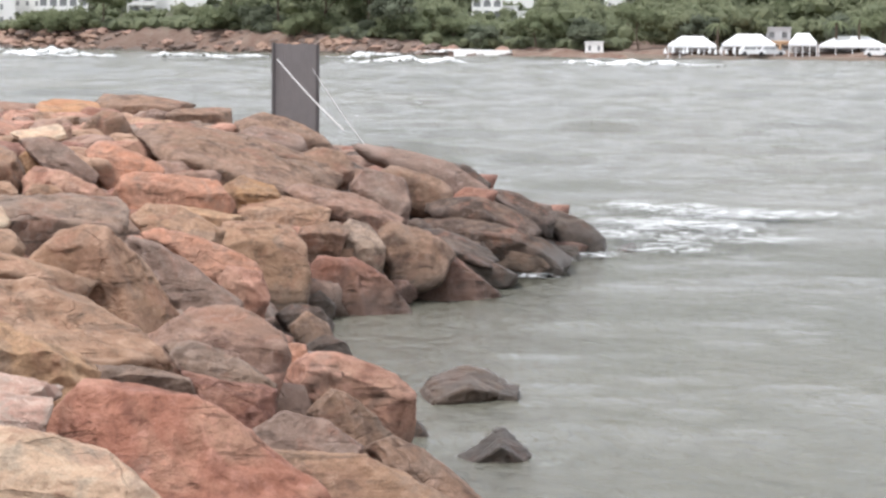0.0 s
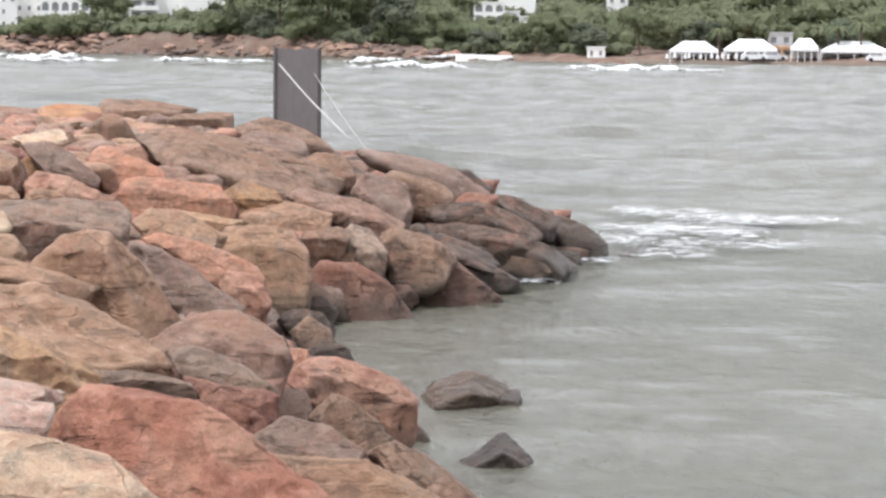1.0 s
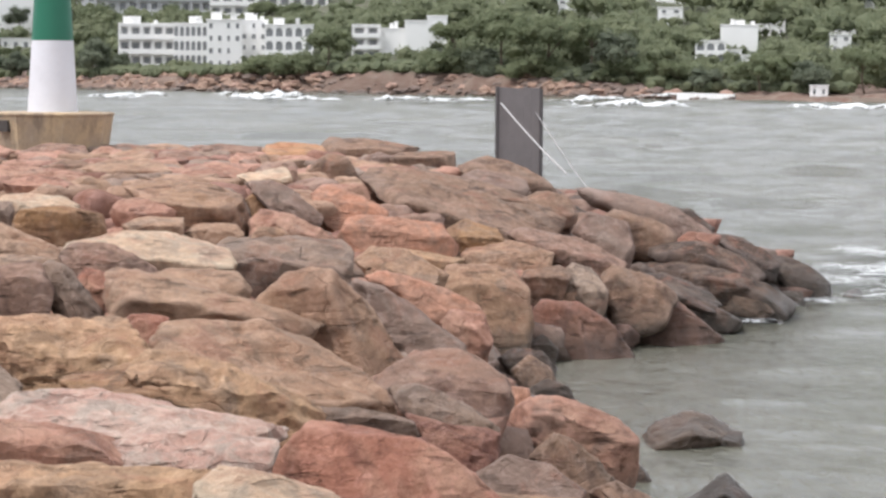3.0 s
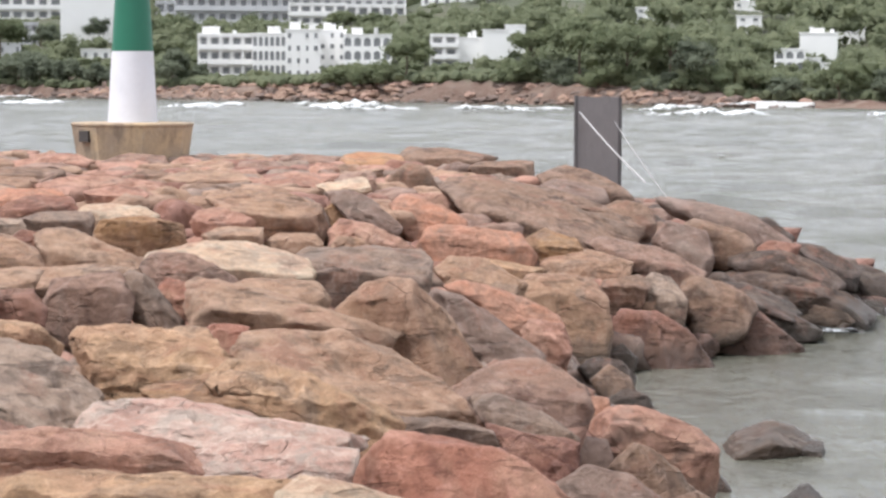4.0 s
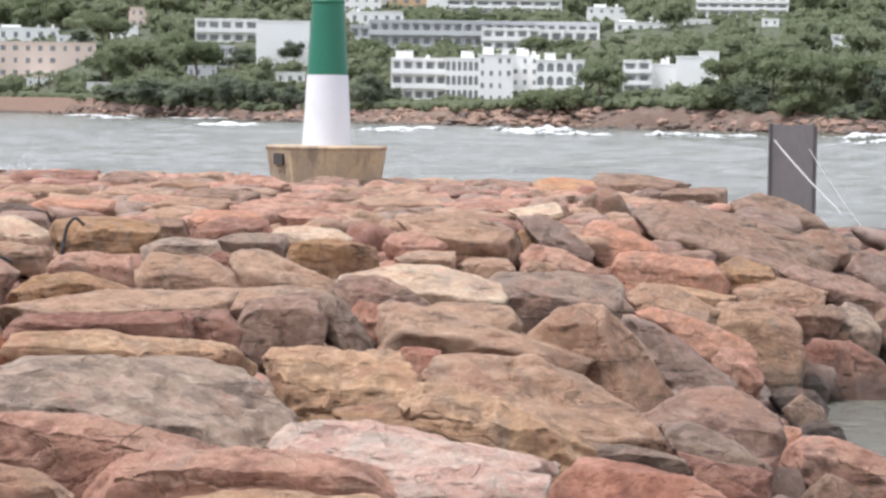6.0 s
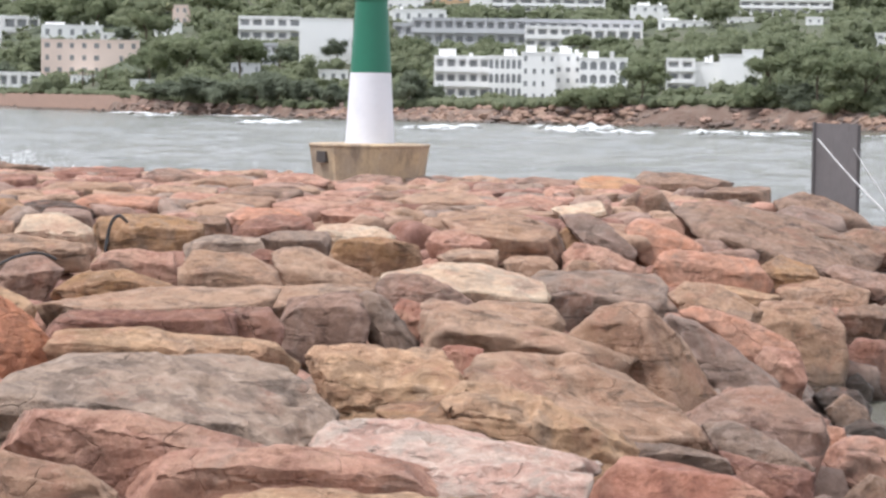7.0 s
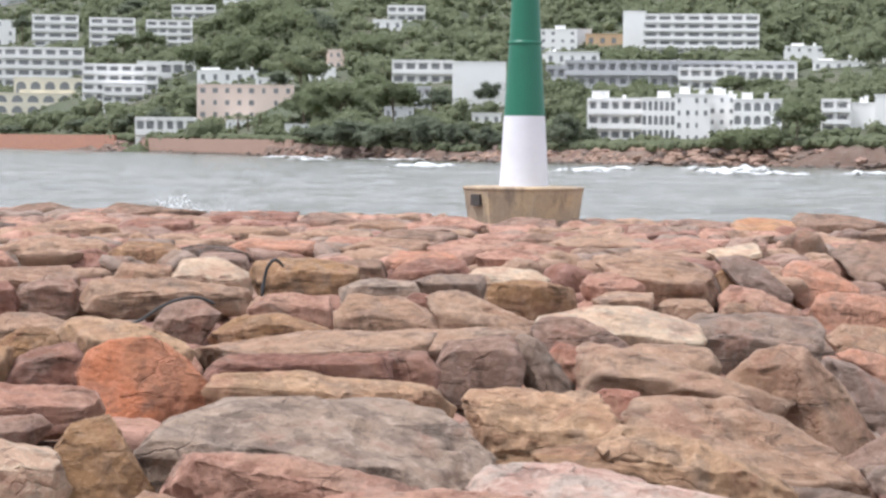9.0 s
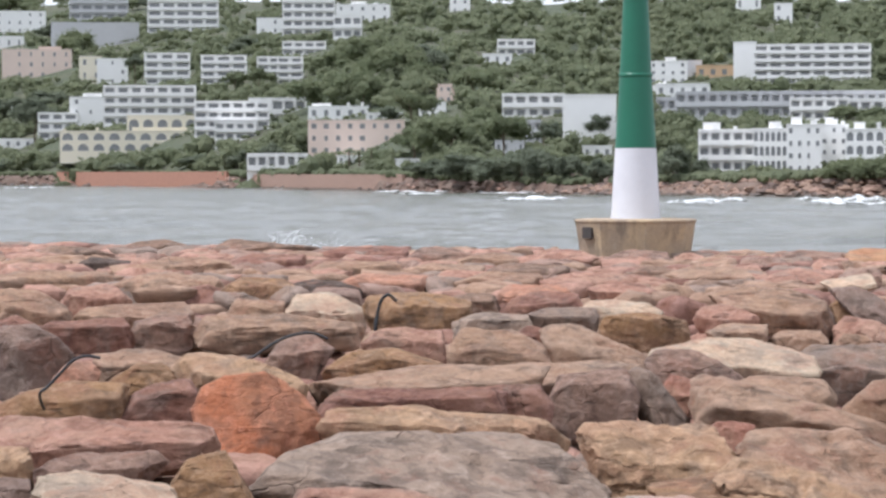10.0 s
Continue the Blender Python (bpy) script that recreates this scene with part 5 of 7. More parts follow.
boulder(-2.28, 54.11, 2.78, 1.27, ((80, 0.20), (103, 0.16), (240, 0.50), (272, 0.20), (311, 0.54)), "pink", level=5)
boulder(11.95, 57.48, -0.03, 0.50, ((51, 0.12), (104, 0.06), (216, 0.22), (276, 0.11)), "dark", level=4, note="at the waterline")


def build_rubble():
    """Smaller stones wedged under and between the boulders, too many to count: one heap a colour."""
    rnd = random.Random(4)
    heaps = {k: ([], []) for k in ("tan", "pink", "mauve", "rust", "grey", "browndark")}
    y = -7.0
    while y < 84:
        x = -0.40 * abs(y) - (2.5 if y > 12 else 6.0)
        while x < 13:
            xx, yy = x + rnd.uniform(-0.4, 0.4), y + rnd.uniform(-0.4, 0.4)
            h = mound_height(xx, yy)
            if h > -0.15:
                w = rnd.uniform(0.45, 0.85)
                kind = rnd.choice(("tan", "tan", "pink", "pink", "mauve", "rust", "grey")) if h > 0.9 and not (xx > 4.5 and yy > 44) else rnd.choice(("browndark", "rust", "browndark", "mauve"))
                planes = []
                for k in range(9):
                    e = Vector((rnd.gauss(0, 1), rnd.gauss(0, 1), rnd.gauss(0, 1.2))).normalized()
                    planes.append((e[:], w * rnd.uniform(0.6, 0.9) * (0.5 if abs(e.z) > 0.6 else 1)))
                for e in ((1, 0, 0), (-1, 0, 0), (0, 1, 0), (0, -1, 0), (0, 0, 1), (0, 0, -1)):
                    planes.append((e, w * (0.42 if e[2] else 1.05)))
                p, f = boulder_mesh(planes, rnd.randrange(9999), 3, 1.3, 50)
                a = rnd.uniform(0, 6.28)
                c, s = math.cos(a), math.sin(a)
                q = np.stack([p[:, 0] * c - p[:, 1] * s + xx, p[:, 0] * s + p[:, 1] * c + yy, p[:, 2] + h - (RUBBLE_SINK if yy < 48 or xx > 3.2 else 0.40) - (0.1 if h < 0.8 else 0)], 1)
                vs, fs = heaps[kind]
                base = sum(len(v) for v in vs)
                vs.append(q)
                fs.append(np.array(f) + base)
            x += 1.15
        y += 1.25
    for kind, (vs, fs) in heaps.items():
        ob = mesh_object("rubble", np.concatenate(vs), np.concatenate(fs), ROCKS[kind])
        tagged(ob, "smaller " + LOOKS[kind].replace("boulder", "stones") + " wedged between boulders", "rubble", kind="stuff")


RUBBLE_SINK = 0.72
build_rubble()

TOWER_X, TOWER_Y, TOWER_Z = -7.11, 69.64, 2.75
BOARD_X, BOARD_Y, BOARD_Z, BOARD_W, BOARD_H = 4.58, 59.82, 2.52, 1.12, 2.01
STAYS = [((-0.46, -0.07, 1.65), (0.51, -2.05, 0.11), 0.017), ((0.34, 0.07, 1.56), (1.25, -1.32, -0.26), 0.009)]

# ---------------------------------------------------------------- beacon tower
def build_tower():
    base = new("beacon_tower")
    base.location = (TOWER_X, TOWER_Y, TOWER_Z)
    # octagonal flared concrete base
    bm = bmesh.new()
    rings = []
    for r, z in ((1.46, -1.4), (1.50, -0.02), (1.63, 0.86), (1.66, 0.90), (1.66, 0.94), (1.60, 0.97), (0.6, 0.98)):
        rings.append([bm.verts.new((r * math.cos(k * math.pi / 4 + 0.262), r * math.sin(k * math.pi / 4 + 0.262), z)) for k in range(8)])
    for a, b in zip(rings, rings[1:]):
        for k in range(8):
            bm.faces.new((a[k], a[(k + 1) % 8], b[(k + 1) % 8], b[k]))
    bm.faces.new(rings[-1])
    part("plinth", bm, CONCRETE, base, "stained octagonal concrete plinth")
    # no real hole: a dark plate on the face paints the hatch's shade
    part("hatch", boxes((-0.2, 0.26, -1.545, -1.44, 0.46, 0.76)), HATCH_SHADE, base, "dark plate drawn as a recess in the plinth").rotation_euler.z = radians(-52.5)
    part("lower_shaft", lathe([(0.665, 0.975), (0.66, 1.0), (0.555, 2.86)], 56), WHITE_PAINT, base, "white painted lower shaft")
    part("middle_shaft", lathe([(0.553, 2.864), (0.432, 4.78)], 56), GREEN_PAINT, base, "green painted shaft")
    part("collar", lathe([(0.43, 4.76), (0.455, 4.79), (0.455, 4.84), (0.43, 4.87)], 56), GREEN_PAINT, base)
    part("upper_shaft", lathe([(0.428, 4.86), (0.31, 7.4)], 56), GREEN_PAINT, base)
    part("gallery", lathe([(0.30, 7.38), (0.62, 7.5), (0.62, 7.58), (0.2, 7.6)], 40), GREEN_PAINT, base)
    part("lantern", lathe([(0.16, 7.6), (0.16, 8.0), (0.05, 8.1)], 24), GREEN_PAINT, base)
    return tagged(base, "round beacon tower, green above white, on a concrete plinth", "beacon")


build_tower()


# ---------------------------------------------------------------- board with stays on the mound
def build_board():
    ob = new("notice_board")
    ob.matrix_basis = pose(BOARD_X, BOARD_Y, BOARD_Z, 0, 0, 12)
    w = BOARD_W / 2
    for k in range(5):
        a = -w + 0.07 + k * (2 * w - 0.14) / 5
        part("plank", boxes((a + 0.001, a + (2 * w - 0.14) / 5 - 0.001, -0.02, 0.02, -1.0, BOARD_H - 0.012 * (k % 3))), STEEL, ob)
    part("post", boxes((-w, -w + 0.07, -0.05, 0.05, -1.2, BOARD_H + 0.02)), STEEL_EDGE, ob)
    part("post", boxes((w - 0.07, w, -0.05, 0.05, -1.2, BOARD_H - 0.03)), STEEL_EDGE, ob)
    for z in (0.5, BOARD_H - 0.25):
        part("rail", boxes((-w + 0.07, w - 0.07, 0.022, 0.07, z, z + 0.08)), STEEL_EDGE, ob)
    for (xa, ya, za), (xb, yb, zb), r in STAYS:
        bm = bmesh.new()
        n = 10
        tube(bm, [(xa + (xb - xa) * k / n, ya + (yb - ya) * k / n, za + (zb - za) * k / n - 0.05 * math.sin(math.pi * k / n)) for k in range(n + 1)], r, 6)
        part("stay_rope", bm, WIRE, ob, "pale taut stay rope")
    return tagged(ob, "grey wooden board on posts held by pale stay ropes", "notice board")


build_board()

# ---------------------------------------------------------------- houses across the bay
TAKEN = []


def facade(w, h, holes, t=0.35):
    """A wall w wide and h high, its front in the plane y = 0, with rectangular openings (x0, x1, z0, z1)."""
    bm = bmesh.new()
    zs = sorted({0.0, h, *(q for o in holes for q in o[2:])})
    for z0, z1 in zip(zs, zs[1:]):
        mid = (z0 + z1) / 2
        cuts = sorted((o[0], o[1]) for o in holes if o[2] < mid < o[3])
        x = -w / 2
        for a, b in cuts:
            if a > x + 1e-4:
                box(bm, x, a, 0, t, z0, z1)
            x = max(x, b)
        if x < w / 2 - 1e-4:
            box(bm, x, w / 2, 0, t, z0, z1)
    return bm


def house(az, dist, w, h, rows=2, cols=3, colour="white", style="window", base=None, deep=9.0, parapet=0.0, turn=0.0, dress=True, label=""):
    """A flat-roofed Mediterranean house facing the bay. style: window, loggia (deep balconies), arch or blank."""
    p = far(az, dist, base)
    ob = new("house")
    ob.matrix_basis = pose(p.x, p.y, p.z, 0, 0, -az + turn)
    wall = PLASTER[colour]
    rnd = random.Random(int(az * 977 + dist * 13 + w * 7))
    holes, sub = [], []
    if style != "blank" and rows and cols:
        sh, cw = h / rows, w / cols
        for r in range(rows):
            for c in range(cols):
                cx = -w / 2 + (c + 0.5) * cw
                if style == "window":
                    if rnd.random() < 0.12:
                        continue
                    ww, z0, z1 = min(cw * 0.36, 1.2) * rnd.uniform(0.7, 1.2) / 2, r * sh + sh * 0.34, r * sh + sh * 0.74
                elif style == "arch":
                    ww, z0, z1 = cw * 0.34, r * sh + sh * 0.16, r * sh + sh * 0.80
                else:
                    ww, z0, z1 = cw * rnd.uniform(0.34, 0.42), r * sh + sh * 0.12, r * sh + sh * 0.82
                holes.append((cx - ww, cx + ww, z0, z1))
    part("wall", facade(w, h, holes), wall, ob)
    part("wall", boxes((-w / 2, w / 2, 0.9 if style == "loggia" else 0.36, deep, -4.0, h)), SHADE_WALL if style == "loggia" else wall, ob)
    part("wall", boxes((-w / 2, -w / 2 + 0.3, 0.35, 0.9, 0, h), (w / 2 - 0.3, w / 2, 0.35, 0.9, 0, h), (-w / 2, w / 2, 0.0, 0.355, -4.0, -0.003)), wall, ob)
    part("roof", boxes((-w / 2 - 0.12, w / 2 + 0.12, -0.12, deep + 0.1, h + 0.003, h + 0.22)), wall, ob)
    for x0, x1, z0, z1 in holes:
        win = part("window", boxes((x0, x1, 0.26 if style != "loggia" else 0.86, 0.30 if style != "loggia" else 0.895, z0, z1)) if style != "loggia" else boxes((x0 + 0.3, x1 - 0.3, 0.84, 0.895, z0, z1 - 0.25)), HAZED_GLASS, ob)
        if style == "arch":
            bm = bmesh.new()
            r = (x1 - x0) / 2
            for s, xe in ((1, x0), (-1, x1)):
                arc = [(xe + s * r * (1 - math.cos(k * math.pi / 10)), z1 - r + r * math.sin(k * math.pi / 10)) for k in range(6)]
                f = [bm.verts.new((x, 0.01, z)) for x, z in arc] + [bm.verts.new((xe, 0.01, z1))]
                g = [bm.verts.new((q.co.x, 0.3, q.co.z)) for q in f]
                bm.faces.new(f if s < 0 else f[::-1])
                for k in range(len(f)):
                    bm.faces.new((f[k], f[(k + 1) % len(f)], g[(k + 1) % len(f)], g[k]))
            bmesh.ops.recalc_face_normals(bm, faces=bm.faces)
            part("arch", bm, wall, ob)
        elif style == "window" and dress:
            part("window_sill", boxes((x0 - 0.1, x1 + 0.1, -0.1, 0.05, z0 - 0.12, z0 - 0.004)), wall, win)
    if style == "loggia":
        sh, cw = h / rows, w / cols
        for r in range(rows):
            part("balcony", boxes((-w / 2 - 0.1, w / 2 + 0.1, -0.9, 0.003, r * sh - 0.1, r * sh + 0.12), (-w / 2 - 0.1, w / 2 + 0.1, -0.9, -0.78, r * sh + 0.12, r * sh + sh * 0.33)), wall, ob)
            for c in range(0, cols + 1, 1):
                x = -w / 2 + c * cw
                part("divider", boxes((x - 0.1, x + 0.1, -0.77, -0.004, r * sh + 0.124, r * sh + sh * 0.95)), wall, ob)
    if parapet and w > 5.5:
        rw, rx = w * rnd.uniform(0.22, 0.38), rnd.uniform(-0.28, 0.28) * w
        rh = min(1.3, 0.14 * h)
        part("roof_room", boxes((rx - rw / 2, rx + rw / 2, 1.3, deep * 0.6, h + 0.223, h + 0.223 + rh), (rx - rw / 2 - 0.1, rx + rw / 2 + 0.1, 1.2, deep * 0.6 + 0.1, h + 0.226 + rh, h + 0.36 + rh)), wall, ob)
    if parapet:
        for k in range(max(2, int(w / 5))):
            x = rnd.uniform(-w / 2 + 0.8, w / 2 - 0.8)
            part("chimney", boxes((x - 0.4, x + 0.4, 0.3, 1.2, h + 0.225, h + 0.225 + parapet * rnd.uniform(0.5, 1.2))), wall, ob)
    TAKEN.append((az, w / dist * 57.3 / 2, (p.z - 5) / dist * 57.3, (p.z + h - 5) / dist * 57.3, dist))
    kinds = {"window": "with small dark windows", "loggia": "with rows of deep balconies", "arch": "with arched openings", "blank": "with a plain wall"}
    return tagged(ob, label or f"{ {'white': 'whitewashed', 'cream': 'cream yellow', 'pink': 'pale pink', 'grey': 'pale grey', 'orange': 'apricot'}[colour]} flat-roofed house {kinds[style]} among trees", "house", "hillside houses")

# ---------------------------------------------------------------- the houses, shore first
house(-3.804, 540, 11.5, 9.1, 3, 5, "white", "loggia", base=4.2, parapet=1.1)
house(-2.859, 532, 6.9, 8.7, 3, 6, "white", "arch", base=4.6, parapet=1.1)
house(-2.125, 513, 6.9, 9.8, 4, 4, "white", "window", base=4.0, parapet=1.1)
house(-1.480, 522, 5.7, 8.7, 4, 3, "white", "window", base=5.2, parapet=1.1)
house(-0.709, 515, 9.6, 7.9, 3, 5, "white", "arch", base=5.0, parapet=1.1)
house(0.983, 509, 5.4, 6.8, 3, 2, "white", "loggia", base=6.1)
house(1.581, 511, 5.3, 5.3, 1, 2, "white", "blank", base=7.0, parapet=1.1)
house(2.100, 509, 4.9, 6.5, 3, 3, "white", "blank", base=7.3)
house(2.541, 522, 4.1, 6.0, 2, 3, "white", "blank", base=9.0)
house(-4.786, 691, 13.2, 4.2, 1, 5, "grey", "loggia", base=20.0)
house(-3.365, 678, 22.3, 3.4, 1, 8, "grey", "loggia", base=20.2)
house(-1.797, 627, 14.0, 5.6, 2, 5, "white", "loggia", base=16.5)
house(-0.533, 636, 14.8, 3.6, 1, 5, "white", "loggia", base=18.5)
house(-8.036, 721, 17.2, 7.0, 2, 5, "white", "loggia", base=19.2)
house(-6.805, 636, 13.1, 11.5, 1, 1, "white", "blank", base=11.9)
house(-4.894, 752, 13.9, 3.1, 1, 4, "white", "window", base=26.2, parapet=1.1)
house(-8.033, 650, 3.7, 6.0, 2, 2, "grey", "loggia", base=11.5)
house(0.296, 706, 11.0, 4.0, 2, 4, "white", "window", base=26.2, parapet=1.1)
house(1.042, 657, 13.1, 2.8, 1, 5, "white", "window", base=22.0, parapet=1.1)
house(2.275, 660, 6.9, 2.7, 1, 3, "white", "window", base=23.1)
house(3.242, 709, 24.7, 5.8, 3, 8, "white", "loggia", base=28.2)
house(5.408, 598, 4.9, 3.3, 2, 2, "white", "window", base=17.3)
house(3.862, 645, 4.2, 3.6, 2, 2, "white", "window", base=22.0)
house(6.668, 741, 8.4, 1.9, 1, 3, "white", "window", base=29.2)
house(-10.256, 774, 8.1, 4.3, 2, 3, "white", "window", base=21.1, parapet=1.1)
house(-8.561, 640, 7.2, 3.3, 1, 4, "grey", "window", base=9.0)
house(-6.636, 600, 6.8, 2.9, 1, 3, "white", "window", base=7.7)
house(-9.964, 816, 5.7, 4.5, 2, 2, "pink", "window", base=26.3)
house(-11.935, 726, 27.0, 10.1, 3, 8, "pink", "window", base=9.0)
house(-12.330, 841, 19.6, 4.6, 1, 5, "white", "window", base=21.3, parapet=1.1)
house(-11.317, 788, 11.0, 2.6, 1, 4, "white", "window", base=19.9)
house(-16.716, 970, 57.4, 7.9, 2, 10, "cream", "arch", base=12.1, parapet=1.1)
house(-18.451, 1097, 16.2, 11.8, 3, 3, "white", "loggia", base=17.8)
house(-17.582, 1098, 23.4, 12.7, 3, 4, "white", "window", base=23.5, parapet=1.1)
house(-16.454, 1037, 36.5, 16.1, 4, 7, "white", "loggia", base=22.9)
house(-14.662, 903, 25.7, 12.9, 4, 6, "white", "loggia", base=16.3)
house(-16.068, 1185, 20.6, 14.8, 4, 3, "white", "loggia", base=43.8)
house(-14.836, 1117, 19.4, 13.0, 4, 3, "white", "loggia", base=41.6)
house(-13.846, 1093, 10.0, 9.2, 3, 2, "white", "loggia", base=43.7)
house(-13.388, 1034, 10.3, 11.6, 4, 2, "white", "loggia", base=38.7)
house(-15.718, 1458, 39.3, 23.2, 5, 5, "white", "loggia", base=81.1)
house(-12.974, 1279, 25.6, 21.6, 5, 5, "white", "loggia", base=70.7)
house(-11.782, 1321, 27.6, 9.1, 2, 5, "white", "window", base=80.3, parapet=1.1)
house(-13.705, 1339, 19.2, 8.7, 2, 3, "white", "window", base=74.9)
house(-13.075, 1165, 19.3, 6.6, 2, 4, "white", "loggia", base=56.3)
house(-18.885, 1384, 36.4, 16.0, 3, 6, "pink", "window", base=53.2, parapet=1.1)
house(-17.259, 1257, 14.8, 13.0, 3, 3, "white", "window", base=46.1)
house(-19.248, 1689, 33.0, 15.2, 3, 5, "white", "window", base=92.7)
house(-17.543, 1696, 37.6, 17.5, 3, 5, "grey", "loggia", base=102.0)
house(-8.826, 958, 10.8, 4.2, 1, 3, "white", "window", base=43.8)
house(-8.416, 999, 14.3, 6.5, 2, 4, "white", "loggia", base=48.8)
house(-9.645, 1343, 10.5, 8.7, 2, 2, "white", "window", base=85.5)
house(-3.409, 779, 6.8, 12.6, 1, 1, "white", "blank", base=30.4)
house(-1.953, 752, 33.0, 11.8, 5, 8, "white", "loggia", base=29.1)
house(-5.083, 804, 11.9, 7.1, 3, 4, "white", "window", base=31.4, parapet=1.1)
house(-4.614, 818, 7.8, 6.0, 2, 2, "grey", "window", base=33.2)
house(-3.728, 808, 21.1, 4.2, 1, 6, "orange", "window", base=33.1)
house(-4.762, 745, 15.5, 4.0, 1, 5, "white", "window", base=25.6)
house(-2.578, 1125, 7.8, 8.7, 2, 2, "white", "window", base=67.7)
house(-3.337, 1264, 12.1, 7.6, 1, 3, "white", "window", base=81.1)
house(-13.574, 772, 20.5, 5.0, 1, 7, "white", "loggia", base=5.2)
house(-10.352, 784, 6.0, 3.7, 1, 2, "white", "window", base=22.2)
house(-19.096, 1109, 28.4, 4.3, 1, 7, "white", "window", base=14.6)
house(-14.594, 892, 14.0, 6.6, 2, 4, "white", "loggia", base=15.3)
house(-13.663, 935, 20.7, 5.7, 1, 5, "white", "loggia", base=25.5)
house(-17.735, 1302, 11.3, 12.9, 2, 2, "cream", "window", base=49.3)
house(-19.481, 1589, 18.0, 8.8, 1, 3, "white", "window", base=77.9)
house(-17.626, 1494, 49.7, 14.1, 1, 1, "grey", "blank", base=75.7)
house(-12.119, 1203, 13.1, 11.5, 2, 3, "white", "loggia", base=65.3)
house(-19.286, 1227, 6.9, 6.3, 1, 2, "white", "window", base=29.3)
house(-16.179, 994, 27.0, 7.1, 1, 5, "cream", "arch", base=19.1)
house(-12.091, 716, 6.8, 2.5, 1, 3, "white", "window", base=6.7)
house(-10.785, 660, 6.6, 1.7, 1, 3, "white", "window", base=6.3)
house(-9.979, 808, 4.4, 6.3, 2, 2, "pink", "window", base=25.5)
house(7.618, 645, 6.7, 3.6, 2, 3, "white", "window", base=19.7, parapet=1.1)
house(7.646, 590, 5.6, 3.3, 2, 2, "white", "window", base=15.2)
house(8.495, 663, 5.5, 2.0, 1, 3, "white", "window", base=20.5)
house(9.151, 517, 7.4, 5.1, 3, 4, "white", "blank", base=8.4, parapet=1.1)
house(9.787, 566, 7.1, 3.4, 2, 4, "white", "window", base=12.2, parapet=1.1)
house(8.537, 493, 5.8, 4.0, 2, 3, "white", "arch", base=6.1)
house(8.981, 500, 4.1, 1.7, 1, 2, "white", "window", base=6.8)
house(9.477, 486, 4.4, 1.9, 1, 3, "white", "window", base=5.5)
house(11.325, 556, 6.8, 2.9, 2, 3, "white", "window", base=11.3, parapet=1.1)
house(11.342, 514, 4.2, 3.5, 2, 2, "white", "window", base=8.2)
house(11.939, 662, 2.6, 4.3, 2, 1, "white", "window", base=19.1)
house(12.874, 704, 12.9, 2.4, 1, 6, "white", "window", base=21.8, parapet=1.1)
house(13.096, 669, 4.1, 3.4, 2, 2, "white", "window", base=19.3)
house(13.925, 687, 11.5, 3.2, 2, 5, "white", "window", base=20.3, parapet=1.1)
house(-2.389, 640, 56.3, 6.8, 2, 22, "grey", "loggia", base=17.3)

# ---------------------------------------------------------------- beach huts, tents, sea walls
def wall_run(az0, d0, az1, d1, z, h, mat, label):
    a, b = far(az0, d0, z), far(az1, d1, z)
    L = (b - a).length
    n = max(2, int(L / 3))
    bm = bmesh.new()
    for k in range(n):
        box(bm, -L / 2 + k * L / n + 0.02, -L / 2 + (k + 1) * L / n - 0.02, 0, 0.8 + 0.05 * (k % 2), -2.5, h - 0.06 * ((k * 7) % 3))
    me = bpy.data.meshes.new("sea_wall")
    bm.to_mesh(me)
    bm.free()
    me.materials.append(mat)
    ob = new("trim_sea_wall", me)
    m = (a + b) / 2
    ob.matrix_basis = Matrix.Translation(m) @ Matrix.Rotation(math.atan2(b.y - a.y, b.x - a.x), 4, "Z")
    return tagged(ob, label, "sea wall", kind="structure")


def tent(az, dist, w, h, base, cols=4):
    p = far(az, dist, base)
    ob = new("beach_marquee")
    ob.matrix_basis = pose(p.x, p.y, p.z, 0, 0, -az)
    bm = bmesh.new()
    v = [bm.verts.new(q) for q in ((-w / 2, 0, h * 0.55), (w / 2, 0, h * 0.55), (w / 2, 6, h * 0.55), (-w / 2, 6, h * 0.55), (-w * 0.22, 3, h), (w * 0.22, 3, h))]
    for q in ((0, 1, 5, 4), (1, 2, 5), (2, 3, 4, 5), (3, 0, 4)):
        bm.faces.new([v[k] for k in q])
    part("canopy", bm, CANVAS, ob, "white canvas canopy")
    part("valance", boxes((-w / 2, w / 2, -0.04, 0.0, h * 0.42, h * 0.545)), CANVAS, ob)
    for k in range(cols + 1):
        x = -w / 2 + 0.1 + k * (w - 0.2) / cols
        part("post", boxes((x - 0.07, x + 0.07, 0.01, 0.15, -1.5, h * 0.415)), CANVAS, ob)
    part("back_wall", boxes((-w / 2, w / 2, 5.8, 5.95, -1, h * 0.54)), SHADE_WALL, ob)
    TAKEN.append((az, w / dist * 57.3 / 2, (base - 5) / dist * 57.3, (base + h - 5) / dist * 57.3, dist + 12))
    return tagged(ob, "white canvas beach restaurant marquee on posts", "marquee", "beach marquees")


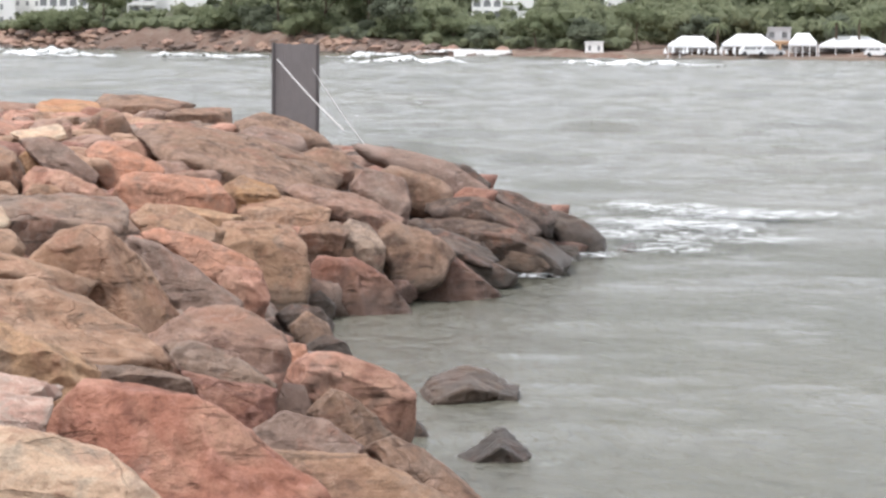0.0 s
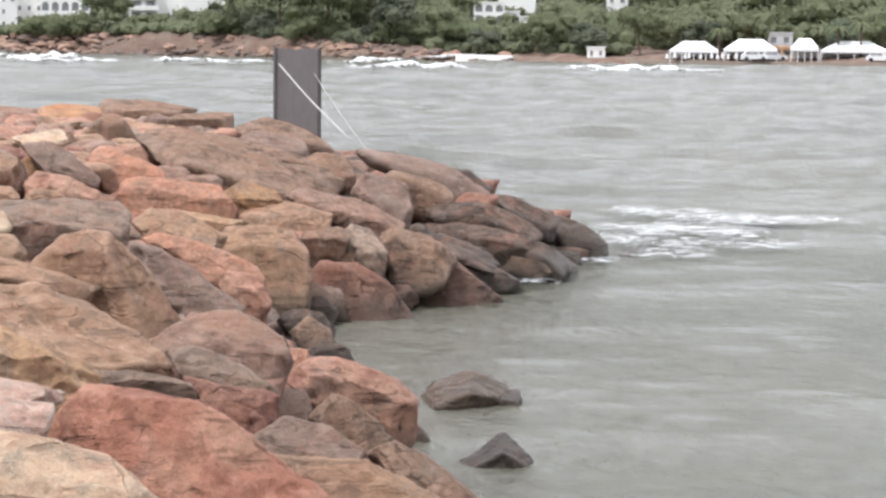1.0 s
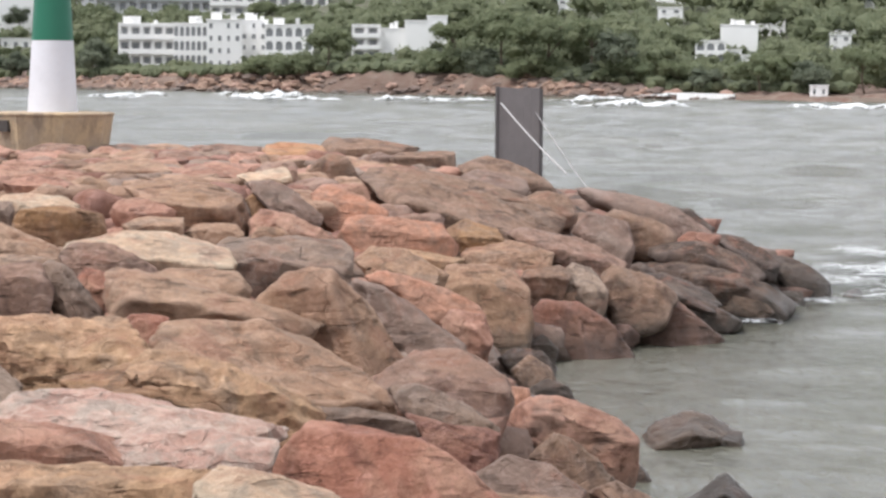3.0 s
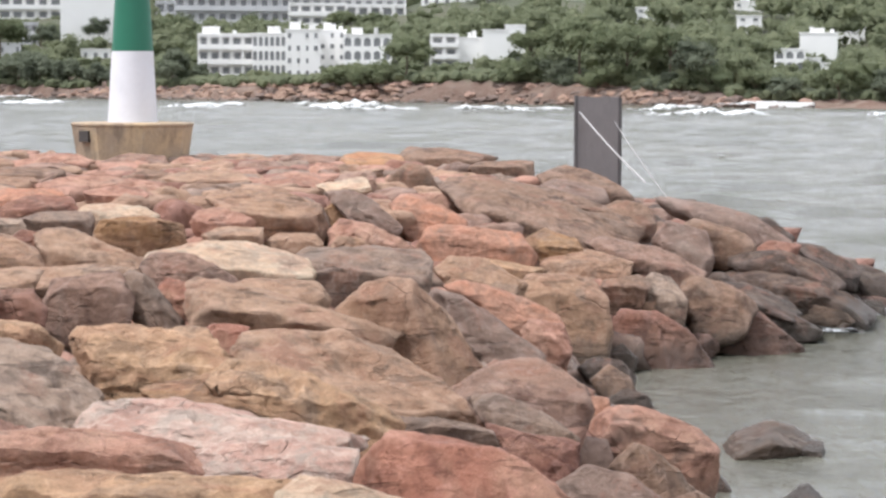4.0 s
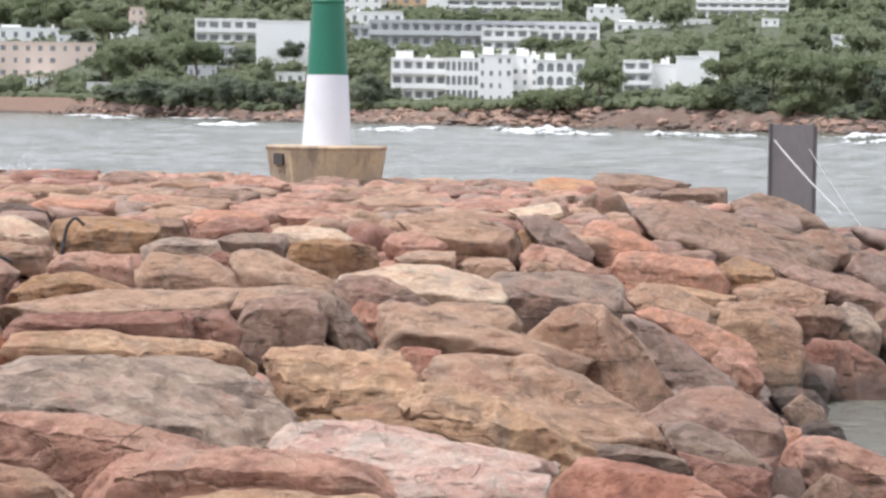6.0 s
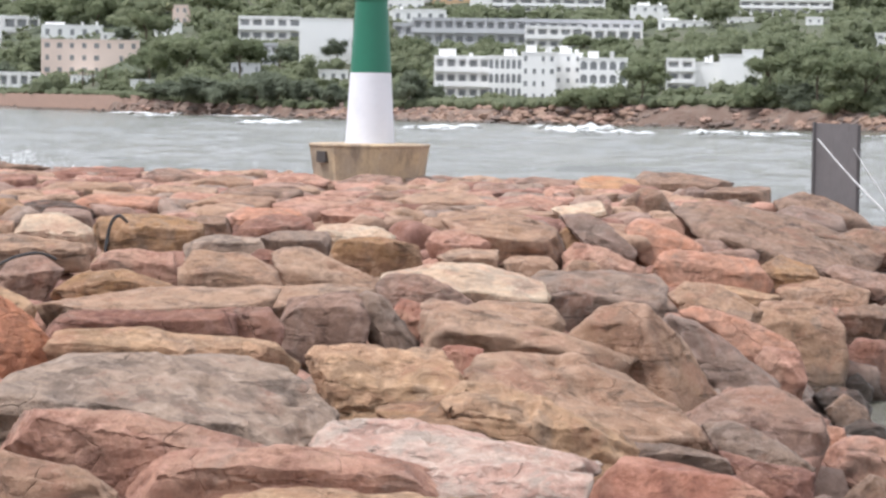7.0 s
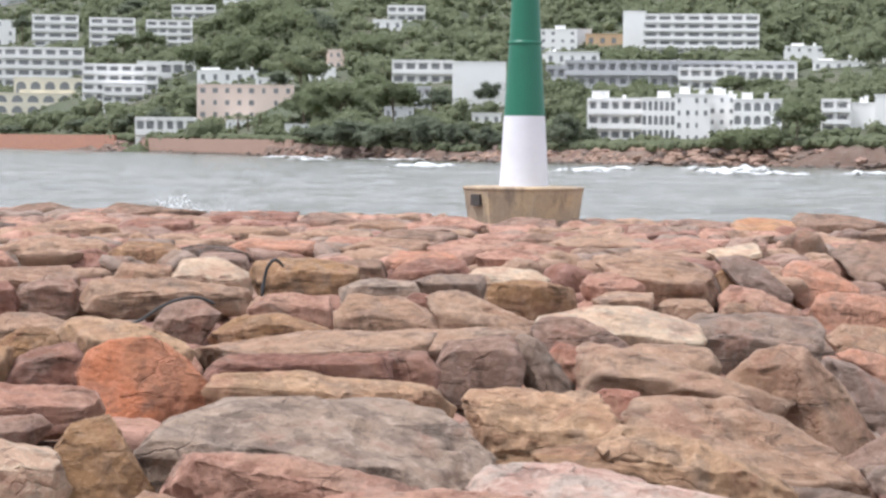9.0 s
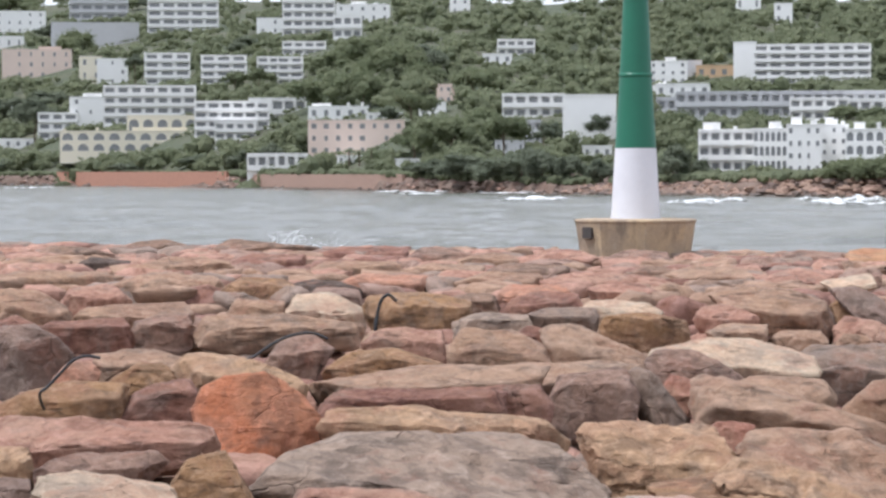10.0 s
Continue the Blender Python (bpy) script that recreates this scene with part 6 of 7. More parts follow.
# ---------------------------------------------------------------- trees
def crown_mesh(name, seed, flat, mat, lumps=15):
    """Lumps of leaf sprays round dark cores, uneven outline and gaps; about 2 units wide, standing on z = 0."""
    rnd = np.random.RandomState(seed)
    v0, f0 = ICO[2]
    f0 = np.array(f0)
    V, Fc, n = [], [], 0
    for k in range(lumps):
        d = rnd.normal(size=3)
        d /= np.linalg.norm(d)
        d[2] = abs(d[2]) * 1.1 - 0.25
        c = d * np.array([1, 1, flat]) * rnd.uniform(0.3, 0.78) + np.array([0, 0, flat * 0.55])
        r = rnd.uniform(0.20, 0.36)
        q = c + v0 * (1 + 0.45 * vnoise(v0 * 2.2 + k * 3.1, seed)[:, None]) * r * 0.72 * np.array([1, 1, 0.6])
        V.append(q)
        Fc += (f0 + n).tolist()
        n += len(q)
        for _ in range(120):
            e = rnd.normal(size=3)
            e /= np.linalg.norm(e)
            p = c + e * r * rnd.uniform(0.6, 1.12) * np.array([1, 1, 0.66])
            a, b = rnd.normal(size=3), rnd.normal(size=3)
            a, b = a / np.linalg.norm(a) * rnd.uniform(0.03, 0.085), b / np.linalg.norm(b) * rnd.uniform(0.03, 0.085)
            V.append(np.array([p, p + a, p + a + b, p + b * 0.8]))
            Fc.append([n, n + 1, n + 2, n + 3])
            n += 4
    me = bpy.data.meshes.new(name)
    me.from_pydata(np.concatenate(V).tolist(), [], Fc)
    me.materials.append(mat)
    return me


def trunk_mesh(seed):
    rnd = random.Random(seed)
    bm = bmesh.new()
    lean = rnd.uniform(-0.12, 0.12)
    pts = [(lean * k / 5 + 0.02 * math.sin(k * 2.1), 0.02 * math.cos(k), k / 5) for k in range(6)]
    rings = []
    for k, (x, y, z) in enumerate(pts):
        r = 0.035 * (1 - 0.10 * k)
        rings.append([bm.verts.new((x + r * math.cos(a), y + r * math.sin(a), z)) for a in (q * math.pi / 4 for q in range(8))])
    for a, b in zip(rings, rings[1:]):
        for k in range(8):
            bm.faces.new((a[k], a[(k + 1) % 8], b[(k + 1) % 8], b[k]))
    for k in range(6):
        a = k * 1.05 + rnd.uniform(-0.3, 0.3)
        z = rnd.uniform(0.55, 0.9)
        tube(bm, [(lean * z, 0, z), (lean * z + 0.14 * math.cos(a), 0.14 * math.sin(a), z + 0.16), (lean * z + 0.32 * math.cos(a), 0.32 * math.sin(a), z + 0.3)], 0.012, 5)
    me = bpy.data.meshes.new("trunk")
    bm.to_mesh(me)
    bm.free()
    me.materials.append(BARK)
    return me


CROWNS = {
    "pine": [crown_mesh("crown", k, 0.55, PINE) for k in range(4)],
    "dark": [crown_mesh("crown", 10 + k, 0.85, PINE_DARK) for k in range(3)],
    "light": [crown_mesh("crown", 20, 0.5, LIGHT_LEAF)],
}
TRUNKS = [trunk_mesh(k) for k in range(3)]
TREE_LABELS = {"pine": "green umbrella pine with a broad uneven crown", "dark": "dark evergreen tree with a dense crown", "light": "yellow-green spreading tree above the beach"}
TREE_COUNT = [0]


def tree(az, dist, w, h, kind="pine", base=None):
    """A tree of crown width w and height h."""
    p = far(az, dist, base)
    k = TREE_COUNT[0]
    TREE_COUNT[0] += 1
    ob = new("tree")
    ob.matrix_basis = pose(p.x, p.y, p.z - 0.6, 0, 0, k * 77)
    flat = {"pine": 0.55, "dark": 0.85, "light": 0.5}[kind]
    ch = min(h * 0.95, w / 2 * flat * 1.9)
    c = new("crown", CROWNS[kind][k % len(CROWNS[kind])])
    c.parent, c.location, c.scale = ob, (0, 0, h + 0.6 - ch), (w / 2, w / 2, ch / (flat * 1.6))
    t = new("trunk", TRUNKS[k % 3])
    t.parent, t.scale = ob, (w * 0.5, w * 0.5, h + 0.6 - ch * 0.6)
    return tagged(ob, TREE_LABELS[kind], "tree", "shore trees")


def palm(az, dist, h, base=None):
    p = far(az, dist, base)
    ob = new("palm_tree")
    ob.matrix_basis = pose(p.x, p.y, p.z - 0.4, 0, 0, az * 50)
    part("trunk", lathe([(0.24, 0), (0.17, h * 0.5), (0.19, h)], 10), BARK, ob)
    for k in range(16):
        a, lift = k * 2.4, 0.9 - 0.09 * (k % 9)
        bm = bmesh.new()
        prev = None
        for s in range(7):
            u = s / 6
            r, z, wd = 2.3 * u, h + lift * u * 2 - 2.4 * u * u, 0.34 * (1 - u * 0.85)
            q = [bm.verts.new((r * math.cos(a) - sgn * wd * math.sin(a), r * math.sin(a) + sgn * wd * math.cos(a), z - abs(sgn) * 0.12)) for sgn in (-1, 0, 1)]
            if prev:
                for j in range(2):
                    bm.faces.new((prev[j], prev[j + 1], q[j + 1], q[j]))
            prev = q
        part("frond", bm, PINE, ob)
    return tagged(ob, "slender palm tree with drooping fronds", "palm tree", "palms")


def build_woods():
    """The wood that covers the hill, crown by crown, too dense to count."""
    rnd = np.random.RandomState(12)
    v0, f0 = ICO[1]
    v2, f2 = ICO[2]
    V, Fc, n = [], [], 0

    def clear(az, el, half, dist):
        for a, hw, e0, e1, d in TAKEN:
            if dist < d + 4 and abs(az - a) < hw + half * 0.7 and el > e0 + 0.25 * (e1 - e0) and el - 0.3 < e1:
                return False
            if abs(dist - d) < 11 and abs(az - a) < hw + half * 0.3:
                return False
        return True

    made = 0
    for _ in range(9000):
        az = rnd.uniform(-24, 21)
        s = 16 + 1000 * rnd.uniform(0, 1) ** 1.3
        dist = float(shore(az)) + s
        w = rnd.uniform(5.5, 12) * (1 + s / 2600)
        h = w * rnd.uniform(0.55, 0.9)
        z = float(land_height(az, dist))
        if not clear(az, (z + h - 5) / dist * 57.3, w / dist * 28, dist):
            w, h = w * 0.5, h * 0.5
            if not clear(az, (z + h - 5) / dist * 57.3, w / dist * 28, dist):
                continue
        if s > 500 and rnd.uniform() < 0.25:
            continue
        c0 = np.array([dist * math.sin(radians(az)), dist * math.cos(radians(az)), z])
        near = s < 200 and w > 4.5
        m = 7 if near else 4
        d = rnd.normal(size=(m, 3))
        d /= np.linalg.norm(d, axis=1)[:, None]
        d[:, 2] = np.abs(d[:, 2])
        hub = c0 + d * rnd.uniform(0.5, 1.0, (m, 1)) * (w * 0.36, w * 0.36, h * 0.40) + (0, 0, h * 0.42)
        for c in hub:
            q = c + v0 * (w * 0.17 * (1 + 0.35 * rnd.uniform(-1, 1, (len(v0), 1)))) * (1, 1, 0.7)
            V.append(q)
            Fc.append(np.array(f0) + n)
            n += len(q)
        t = 210 if near else 80
        e = rnd.normal(size=(t, 3))
        e /= np.linalg.norm(e, axis=1)[:, None]
        c = hub[rnd.randint(0, m, t)] + e * rnd.uniform(0.6, 1.15, (t, 1)) * w * 0.24 * np.array((1, 1, 0.72))
        k = 0.055 if near else 0.075
        q = np.concatenate([c, c + rnd.normal(size=(t, 3)) * k * w, c + rnd.normal(size=(t, 3)) * k * w])
        V.append(q)
        r = np.arange(t)
        Fc.append(np.stack([r, r + t, r + 2 * t], 1) + n)
        n += len(q)
        made += 1
        if made > 3300:
            break
    # garden shrubs below the houses and young growth on the open slopes
    spots = []
    for a, hw, e0, e1, d in [q for q in TAKEN if q[4] > 470]:
        for _ in range(int(5 + hw * 2 * d / 57.3 / 1.6)):
            az, dist = a + rnd.uniform(-1.15, 1.15) * hw, d - rnd.uniform(2.5, 9)
            spots.append((az, dist, float(np.clip(5 + e0 * d / 57.3 + rnd.uniform(0.2, 1.6) - land_height(az, dist), 1.2, 6))))
    for _ in range(5200):
        az = rnd.uniform(-22, 19)
        dist = float(shore(az)) + 30 + 700 * rnd.uniform(0, 1) ** 1.4
        h = rnd.uniform(1.6, 3.4) * (1 + dist / 1800)
        if clear(az, (float(land_height(az, dist)) + h - 5) / dist * 57.3, h / dist * 40, dist):
            spots.append((az, dist, h))
    for az, dist, h in spots:
        z = float(land_height(az, dist))
        w = h * rnd.uniform(0.7, 1.1)
        c0 = np.array([dist * math.sin(radians(az)), dist * math.cos(radians(az)), z + h * 0.45])
        q = c0 + v0 * (1 + 0.3 * rnd.uniform(-1, 1, (len(v0), 1))) * (w * 0.6, w * 0.6, h * 0.5)
        V.append(q)
        Fc.append(np.array(f0) + n)
        n += len(q)
        t = 26
        e = rnd.normal(size=(t, 3))
        e /= np.linalg.norm(e, axis=1)[:, None]
        c = c0 + e * rnd.uniform(0.8, 1.2, (t, 1)) * (w * 0.6, w * 0.6, h * 0.5)
        q = np.concatenate([c, c + rnd.normal(size=(t, 3)) * 0.16 * w, c + rnd.normal(size=(t, 3)) * 0.16 * w])
        V.append(q)
        r = np.arange(t)
        Fc.append(np.stack([r, r + t, r + 2 * t], 1) + n)
        n += len(q)
    # low scrub along the top of the bluff
    for _ in range(2100):
        az = rnd.uniform(-22, 19)
        s = rnd.uniform(6.5, 17)
        dist = float(shore(az)) + s
        z = float(land_height(az, dist))
        w = rnd.uniform(1.0, 2.6)
        if az > 11.5 or math.sin(az * 5.1) + math.sin(az * 2.3 + 1) < -1.5:
            continue
        for k in range(4):
            c = np.array([dist * math.sin(radians(az)), dist * math.cos(radians(az)), z]) + rnd.uniform(-1, 1, 3) * (w * 0.6, w * 0.6, 0.3) + (0, 0, 0.5)
            q = c + v0 * (w * 0.5 * (1 + 0.3 * rnd.uniform(-1, 1, (len(v0), 1)))) * (1, 1, 0.8)
            V.append(q)
            Fc.append(np.array(f0) + n)
            n += len(q)
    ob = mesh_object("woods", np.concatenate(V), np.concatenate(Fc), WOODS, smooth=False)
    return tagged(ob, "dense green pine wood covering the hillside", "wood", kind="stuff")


def build_shore_rocks():
    """Fallen stones and ledges along the foot of the far bluff."""
    rnd = np.random.RandomState(5)
    v0, f0 = ICO[2]
    for kind, count in (("browndark", 380), ("mauve", 170), ("brown", 240)):
        V, Fc, n = [], [], 0
        for _ in range(count):
            az = rnd.uniform(-20, 9)
            s = rnd.uniform(-2.5, 6.0)
            if kind == "brown":
                az, s = rnd.uniform(3.6, 5.6) if rnd.uniform() < 0.4 else rnd.uniform(-7, 0), rnd.uniform(0, 7)
            dist = float(shore(az)) + s
            z = max(0.0, float(land_height(az, dist)))
            w = rnd.uniform(0.35, 1.15)
            c = np.array([dist * math.sin(radians(az)), dist * math.cos(radians(az)) + 0.0, z])
            q = c + v0 * (w * (1 + 0.35 * rnd.uniform(-1, 1, (len(v0), 1)))) * (1.3, 1, 0.6)
            V.append(q)
            Fc.append(np.array(f0) + n)
            n += len(q)
        tagged(mesh_object("shore_rocks", np.concatenate(V), np.concatenate(Fc), ROCKS[kind], smooth=False), "fallen " + LOOKS[kind].replace("boulder", "rocks") + " along the far shore", "rocks", kind="stuff")


# ---------------------------------------------------------------- surf
def surf(x, y, length, width, height, turn=0.0, seed=0, name="breaking_wave", mat=None):
    """A line of broken water: a low uneven ridge of foam lying on the sea."""
    nx, ny = max(12, min(160, int(length / max(0.25, width / 8)))), 13
    u, v = np.meshgrid(np.linspace(-1, 1, nx), np.linspace(-1, 1, ny), indexing="ij")
    p = np.stack([u.ravel() * length / 2, v.ravel() * width / 2, 0 * u.ravel()], 1)
    sway = vnoise(np.stack([u.ravel() * length / width * 0.35, 0 * u.ravel(), 0 * u.ravel()], 1), seed) * width * 0.5
    env = np.clip(1 - np.abs(u.ravel()) ** 3, 0, 1) * np.clip(1 - v.ravel() ** 2, 0, 1)
    lump = 0.65 + 0.5 * vnoise(p * (2.4 / width, 3.5 / width, 0), seed + 1)
    p[:, 2] = height * env * lump + (0.14 if height > 0.3 else 0.07)
    p[:, 1] += sway
    idx = np.arange(nx * ny).reshape(nx, ny)
    faces = np.stack([idx[:-1, :-1], idx[1:, :-1], idx[1:, 1:], idx[:-1, 1:]], -1).reshape(-1, 4)
    ob = mesh_object(name, p, faces, mat or FOAM)
    att = ob.data.attributes.new("thick", "FLOAT", "POINT")
    att.data.foreach_set("value", (env * (0.75 + 0.25 * lump)).astype(np.float32))
    ob.matrix_basis = pose(x, y, 0, 0, 0, turn)
    return tagged(ob, "white foam of a breaking wave on the sea", "breaking wave", kind="stuff")



def hose(points, r):
    """A flexible hose through some places, smoothed."""
    pts = [Vector(p) for p in points]
    fine = []
    for k in range(len(pts) - 1):
        a, b, c_, d = pts[max(k - 1, 0)], pts[k], pts[k + 1], pts[min(k + 2, len(pts) - 1)]
        for s in range(6):
            u = s / 6
            fine.append(0.5 * (2 * b + (c_ - a) * u + (2 * a - 5 * b + 4 * c_ - d) * u * u + (3 * b - a - 3 * c_ + d) * u ** 3))
    fine.append(pts[-1])
    bm = bmesh.new()
    tube(bm, fine, r, 8)
    me = bpy.data.meshes.new("hose")
    bm.to_mesh(me)
    bm.free()
    me.materials.append(RUBBER)
    return tagged(new("hose", me), "black rubber hose draped over the boulders", "hose", "hoses")


def spray(x, y, w, h, seed=3):
    """Droplets and torn water thrown up where a swell hits the far side of the mound."""
    rnd = np.random.RandomState(seed)
    n = 22000
    u = rnd.normal(0, 0.30, n)
    plume = 0.75 + 0.5 * vnoise(np.stack([u * 5, 0 * u, 0 * u], 1), seed)
    top = h * np.exp(-(u * 1.35) ** 2) * np.clip(plume, 0.35, 1.15)
    z = rnd.beta(1.25, 1.7, n) * top
    c = np.stack([x + u * w * (0.8 + 0.2 * z / h) - 0.10 * z, y + rnd.normal(0, 0.6, n), z], 1)
    c += np.stack([vnoise(c * 1.3, seed + 1), 0 * z, vnoise(c * 1.3, seed + 2)], 1) * 0.45
    size = rnd.uniform(0.010, 0.042, (n, 1)) * (1.15 - 0.6 * np.clip(z / h, 0, 1))[:, None]
    V = np.concatenate([c, c + rnd.normal(size=(n, 3)) * size, c + rnd.normal(size=(n, 3)) * size])
    k = np.arange(n)
    ob = mesh_object("sea_spray", V, np.stack([k, k + n, k + 2 * n], 1), SPRAY, smooth=False)
    return tagged(ob, "white sea spray thrown up behind the breakwater", "spray", kind="stuff")


# the beach
tent(13.033, 406, 7.6, 3.1, 0.4)
tent(14.261, 406, 8.3, 3.4, 0.5)
tent(15.434, 406, 4.4, 3.4, 0.7)
tent(16.504, 406, 10.4, 3.1, 0.6)
house(14.824, 422, 9.1, 2.1, 1, 5, "orange", "loggia", base=0.5, deep=5, label="apricot beach bar with an open front")
house(14.898, 432, 4.1, 2.3, 1, 2, "grey", "window", base=2.5, deep=4, label="pale grey upper storey of the beach bar")
house(10.896, 417, 2.9, 1.9, 1, 2, "white", "window", base=0.4, deep=3, label="small white kiosk with one dark window on the shore")


def parasol(az, dist, h):
    """A folded white beach parasol on its pole."""
    p = far(az, dist, 0.35)
    ob = new("folded_parasol")
    ob.matrix_basis = pose(p.x, p.y, p.z, 0, 0, -az)
    part("pole", lathe([(0.04, -0.6), (0.04, h)], 8), STEEL, ob)
    part("cloth", lathe([(0.22, h * 0.35), (0.26, h * 0.45), (0.10, h * 0.92), (0.05, h * 0.99)], 10), CANVAS, ob, "folded white cloth")
    return tagged(ob, "folded white beach parasol on the promenade", "parasol", "beach parasols")


def parked_car(az, dist, turn, paint, colour):
    p = far(az, dist, 0.62)
    ob = new("parked_car")
    ob.matrix_basis = pose(p.x, p.y, p.z, 0, 0, -az + turn)
    bm = bmesh.new()
    prof = [(-2.0, 0.28), (2.0, 0.28), (2.02, 0.66), (1.75, 0.86), (0.9, 0.93), (0.35, 1.42), (-1.2, 1.46), (-1.85, 0.95), (-2.03, 0.72)]
    f, g = [bm.verts.new((x, -0.8, z)) for x, z in prof], [bm.verts.new((x, 0.8, z)) for x, z in prof]
    bm.faces.new(f)
    bm.faces.new(g[::-1])
    for k in range(len(f)):
        bm.faces.new((f[k], g[k], g[(k + 1) % len(f)], f[(k + 1) % len(f)]))
    bmesh.ops.recalc_face_normals(bm, faces=bm.faces)
    part("body", bm, paint, ob)
    for x0, x1 in ((-1.35, -0.5), (-0.42, 0.40)):
        part("side_window", boxes((x0, x1, -0.812, -0.803, 0.97, 1.34)), HAZED_GLASS, ob, "dark side window")
    for x in (-1.25, 1.28):
        for y in (-0.72, 0.72):
            wheel = part("wheel", lathe([(0.31, -0.1), (0.33, -0.06), (0.33, 0.06), (0.31, 0.1)], 16), RUBBER, ob, "black tyre")
            wheel.matrix_basis = pose(x, y, 0.33, 90, 0, 0)
    return tagged(ob, f"small {colour} car parked by the beach", "car", "parked cars")


for k, az in enumerate((12.45, 12.62, 12.85, 12.93, 13.18, 13.42, 13.55, 13.66, 13.78, 13.95, 14.08, 14.22)):
    parasol(az, 401 + k % 3, 1.3 + 0.25 * (k % 2))
parked_car(14.35, 402, 6, CANVAS, "white")
parked_car(14.78, 403, 2, PLASTER["grey"], "silver")
parked_car(17.05, 402, -4, CANVAS, "white")
wall_run(7.807, 419, 9.049, 415, 0.0, 1.1, PLASTER["white"], "low white slipway wall at the water")
wall_run(5.783, 437, 11.738, 412, 0.0, 0.75, QUAY_STONE, "low sandy stone quay along the shore")
wall_run(11.615, 409, 17.220, 398, 0.0, 0.6, QUAY_STONE, "low reddish promenade edge by the beach")
wall_run(-14.325, 779, -10.929, 623, 0.0, 4.2, ROCKS["mauve"], "tall stone retaining wall of a sea terrace")
wall_run(-18.482, 986, -14.797, 800, 0.0, 5.0, ROOF_TILE, "red earth cliff face below the houses")

tree(-9.909, 645, 21.0, 14.5, "pine", base=6.3)
tree(-8.682, 617, 16.1, 13.7, "pine", base=5.8)
tree(-9.177, 678, 16.2, 10.5, "pine", base=12.3)
tree(-10.643, 669, 13.1, 10.0, "pine", base=7.7)
tree(-7.797, 615, 9.4, 11.1, "dark", base=7.9)
tree(-6.589, 630, 8.2, 8.6, "dark", base=11.5)
tree(-8.311, 569, 19.8, 10.4, "dark", base=2.1)
tree(-9.540, 596, 16.9, 9.0, "dark", base=2.4)
tree(-7.201, 547, 10.7, 7.7, "dark", base=2.3)
tree(-6.581, 539, 9.4, 8.2, "dark", base=1.2)
tree(-4.791, 605, 14.5, 9.2, "pine", base=10.8)
tree(-4.970, 525, 11.4, 9.7, "dark", base=2.6)
tree(-5.714, 532, 6.9, 9.8, "dark", base=1.4)
tree(-4.474, 532, 6.9, 5.8, "dark", base=3.2)
tree(-3.242, 621, 12.2, 5.8, "pine", base=14.5)
tree(-1.116, 492, 12.8, 5.1, "pine", base=3.1)
tree(0.125, 483, 11.6, 9.4, "pine", base=3.8)
tree(-2.855, 506, 6.6, 3.3, "dark", base=1.1)
tree(-0.510, 594, 11.6, 5.8, "pine", base=14.4)
tree(-3.498, 724, 17.3, 7.0, "pine", base=24.6)
tree(-0.767, 683, 8.9, 4.4, "pine", base=23.2)
tree(2.971, 463, 11.1, 11.5, "pine", base=3.2)
tree(3.956, 456, 13.9, 13.2, "pine", base=2.8)
tree(4.938, 449, 13.7, 13.0, "pine", base=2.0)
tree(5.913, 443, 11.5, 12.3, "pine", base=2.1)
tree(6.642, 438, 11.4, 11.7, "dark", base=2.2)
tree(3.589, 459, 11.0, 7.9, "dark", base=2.2)
tree(1.617, 473, 6.2, 4.1, "dark", base=0.9)
tree(1.287, 571, 9.9, 4.9, "pine", base=13.6)
tree(0.480, 593, 7.7, 5.1, "pine", base=15.2)
palm(-3.855, 551, 4.2, base=5.6)
tree(4.791, 450, 11.8, 8.7, "pine", base=0.4)
tree(5.783, 444, 10.6, 7.8, "dark", base=0.3)
tree(6.776, 437, 11.4, 7.7, "pine", base=0.4)
tree(7.769, 430, 9.3, 6.5, "pine", base=0.7)
tree(8.638, 426, 10.2, 6.0, "dark", base=0.8)
tree(9.631, 424, 10.1, 8.0, "pine", base=0.7)
tree(10.747, 421, 11.0, 7.4, "dark", base=0.8)
tree(11.860, 418, 10.9, 8.7, "pine", base=0.9)
tree(13.214, 427, 8.4, 6.9, "dark", base=1.6)
tree(13.765, 442, 9.6, 5.0, "light", base=2.4)
tree(14.925, 459, 12.0, 6.9, "pine", base=3.9)
tree(16.271, 416, 9.0, 7.5, "dark", base=1.4)
tree(17.119, 418, 8.2, 6.7, "pine", base=1.4)
tree(-0.498, 487, 11.7, 7.8, "pine", base=1.2)
tree(-1.226, 493, 9.6, 5.5, "pine", base=2.5)
tree(0.845, 478, 6.2, 5.1, "dark", base=-0.2)
tree(1.581, 473, 4.1, 6.1, "dark", base=-0.6)
tree(2.812, 464, 12.1, 9.5, "pine", base=0.1)
tree(3.677, 458, 10.0, 8.6, "dark", base=0.0)
palm(13.586, 414, 5.2, base=0.5)
palm(16.151, 408, 5.2, base=1.0)
palm(16.636, 408, 5.7, base=1.1)
tree(-12.807, 915, 25.9, 13.9, "pine", base=27.5)
tree(-18.098, 1449, 28.3, 18.6, "pine", base=67.0)
tree(-19.488, 1865, 48.7, 21.9, "pine", base=114.5)
tree(-16.808, 1747, 22.8, 16.9, "dark", base=111.8)
tree(-14.412, 1243, 24.3, 12.1, "dark", base=59.7)
tree(-16.757, 1207, 13.1, 19.5, "dark", base=42.4)
tree(-12.307, 1032, 24.7, 11.2, "pine", base=43.7)
tree(-11.562, 1017, 26.5, 15.4, "pine", base=45.4)
tree(-18.643, 1581, 24.1, 16.2, "dark", base=81.7)
tree(-18.470, 1220, 31.8, 12.3, "dark", base=33.6)
tree(-19.444, 1229, 24.0, 14.5, "dark", base=28.6)
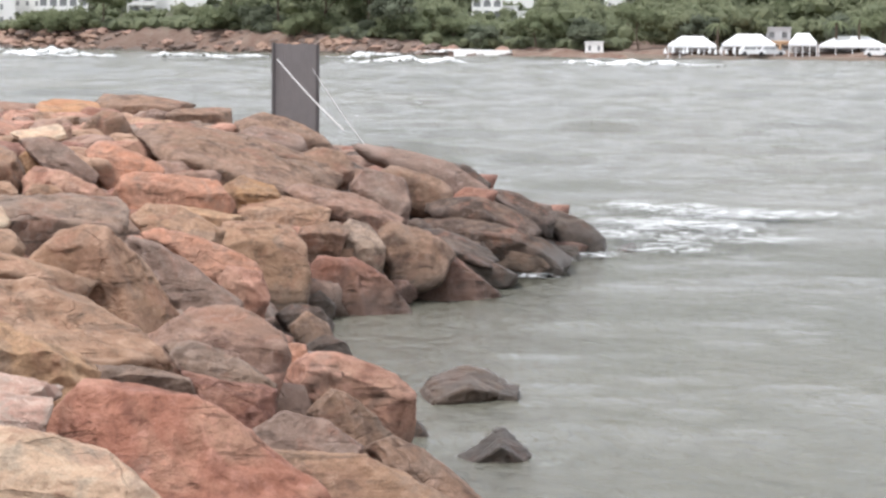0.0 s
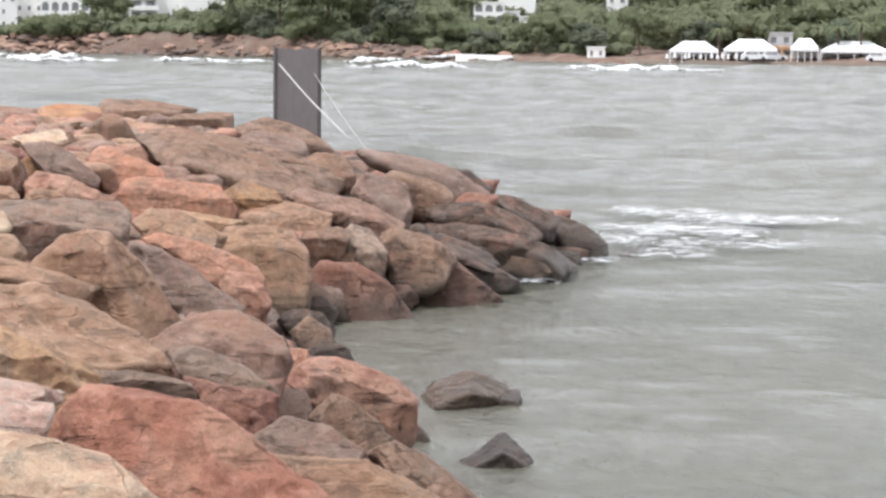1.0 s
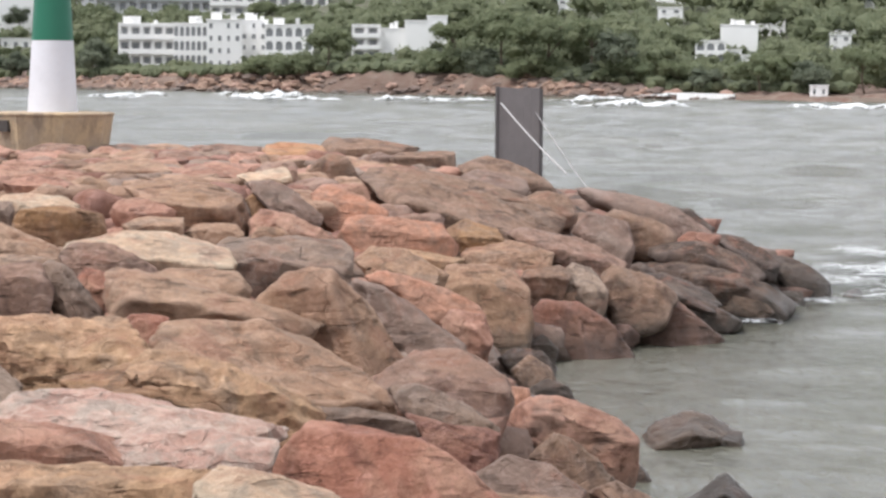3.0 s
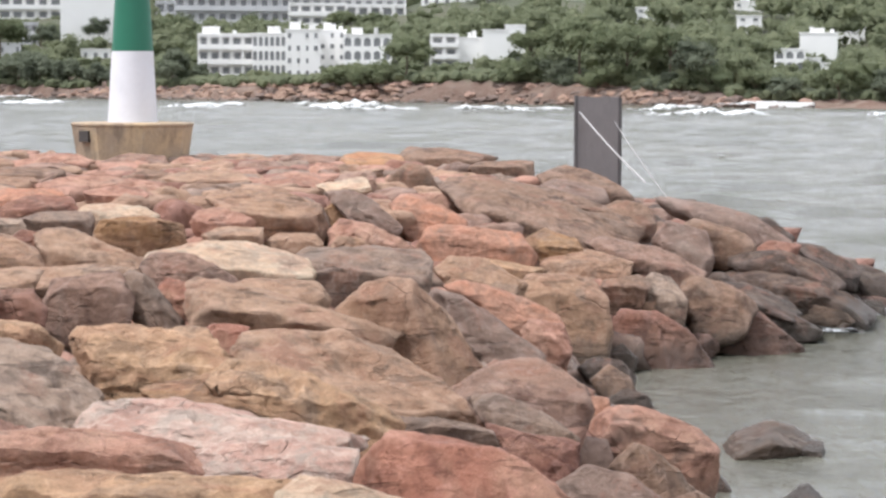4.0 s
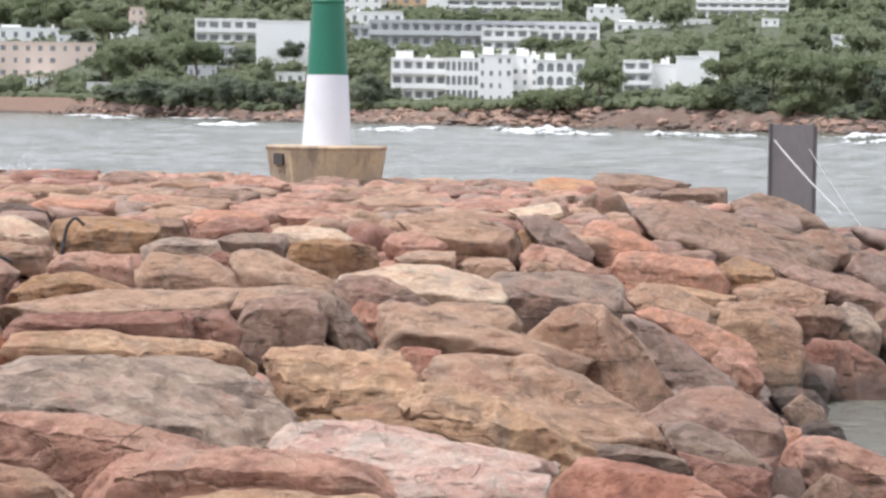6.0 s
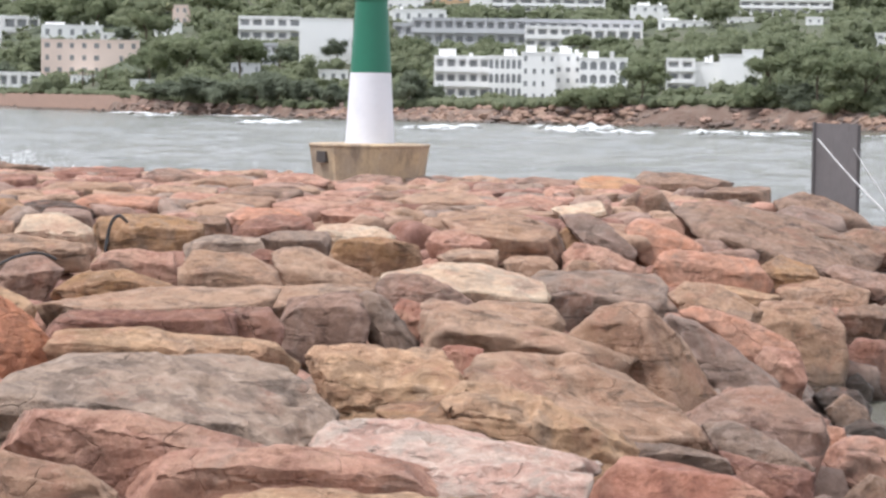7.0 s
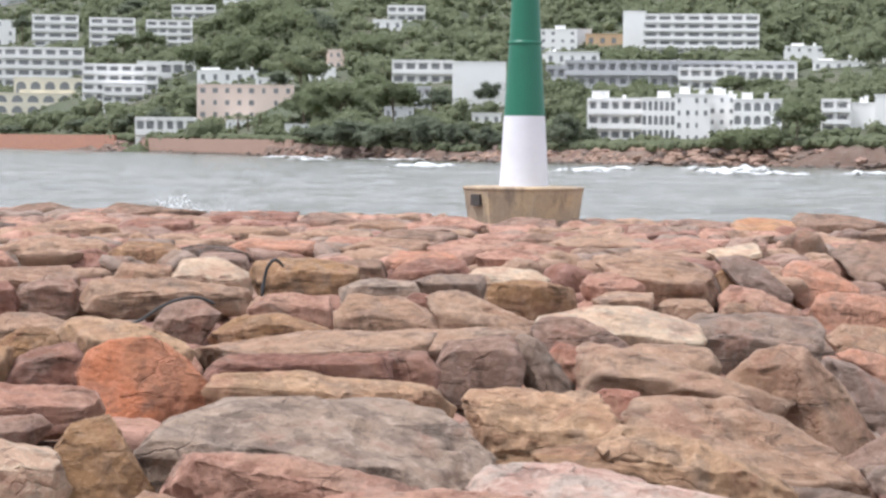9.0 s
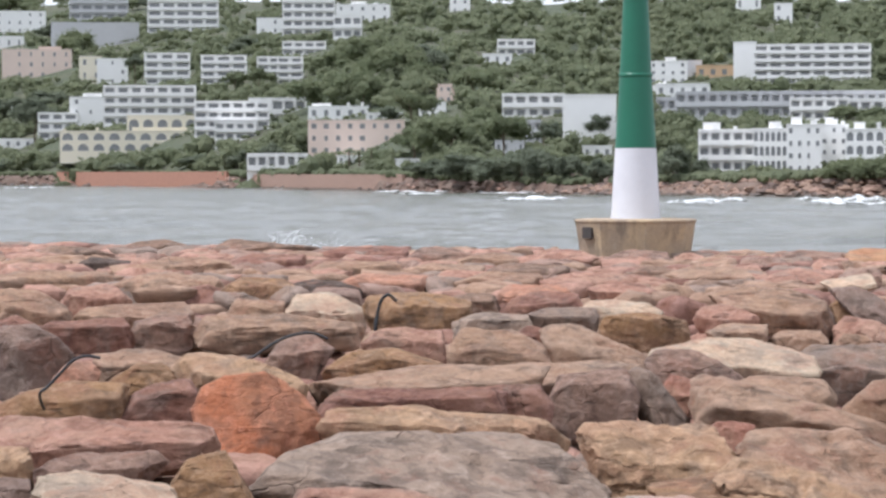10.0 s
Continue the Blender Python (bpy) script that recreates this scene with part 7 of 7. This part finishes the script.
tree(-14.602, 1070, 14.0, 10.4, "pine", base=37.1)
tree(-10.695, 742, 17.7, 12.9, "pine", base=16.7)
tree(-9.950, 681, 14.8, 9.9, "dark", base=11.0)
tree(-13.805, 785, 10.2, 10.5, "dark", base=5.2)
tree(-10.569, 867, 22.6, 12.2, "pine", base=30.9)
tree(-11.192, 784, 10.2, 5.9, "dark", base=20.0)
tree(-11.813, 863, 28.1, 15.0, "pine", base=26.2)
tree(-11.066, 890, 27.1, 19.3, "pine", base=32.6)
tree(-9.325, 831, 21.7, 10.8, "pine", base=28.9)
tree(-10.319, 922, 24.0, 16.0, "dark", base=37.6)
tree(-14.046, 1016, 13.3, 13.2, "pine", base=33.3)
tree(-14.300, 810, 15.9, 7.9, "dark", base=5.6)
tree(-15.413, 862, 16.9, 6.5, "dark", base=5.7)
tree(-16.644, 917, 23.9, 5.9, "dark", base=4.8)
tree(-17.870, 981, 25.6, 6.3, "dark", base=4.8)
tree(-18.962, 1108, 26.5, 26.1, "dark", base=15.6)
tree(-19.330, 1057, 20.7, 7.9, "dark", base=4.9)
tree(-3.753, 750, 16.3, 5.3, "pine", base=27.1)
tree(-3.016, 727, 11.1, 3.9, "pine", base=25.6)
tree(-2.160, 703, 9.2, 3.8, "pine", base=24.1)
tree(-1.185, 620, 12.1, 4.7, "pine", base=16.4)
tree(-10.325, 614, 16.0, 6.7, "dark", base=2.7)
tree(-8.831, 580, 13.9, 8.6, "dark", base=1.5)
tree(-7.836, 558, 13.3, 9.7, "dark", base=1.6)
palm(-12.757, 741, 6.0, base=5.9)
palm(-12.305, 722, 4.7, base=6.0)
palm(-12.097, 712, 5.2, base=6.0)
palm(-11.876, 702, 4.7, base=6.1)
palm(-11.606, 689, 5.2, base=6.1)
palm(-11.311, 677, 4.7, base=6.1)
build_woods()
build_shore_rocks()

# lines of surf rolling in to the far shore, and foam off the head of the breakwater
surf(-4.5, 351.8, 22.7, 3.5, 0.80, 0.7, 1)
surf(16.9, 350.1, 17.5, 3.5, 0.96, -2.8, 2)
surf(36.2, 298.3, 22.9, 3.5, 1.28, -6.9, 3)
surf(60.6, 287.5, 26.3, 3.5, 1.28, -11.9, 4)
surf(55.7, 418.2, 11.1, 3.5, 0.96, -7.6, 5)
surf(-26.2, 380.5, 12.3, 3.5, 0.96, 3.9, 6)
surf(-8.6, 375.5, 19.8, 3.5, 1.44, 1.3, 7)
surf(12.9, 349.7, 21.6, 3.5, 0.96, -2.1, 8)
surf(-29.1, 360.0, 12.2, 3.5, 0.96, 4.6, 9)
surf(-79.5, 519.3, 18.5, 3.5, 0.80, 8.7, 10)
surf(-94.7, 509.9, 13.7, 3.5, 0.64, 10.5, 11)
surf(-56.7, 398.6, 16.5, 3.5, 0.96, 8.1, 12)
surf(-243.0, 702.1, 21.8, 3.5, 0.80, 19.1, 13)
surf(36.5, 354.0, 14.6, 3.5, 1.12, -5.9, 14)
surf(-106.0, 558.4, 23.4, 3.5, 0.64, 10.7, 15)
surf(-7.0, 359.8, 19.0, 3.5, 1.12, 1.1, 16)
surf(-30.0, 371.7, 8.8, 3.5, 0.80, 4.6, 17)
surf(14.3, 62.4, 6.4, 11, 0.05, -12.9, 18, name="foam", mat=THIN_FOAM)
surf(16.6, 65.3, 5.4, 7, 0.05, -14.2, 19, name="foam", mat=THIN_FOAM)
surf(12.3, 55.7, 4.0, 3, 0.05, -12.5, 20, name="foam", mat=THIN_FOAM)
surf(12.8, 57.2, 3.1, 2.2, 0.08, -12.6, 21, name="foam", mat=THIN_FOAM)
surf(8.4, 49.8, 1.6, 1.6, 0.06, -9.5, 22, name="foam", mat=THIN_FOAM)
surf(9.5, 53.1, 1.3, 1.5, 0.1, -10.2, 23, name="foam", mat=THIN_FOAM)
surf(19.5, 157.4, 1.4, 1.5, 0.2, -7.0, 24, name="foam", mat=THIN_FOAM)
surf(15.6, 67.2, 7, 8, 0.06, -13.1, 30, name="foam", mat=THIN_FOAM)
surf(12.9, 60.1, 4.5, 6, 0.06, -12.1, 31, name="foam", mat=THIN_FOAM)
surf(14.9, 58.6, 5, 5, 0.06, -14.3, 32, name="foam", mat=THIN_FOAM)
surf(10.7, 55.0, 2.5, 3, 0.06, -11.0, 33, name="foam", mat=THIN_FOAM)
surf(18.8, 66.4, 4, 5, 0.06, -15.8, 34, name="foam", mat=THIN_FOAM)
surf(14.2, 63.4, 6, 5, 0.06, -12.6, 35, name="foam", mat=THIN_FOAM)
spray(-20.9, 88.5, 4.6, 4.6)

# black hoses lying over the boulders
hose([(-8.30, 24.25, 2.70), (-8.21, 23.87, 2.88), (-8.14, 23.90, 2.95), (-8.03, 23.93, 3.07), (-7.92, 23.97, 3.19), (-7.80, 24.01, 3.24), (-7.66, 24.05, 3.22)], 0.015)
hose([(-7.42, 28.5, 2.65), (-7.32, 28.10, 2.86), (-7.14, 28.15, 2.97), (-6.95, 28.19, 3.10), (-6.77, 28.24, 3.18), (-6.55, 28.29, 3.21), (-6.37, 28.33, 3.14)], 0.016)
hose([(-7.27, 35.7, 2.45), (-7.25, 35.31, 2.78), (-7.23, 35.32, 3.00), (-7.18, 35.33, 3.20), (-7.08, 35.35, 3.30), (-7.04, 35.7, 3.2)], 0.024)
